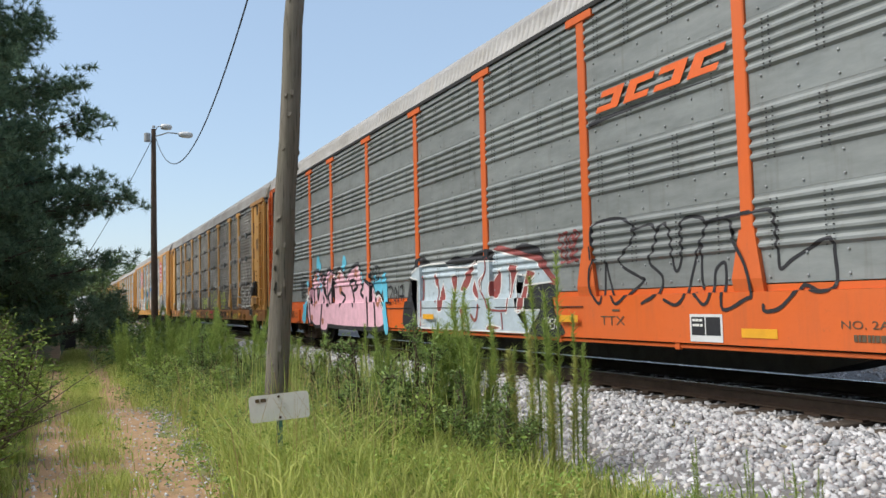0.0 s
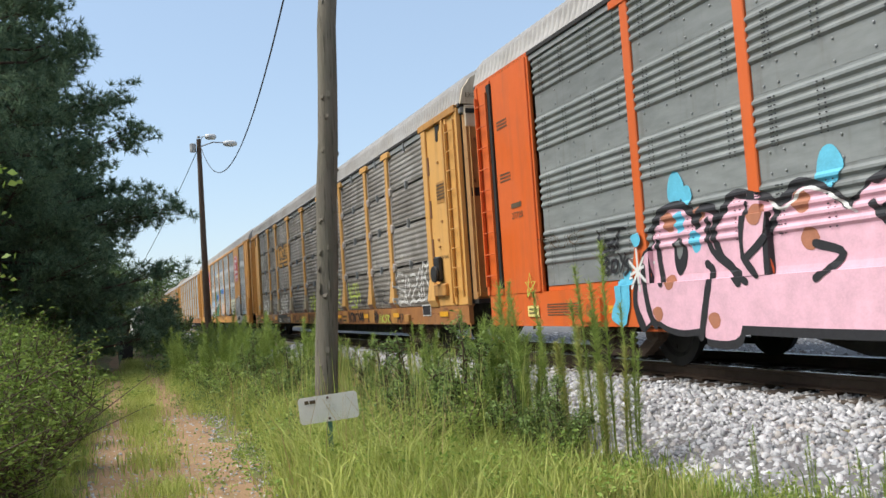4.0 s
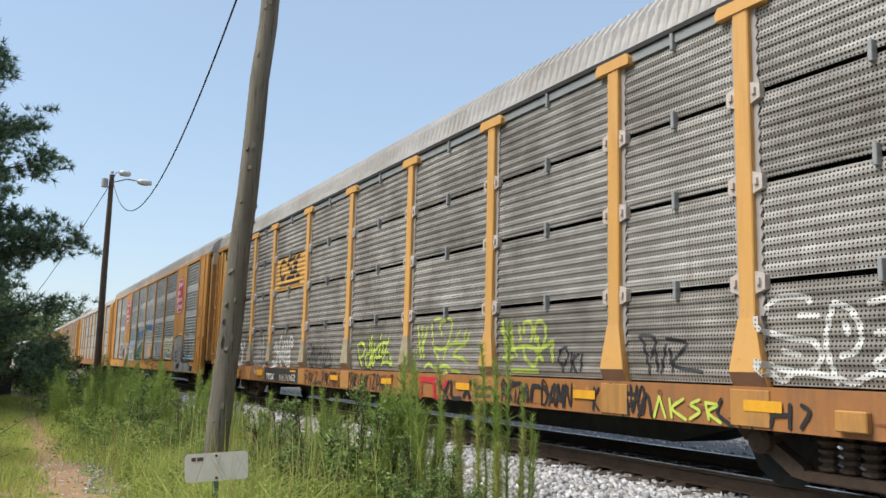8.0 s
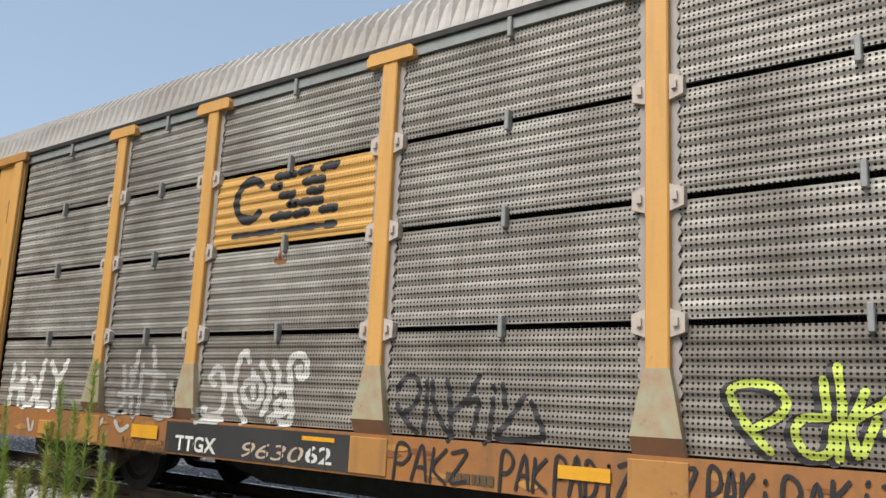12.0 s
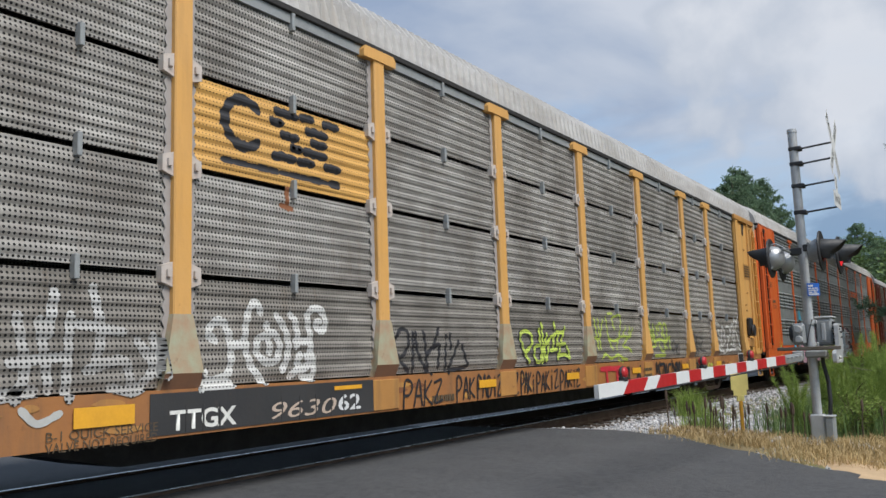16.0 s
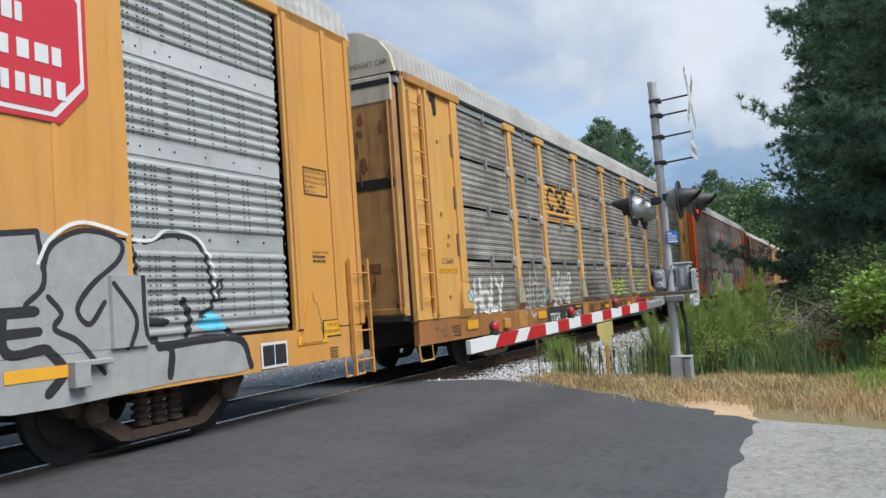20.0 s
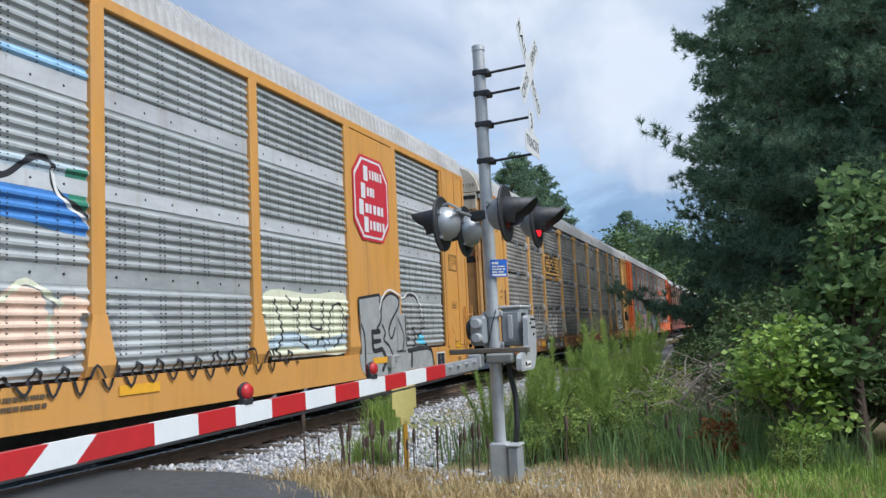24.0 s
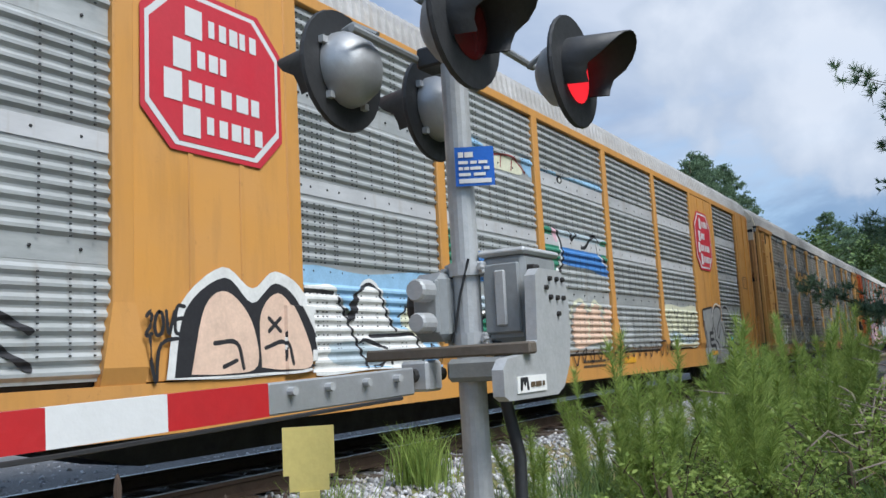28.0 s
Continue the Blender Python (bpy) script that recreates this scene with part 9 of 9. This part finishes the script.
def plants_left():
    rng = np.random.default_rng(11)
    blades("verge_grass", patch(rng, 17000, [(-14, -6.2, -5.9, -3.9, 5), (-22, -14, -6.2, -3.6, 3), (-7.4, -5.0, -6.1, -4.4, 1.8)], .22), .50, .0065, M["grass"], "long green verge grass between path and ballast", 1, .5)
    blades("pale_verge_grass", patch(rng, 8000, [(-12, -5.6, -6.0, -4.0, 5), (-18, -12, -6.2, -3.6, 2), (-7.0, -4.4, -6.3, -4.0, 2.4)], .16), .36, .006, M["yellow_weed"], "pale yellow-green grass among the weeds", 41, .6)
    blades("arching_grass", patch(rng, 1500, [(-8.2, -5.8, -6.2, -5.4, 3), (-11, -6.5, -6.0, -4.5, 2)], .10), .75, .008, M["grass"], "long arching light green blades by the sign", 42, .9)
    low_weeds("leafy_verge_weeds", patch(rng, 460, [(-13, -6.4, -5.7, -3.8, 5), (-20, -13, -6.3, -3.8, 3)], .5), .55, .05, 46, "bush", "small leafy green weeds in the verge", 44)
    low_weeds("bright_verge_weeds", patch(rng, 420, [(-12, -5.4, -5.9, -3.9, 5), (-9, -6, -6.2, -5.2, 2), (-20, -12, -6.3, -3.8, 2)], .5), .45, .042, 46, "bright_leaf", "small bright yellow-green weeds in the verge", 45)
    low_weeds("path_weeds", patch(rng, 160, [(-24, -7, -8.2, -7.9, 2), (-24, -7, -7.45, -7.1, 1.5), (-5.4, -3.4, -3.9, -3.2, .5)], .3), .25, .04, 36, "weed", "low weeds along the path", 46)
    low_weeds("far_path_weeds", patch(rng, 380, [(-60, -24, -6.2, -3.6, 3), (-70, -30, -10.5, -8.4, 2)], .8), 1.0, .13, 50, "bush", "weeds along the far path", 47)
    blades("weed_stalk", patch(rng, 900, [(-12, -6.4, -5.6, -3.8, 1)], .3), 1.05, .005, M["grass"], "tall thin upright green stalks", 48, .12)
    blades("seedhead_grass", patch(rng, 500, [(-13, -6.4, -5.9, -3.9, 1)], .3), .95, .004, M["straw"], "pale dry grass stalks among the green", 2, .3)
    blades("path_grass", patch(rng, 17000, [(-34, -6.4, -7.48, -7.08, 5), (-24, -7, -8.3, -8.0, 1.5), (-34, -13, -6.6, -6.3, 1.2), (-6.4, -5.0, -7.3, -6.9, .4), (-5.6, -3.2, -4.6, -3.5, .9)], .13), .20, .006, M["grass"], "short grass tufts along the path", 3, .6)
    blades("short_grass", patch(rng, 9000, [(-7.2, -4.6, -5.4, -3.6, 2), (-5.2, -3.0, -4.4, -3.3, .5), (-30, -7, -9.5, -7.9, 2), (-40, -20, -6.2, -3.5, 2)], .22), .17, .007, M["bright_leaf"], "short bright grass at the ballast edge", 4)
    blades("dead_grass", patch(rng, 6500, [(-6.8, -3.0, -5.8, -3.6, 4), (-12, -6, -6.2, -5.4, 1.5)], .12), .11, .005, M["straw"], "dry straw litter between the weeds", 43, 1.0)
    # feathery tall weeds
    w1 = feather_weed("tall slender feathery yellow-green weed at the ballast edge", on(-6.2, -3.62), 1.95, 5, slim=True)
    w2 = feather_weed("tall feathery weed with dense foliage", on(-7.35, -4.12), 1.75, 6)
    w3 = feather_weed("slender yellowing feathery weed", on(-6.35, -3.78), 1.6, 7, "yellow_weed", slim=True)
    repeat(w1, [(-6.42, -3.66, 60, .9), (-7.0, -3.8, 120, .8), (-9.4, -3.7, 200, .72), (-10.6, -3.9, 20, .65), (-7.75, -3.9, 290, .86), (-6.05, -3.55, 170, .72), (-4.25, -3.35, 40, .24), (-4.0, -3.2, 100, .2), (-4.6, -3.5, 10, .27), (-3.75, -3.3, 200, .22)])
    repeat(w2, [(-7.1, -3.95, 40, .92), (-7.5, -3.8, 100, .9), (-8.8, -4.3, 160, .78), (-9.6, -4.1, 250, .72), (-10.9, -4.4, 10, .7), (-12.0, -4.6, 75, .75), (-13.0, -4.3, 145, .8), (-14.2, -4.7, 215, .85),
                 (-15.2, -4.4, 300, .9), (-16.0, -5.0, 20, .85), (-17.0, -4.6, 95, .9), (-17.8, -5.2, 170, .85), (-18.8, -4.7, 240, .95), (-20, -5.1, 310, .9), (-21.5, -4.6, 35, .9), (-23, -5.0, 140, .95), (-25, -4.7, 260, 1.0), (-27, -5.1, 320, 1.0), (-16.6, -5.4, 320, .8), (-19.4, -5.5, 200, .85), (-22.2, -5.5, 70, .85),
                 (-17.2, -6.0, 40, .72), (-18.6, -6.3, 130, .75), (-16.0, -5.7, 220, .66), (-19.8, -6.4, 10, .75), (-21.4, -6.3, 80, .8)])
    repeat(w3, [(-6.1, -3.7, 80, .85), (-8.6, -3.5, 80, .6), (-9.9, -3.3, 180, .6), (-7.45, -4.9, 10, .45), (-8.3, -5.1, 120, .5), (-9.2, -5.5, 250, .45), (-6.5, -4.6, 60, .4)])
    # leafy shrubs between the weeds
    s1 = shrub("leafy_weed_bush", "dense dark green bushy weed with small leaves", on(-7.75, -4.3), 1.4, .50, .045, 5200, M["bush"], 21, group="leafy weeds by the line", stems=13, upright=.9)
    s2 = shrub("leafy_weed_bush", "pale green bushy weed", on(-6.9, -4.75), .85, .44, .045, 2400, M["weed"], 22, group="leafy weeds by the line", stems=11, upright=.8)
    repeat(s1, [(-8.15, -4.75, 70, .9), (-6.1, -4.2, 150, .64), (-6.6, -4.3, 30, .7), (-7.3, -4.45, 200, .86), (-9.9, -4.6, 230, .85), (-12.6, -5.2, 20, .75), (-11.0, -4.2, 100, .8), (-13.6, -4.4, 10, .9), (-15.4, -5.4, 200, .85), (-9.0, -4.4, 290, .8)])
    repeat(s2, [(-7.9, -4.9, 60, .8), (-8.9, -4.9, 120, .9), (-10.4, -5.2, 200, .85), (-11.6, -4.9, 290, 1.0), (-13.2, -5.5, 20, .9), (-7.0, -5.2, 250, .75), (-7.6, -4.6, 170, .9), (-12.2, -5.7, 60, .9), (-14.4, -5.9, 110, 1.0), (-15.6, -6.0, 20, 1.0), (-17.5, -6.1, 70, 1.1), (-8.4, -5.3, 200, .7), (-9.6, -5.7, 40, .6)])
    # big bushes on the far side of the path
    b1 = shrub("path_bush", "large leafy mid-green bush beside the path", on(-8.9, -9.5), 1.5, 1.75, .06, 26000, M["light_bush"], 31, "bush", 40, .36, .3, "bushes beside the path", sprays=22)
    repeat(b1, [(-11.0, -9.6, 80, 1.0), (-13.6, -9.6, 190, .95), (-7.2, -9.9, 140, .9), (-16.6, -9.9, 260, .95), (-10.0, -11.4, 300, 1.08), (-20, -10.1, 30, 1.0), (-24, -10.4, 100, 1.0), (-7.9, -8.8, 60, .55), (-7.0, -8.95, 150, .75), (-6.2, -9.1, 280, .72), (-5.2, -9.5, 30, .8), (-9.7, -8.6, 10, .48), (-11.6, -8.7, 200, .5), (-13.6, -8.8, 300, .5), (-6.4, -9.2, 120, .55)])
    broadleaf("young broad-leaved tree with bright yellow-green leaves", on(-14.2, -10.9), 4.6, 1.75, 41, .16, 2600, "bright_leaf", .35, "young trees by the path")
    p1 = pine("tall dense dark green pine beside the path", on(-29.0, -11.3), 15.5, 4.5, 51, reach=((4.9, 1.50, 4.9), (2.9, 1.58, 4.8), (4.5, 1.62, 4.5)))
    p2 = pine("tall pine with drooping lower limbs", on(-40, -13.0), 19.0, 5.0, 52, .05)
    p3 = pine("distant dark green pine", on(-50, -13.0), 18.0, 4.6, 53, .05, 4.5, 9, needle_width=.04)
    repeat(p1, [(-26, -15.0, 150, 1.05), (-33.5, -13.5, 210, 1.0)])
    repeat(p3, [(-38, -18, 200, 1.1), (-26, -19, 80, 1.0)])
    # leaf colour carries the shade below the pine
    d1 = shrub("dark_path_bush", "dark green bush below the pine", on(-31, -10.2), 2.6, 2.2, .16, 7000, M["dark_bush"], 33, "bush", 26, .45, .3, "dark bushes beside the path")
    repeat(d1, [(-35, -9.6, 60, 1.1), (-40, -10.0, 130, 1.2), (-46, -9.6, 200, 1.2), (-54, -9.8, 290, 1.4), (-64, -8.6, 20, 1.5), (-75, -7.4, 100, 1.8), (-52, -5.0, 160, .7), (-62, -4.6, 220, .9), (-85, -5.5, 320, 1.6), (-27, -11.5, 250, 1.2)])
    f1 = broadleaf("dark round tree at the far end of the line", on(-150, -16), 12, 6.5, 61)
    repeat(f1, [(-175, -9, 60, 1.0), (-190, -13, 120, 1.2), (-215, -6, 200, 1.1), (-120, -22, 300, 1.0), (-100, -20, 20, .9), (-260, 2, 90, 1.4), (-290, 12, 30, 1.3)])
    return p1, p2, p3, f1, s1, s2, w1, w2, b1


def plants_right(p1, p2, p3, f1, s1, s2, w1, w2, b1):
    rng = np.random.default_rng(17)
    blades("dry_verge_grass", patch(rng, 12000, [(12.6, 14.0, -3.6, -2.9, .7), (12.2, 13.5, -4.9, -3.4, 2), (11.3, 12.8, -6.3, -4.8, 3), (12.6, 15.5, -6.6, -5.2, 2.0), (11.0, 14, -7.3, -6.2, 2.0), (10.6, 14, -8.2, -7.0, 2.6)], .13), .15, .005, M["straw"], "dry straw-coloured verge grass along the road", 5, .9)
    blades("lawn_grass", patch(rng, 15000, [(11.2, 16, -10.2, -8.0, 4), (9.6, 13, -14, -8.5, 4), (12.6, 15.5, -8.0, -7.2, .7)], .2), .22, .006, M["bright_leaf"], "bright green rough grass", 6, .6)
    blades("tall_grass", patch(rng, 9000, [(15, 21, -6.2, -3.9, 4), (14.5, 19, -8.2, -5.8, 3), (20, 32, -5.5, -3.6, 2)], .25), .62, .006, M["sapling"], "tall green grass behind the signal", 7, .45)
    blades("pale_bent_grass", patch(rng, 320, [(15.5, 20, -8.0, -6.4, 2), (12.5, 15, -10.5, -8.5, 1.4)], .3), 1.15, .005, M["straw"], "long pale bent grass stalks", 8, .8)
    repeat(w2, [(15.6, -5.0, 10, .85), (16.2, -4.6, 80, .9), (16.9, -5.2, 150, .95), (17.5, -4.7, 220, .9), (18.2, -5.3, 290, 1.0), (16.4, -5.5, 30, .85), (17.2, -5.8, 100, .9), (18.8, -4.8, 170, .95), (19.8, -5.2, 240, 1.0), (15.3, -4.4, 310, .7), (21, -5.0, 20, 1.0), (22.5, -5.4, 90, 1.05), (24, -5.0, 160, 1.1),
                 (15.9, -5.6, 200, .8), (16.7, -4.2, 260, .75), (26, -5.2, 10, 1.1), (28, -5.0, 130, 1.1)])
    repeat(s2, [(15.5, -5.2, 0, 1.0), (16.3, -5.0, 70, 1.15), (17.1, -5.5, 140, 1.2), (15.9, -5.8, 210, 1.0), (16.8, -6.2, 280, 1.15), (18.0, -5.2, 20, 1.25), (15.2, -4.9, 100, .7), (19.0, -5.9, 170, 1.3), (16.0, -5.9, 0, .75), (15.2, -6.3, 90, .55), (17.6, -6.2, 180, .9), (14.4, -7.7, 60, .7), (20.5, -6.2, 200, 1.1), (13.9, -3.55, 20, .38)])
    # undergrowth below the pines, the shade there put into its leaf colour
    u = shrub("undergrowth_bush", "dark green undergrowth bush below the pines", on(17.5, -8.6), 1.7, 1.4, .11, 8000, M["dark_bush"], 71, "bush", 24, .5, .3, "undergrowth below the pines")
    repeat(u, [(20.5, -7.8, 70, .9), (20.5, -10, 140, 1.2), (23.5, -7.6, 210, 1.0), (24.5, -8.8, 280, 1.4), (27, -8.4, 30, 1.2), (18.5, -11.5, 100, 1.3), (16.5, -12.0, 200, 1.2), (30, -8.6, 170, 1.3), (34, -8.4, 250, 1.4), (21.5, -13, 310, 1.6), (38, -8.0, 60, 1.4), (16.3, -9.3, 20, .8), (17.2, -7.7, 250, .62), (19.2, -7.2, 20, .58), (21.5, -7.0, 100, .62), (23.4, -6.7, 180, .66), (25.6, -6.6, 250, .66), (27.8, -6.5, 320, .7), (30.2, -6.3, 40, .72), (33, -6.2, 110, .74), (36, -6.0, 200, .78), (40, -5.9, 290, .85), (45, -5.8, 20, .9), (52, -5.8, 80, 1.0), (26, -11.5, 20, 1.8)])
    broadleaf("slender young tree with light green lobed leaves", on(15.4, -8.45), 3.3, .78, 81, .12, 3600, "sapling", .15, "young trees by the signal")
    broadleaf("small bright green sapling", on(14.9, -7.75), 1.6, .65, 82, .09, 1600, "bright_leaf", .12, "young trees by the signal")
    c = copy_thing(b1, pose(13.6, -10.0, ground_z(13.6, -10), 0, 0, 40)); c.scale = (.62, .62, .62)
    shrub("bright_bush", "bright yellow-green leafy bush by the grass", on(13.3, -9.6), 1.05, .95, .085, 3600, M["bright_leaf"], 91, "bush", 18, .5, .4)
    shrub("dead_bush", "small dead bush with red-brown leaves", on(15.0, -7.05), .62, .26, .07, 520, M["red_leaf"], 92, "bush", 8, .5, .9)
    # dead twigs heap and dark stalks
    k = Kit()
    r = random.Random(9)
    twigs = thing("dead_branches", "heap of bare grey dead branches in the grass", "dead branches", pose(0, 0, 0))
    for i in range(150):
        x, y = r.uniform(16.6, 20.5), r.uniform(-7.4, -5.9)
        z = ground_z(x, y) + r.uniform(.05, .6)
        a, l = r.uniform(0, 6.28), r.uniform(.5, 1.5)
        e = (x + math.cos(a) * l, y + math.sin(a) * l, z + r.uniform(-.1, .7))
        m = ((x + e[0]) / 2 + r.uniform(-.1, .1), (y + e[1]) / 2 + r.uniform(-.1, .1), (z + e[2]) / 2 + r.uniform(.0, .25))
        part("branch", Kit().tube([(x, y, z), m, e], [.014, .009, .003], 5, False), M["twig"], twigs)
    blades("crossing_tuft", patch(rng, 900, [(17.4, 17.8, -2.1, -1.8, 1), (14.6, 15.2, -3.2, -2.8, .6)], .09), .6, .006, M["weed"], "green weed tuft beside the rails", 51, .5)
    stalk = thing("dead_stalk", "short dark dead weed stalk by the road", "dead stalk", on(13.6, -3.7), "dead stalks by the road")
    part("stem", Kit().tube([(0, 0, -.05), (.01, .01, .25), (.03, -.01, .5)], [.010, .009, .005], 6), M["bark"], stalk, "dark bare stem")
    part("seed_head", Kit().lathe([(.006, .38), (.020, .42), (.022, .5), (.012, .56), (.0, .58)], 2, (.025, -.005, 0), 7), M["bark"], stalk, "dark dry seed head")
    repeat(stalk, [(r.uniform(13.0, 14.6) + .0, r.uniform(-4.75, -2.9), r.uniform(0, 360), r.uniform(.55, 1.05)) for _ in range(26)] + [(r.uniform(14.3, 16.6), r.uniform(-6.9, -5.3), r.uniform(0, 360), r.uniform(.7, 1.1)) for _ in range(12)])
    # pines and far trees
    repeat(p1, [(36.0, -10.1, 215, 1.1), (30.5, -12.6, 200, .95), (34, -16.0, 190, 1.15), (29.0, -17.0, 170, 1.0)])
    repeat(p3, [(45, -9.7, 250, 1.0), (56, -11.0, 100, 1.05), (66, -10.5, 300, 1.1), (29, -20.0, 60, 1.0), (22, -20, 40, .95)])
    repeat(p2, [(41.5, -14.5, 20, .95)])
    repeat(f1, [(140, 18, 160, 1.2), (152, 13, 240, 1.4), (172, 9, 300, 1.6), (200, 10, 40, 1.8), (230, 8, 120, 2.0), (260, 10, 200, 2.2), (105, -14, 20, 1.1), (128, -12, 100, 1.2), (160, -10, 180, 1.2), (84, -12, 300, 1.0), (200, -10, 60, 1.3)])
    repeat(p3, [(105, 18, 220, 1.24), (112, 19, 300, 1.36), (120, 18, 20, 1.34)])
    repeat(p3, [(128, 19, 40, 1.2), (160, 11, 100, 1.2), (190, 11, 190, 1.25)])


plants_right(*plants_left())


# ---------------------------------------------------------------- motion
def train_at(t):
    """How far the train has come at t seconds."""
    return float(np.interp(t, [r[0] for r in TRAIN], [r[1] for r in TRAIN]))


def motions():
    for car, center, lift in CARS:
        walk(car, [(t, pose(center + s, 0, lift)) for t, s in TRAIN])
    times = [round(28 * i / 190, 3) for i in range(191)]
    for wheel, sx in WHEELS:
        walk(wheel, [(t, pose(sx, 0, .425, 0, math.degrees(train_at(t) / .43), 0)) for t in times])


motions()
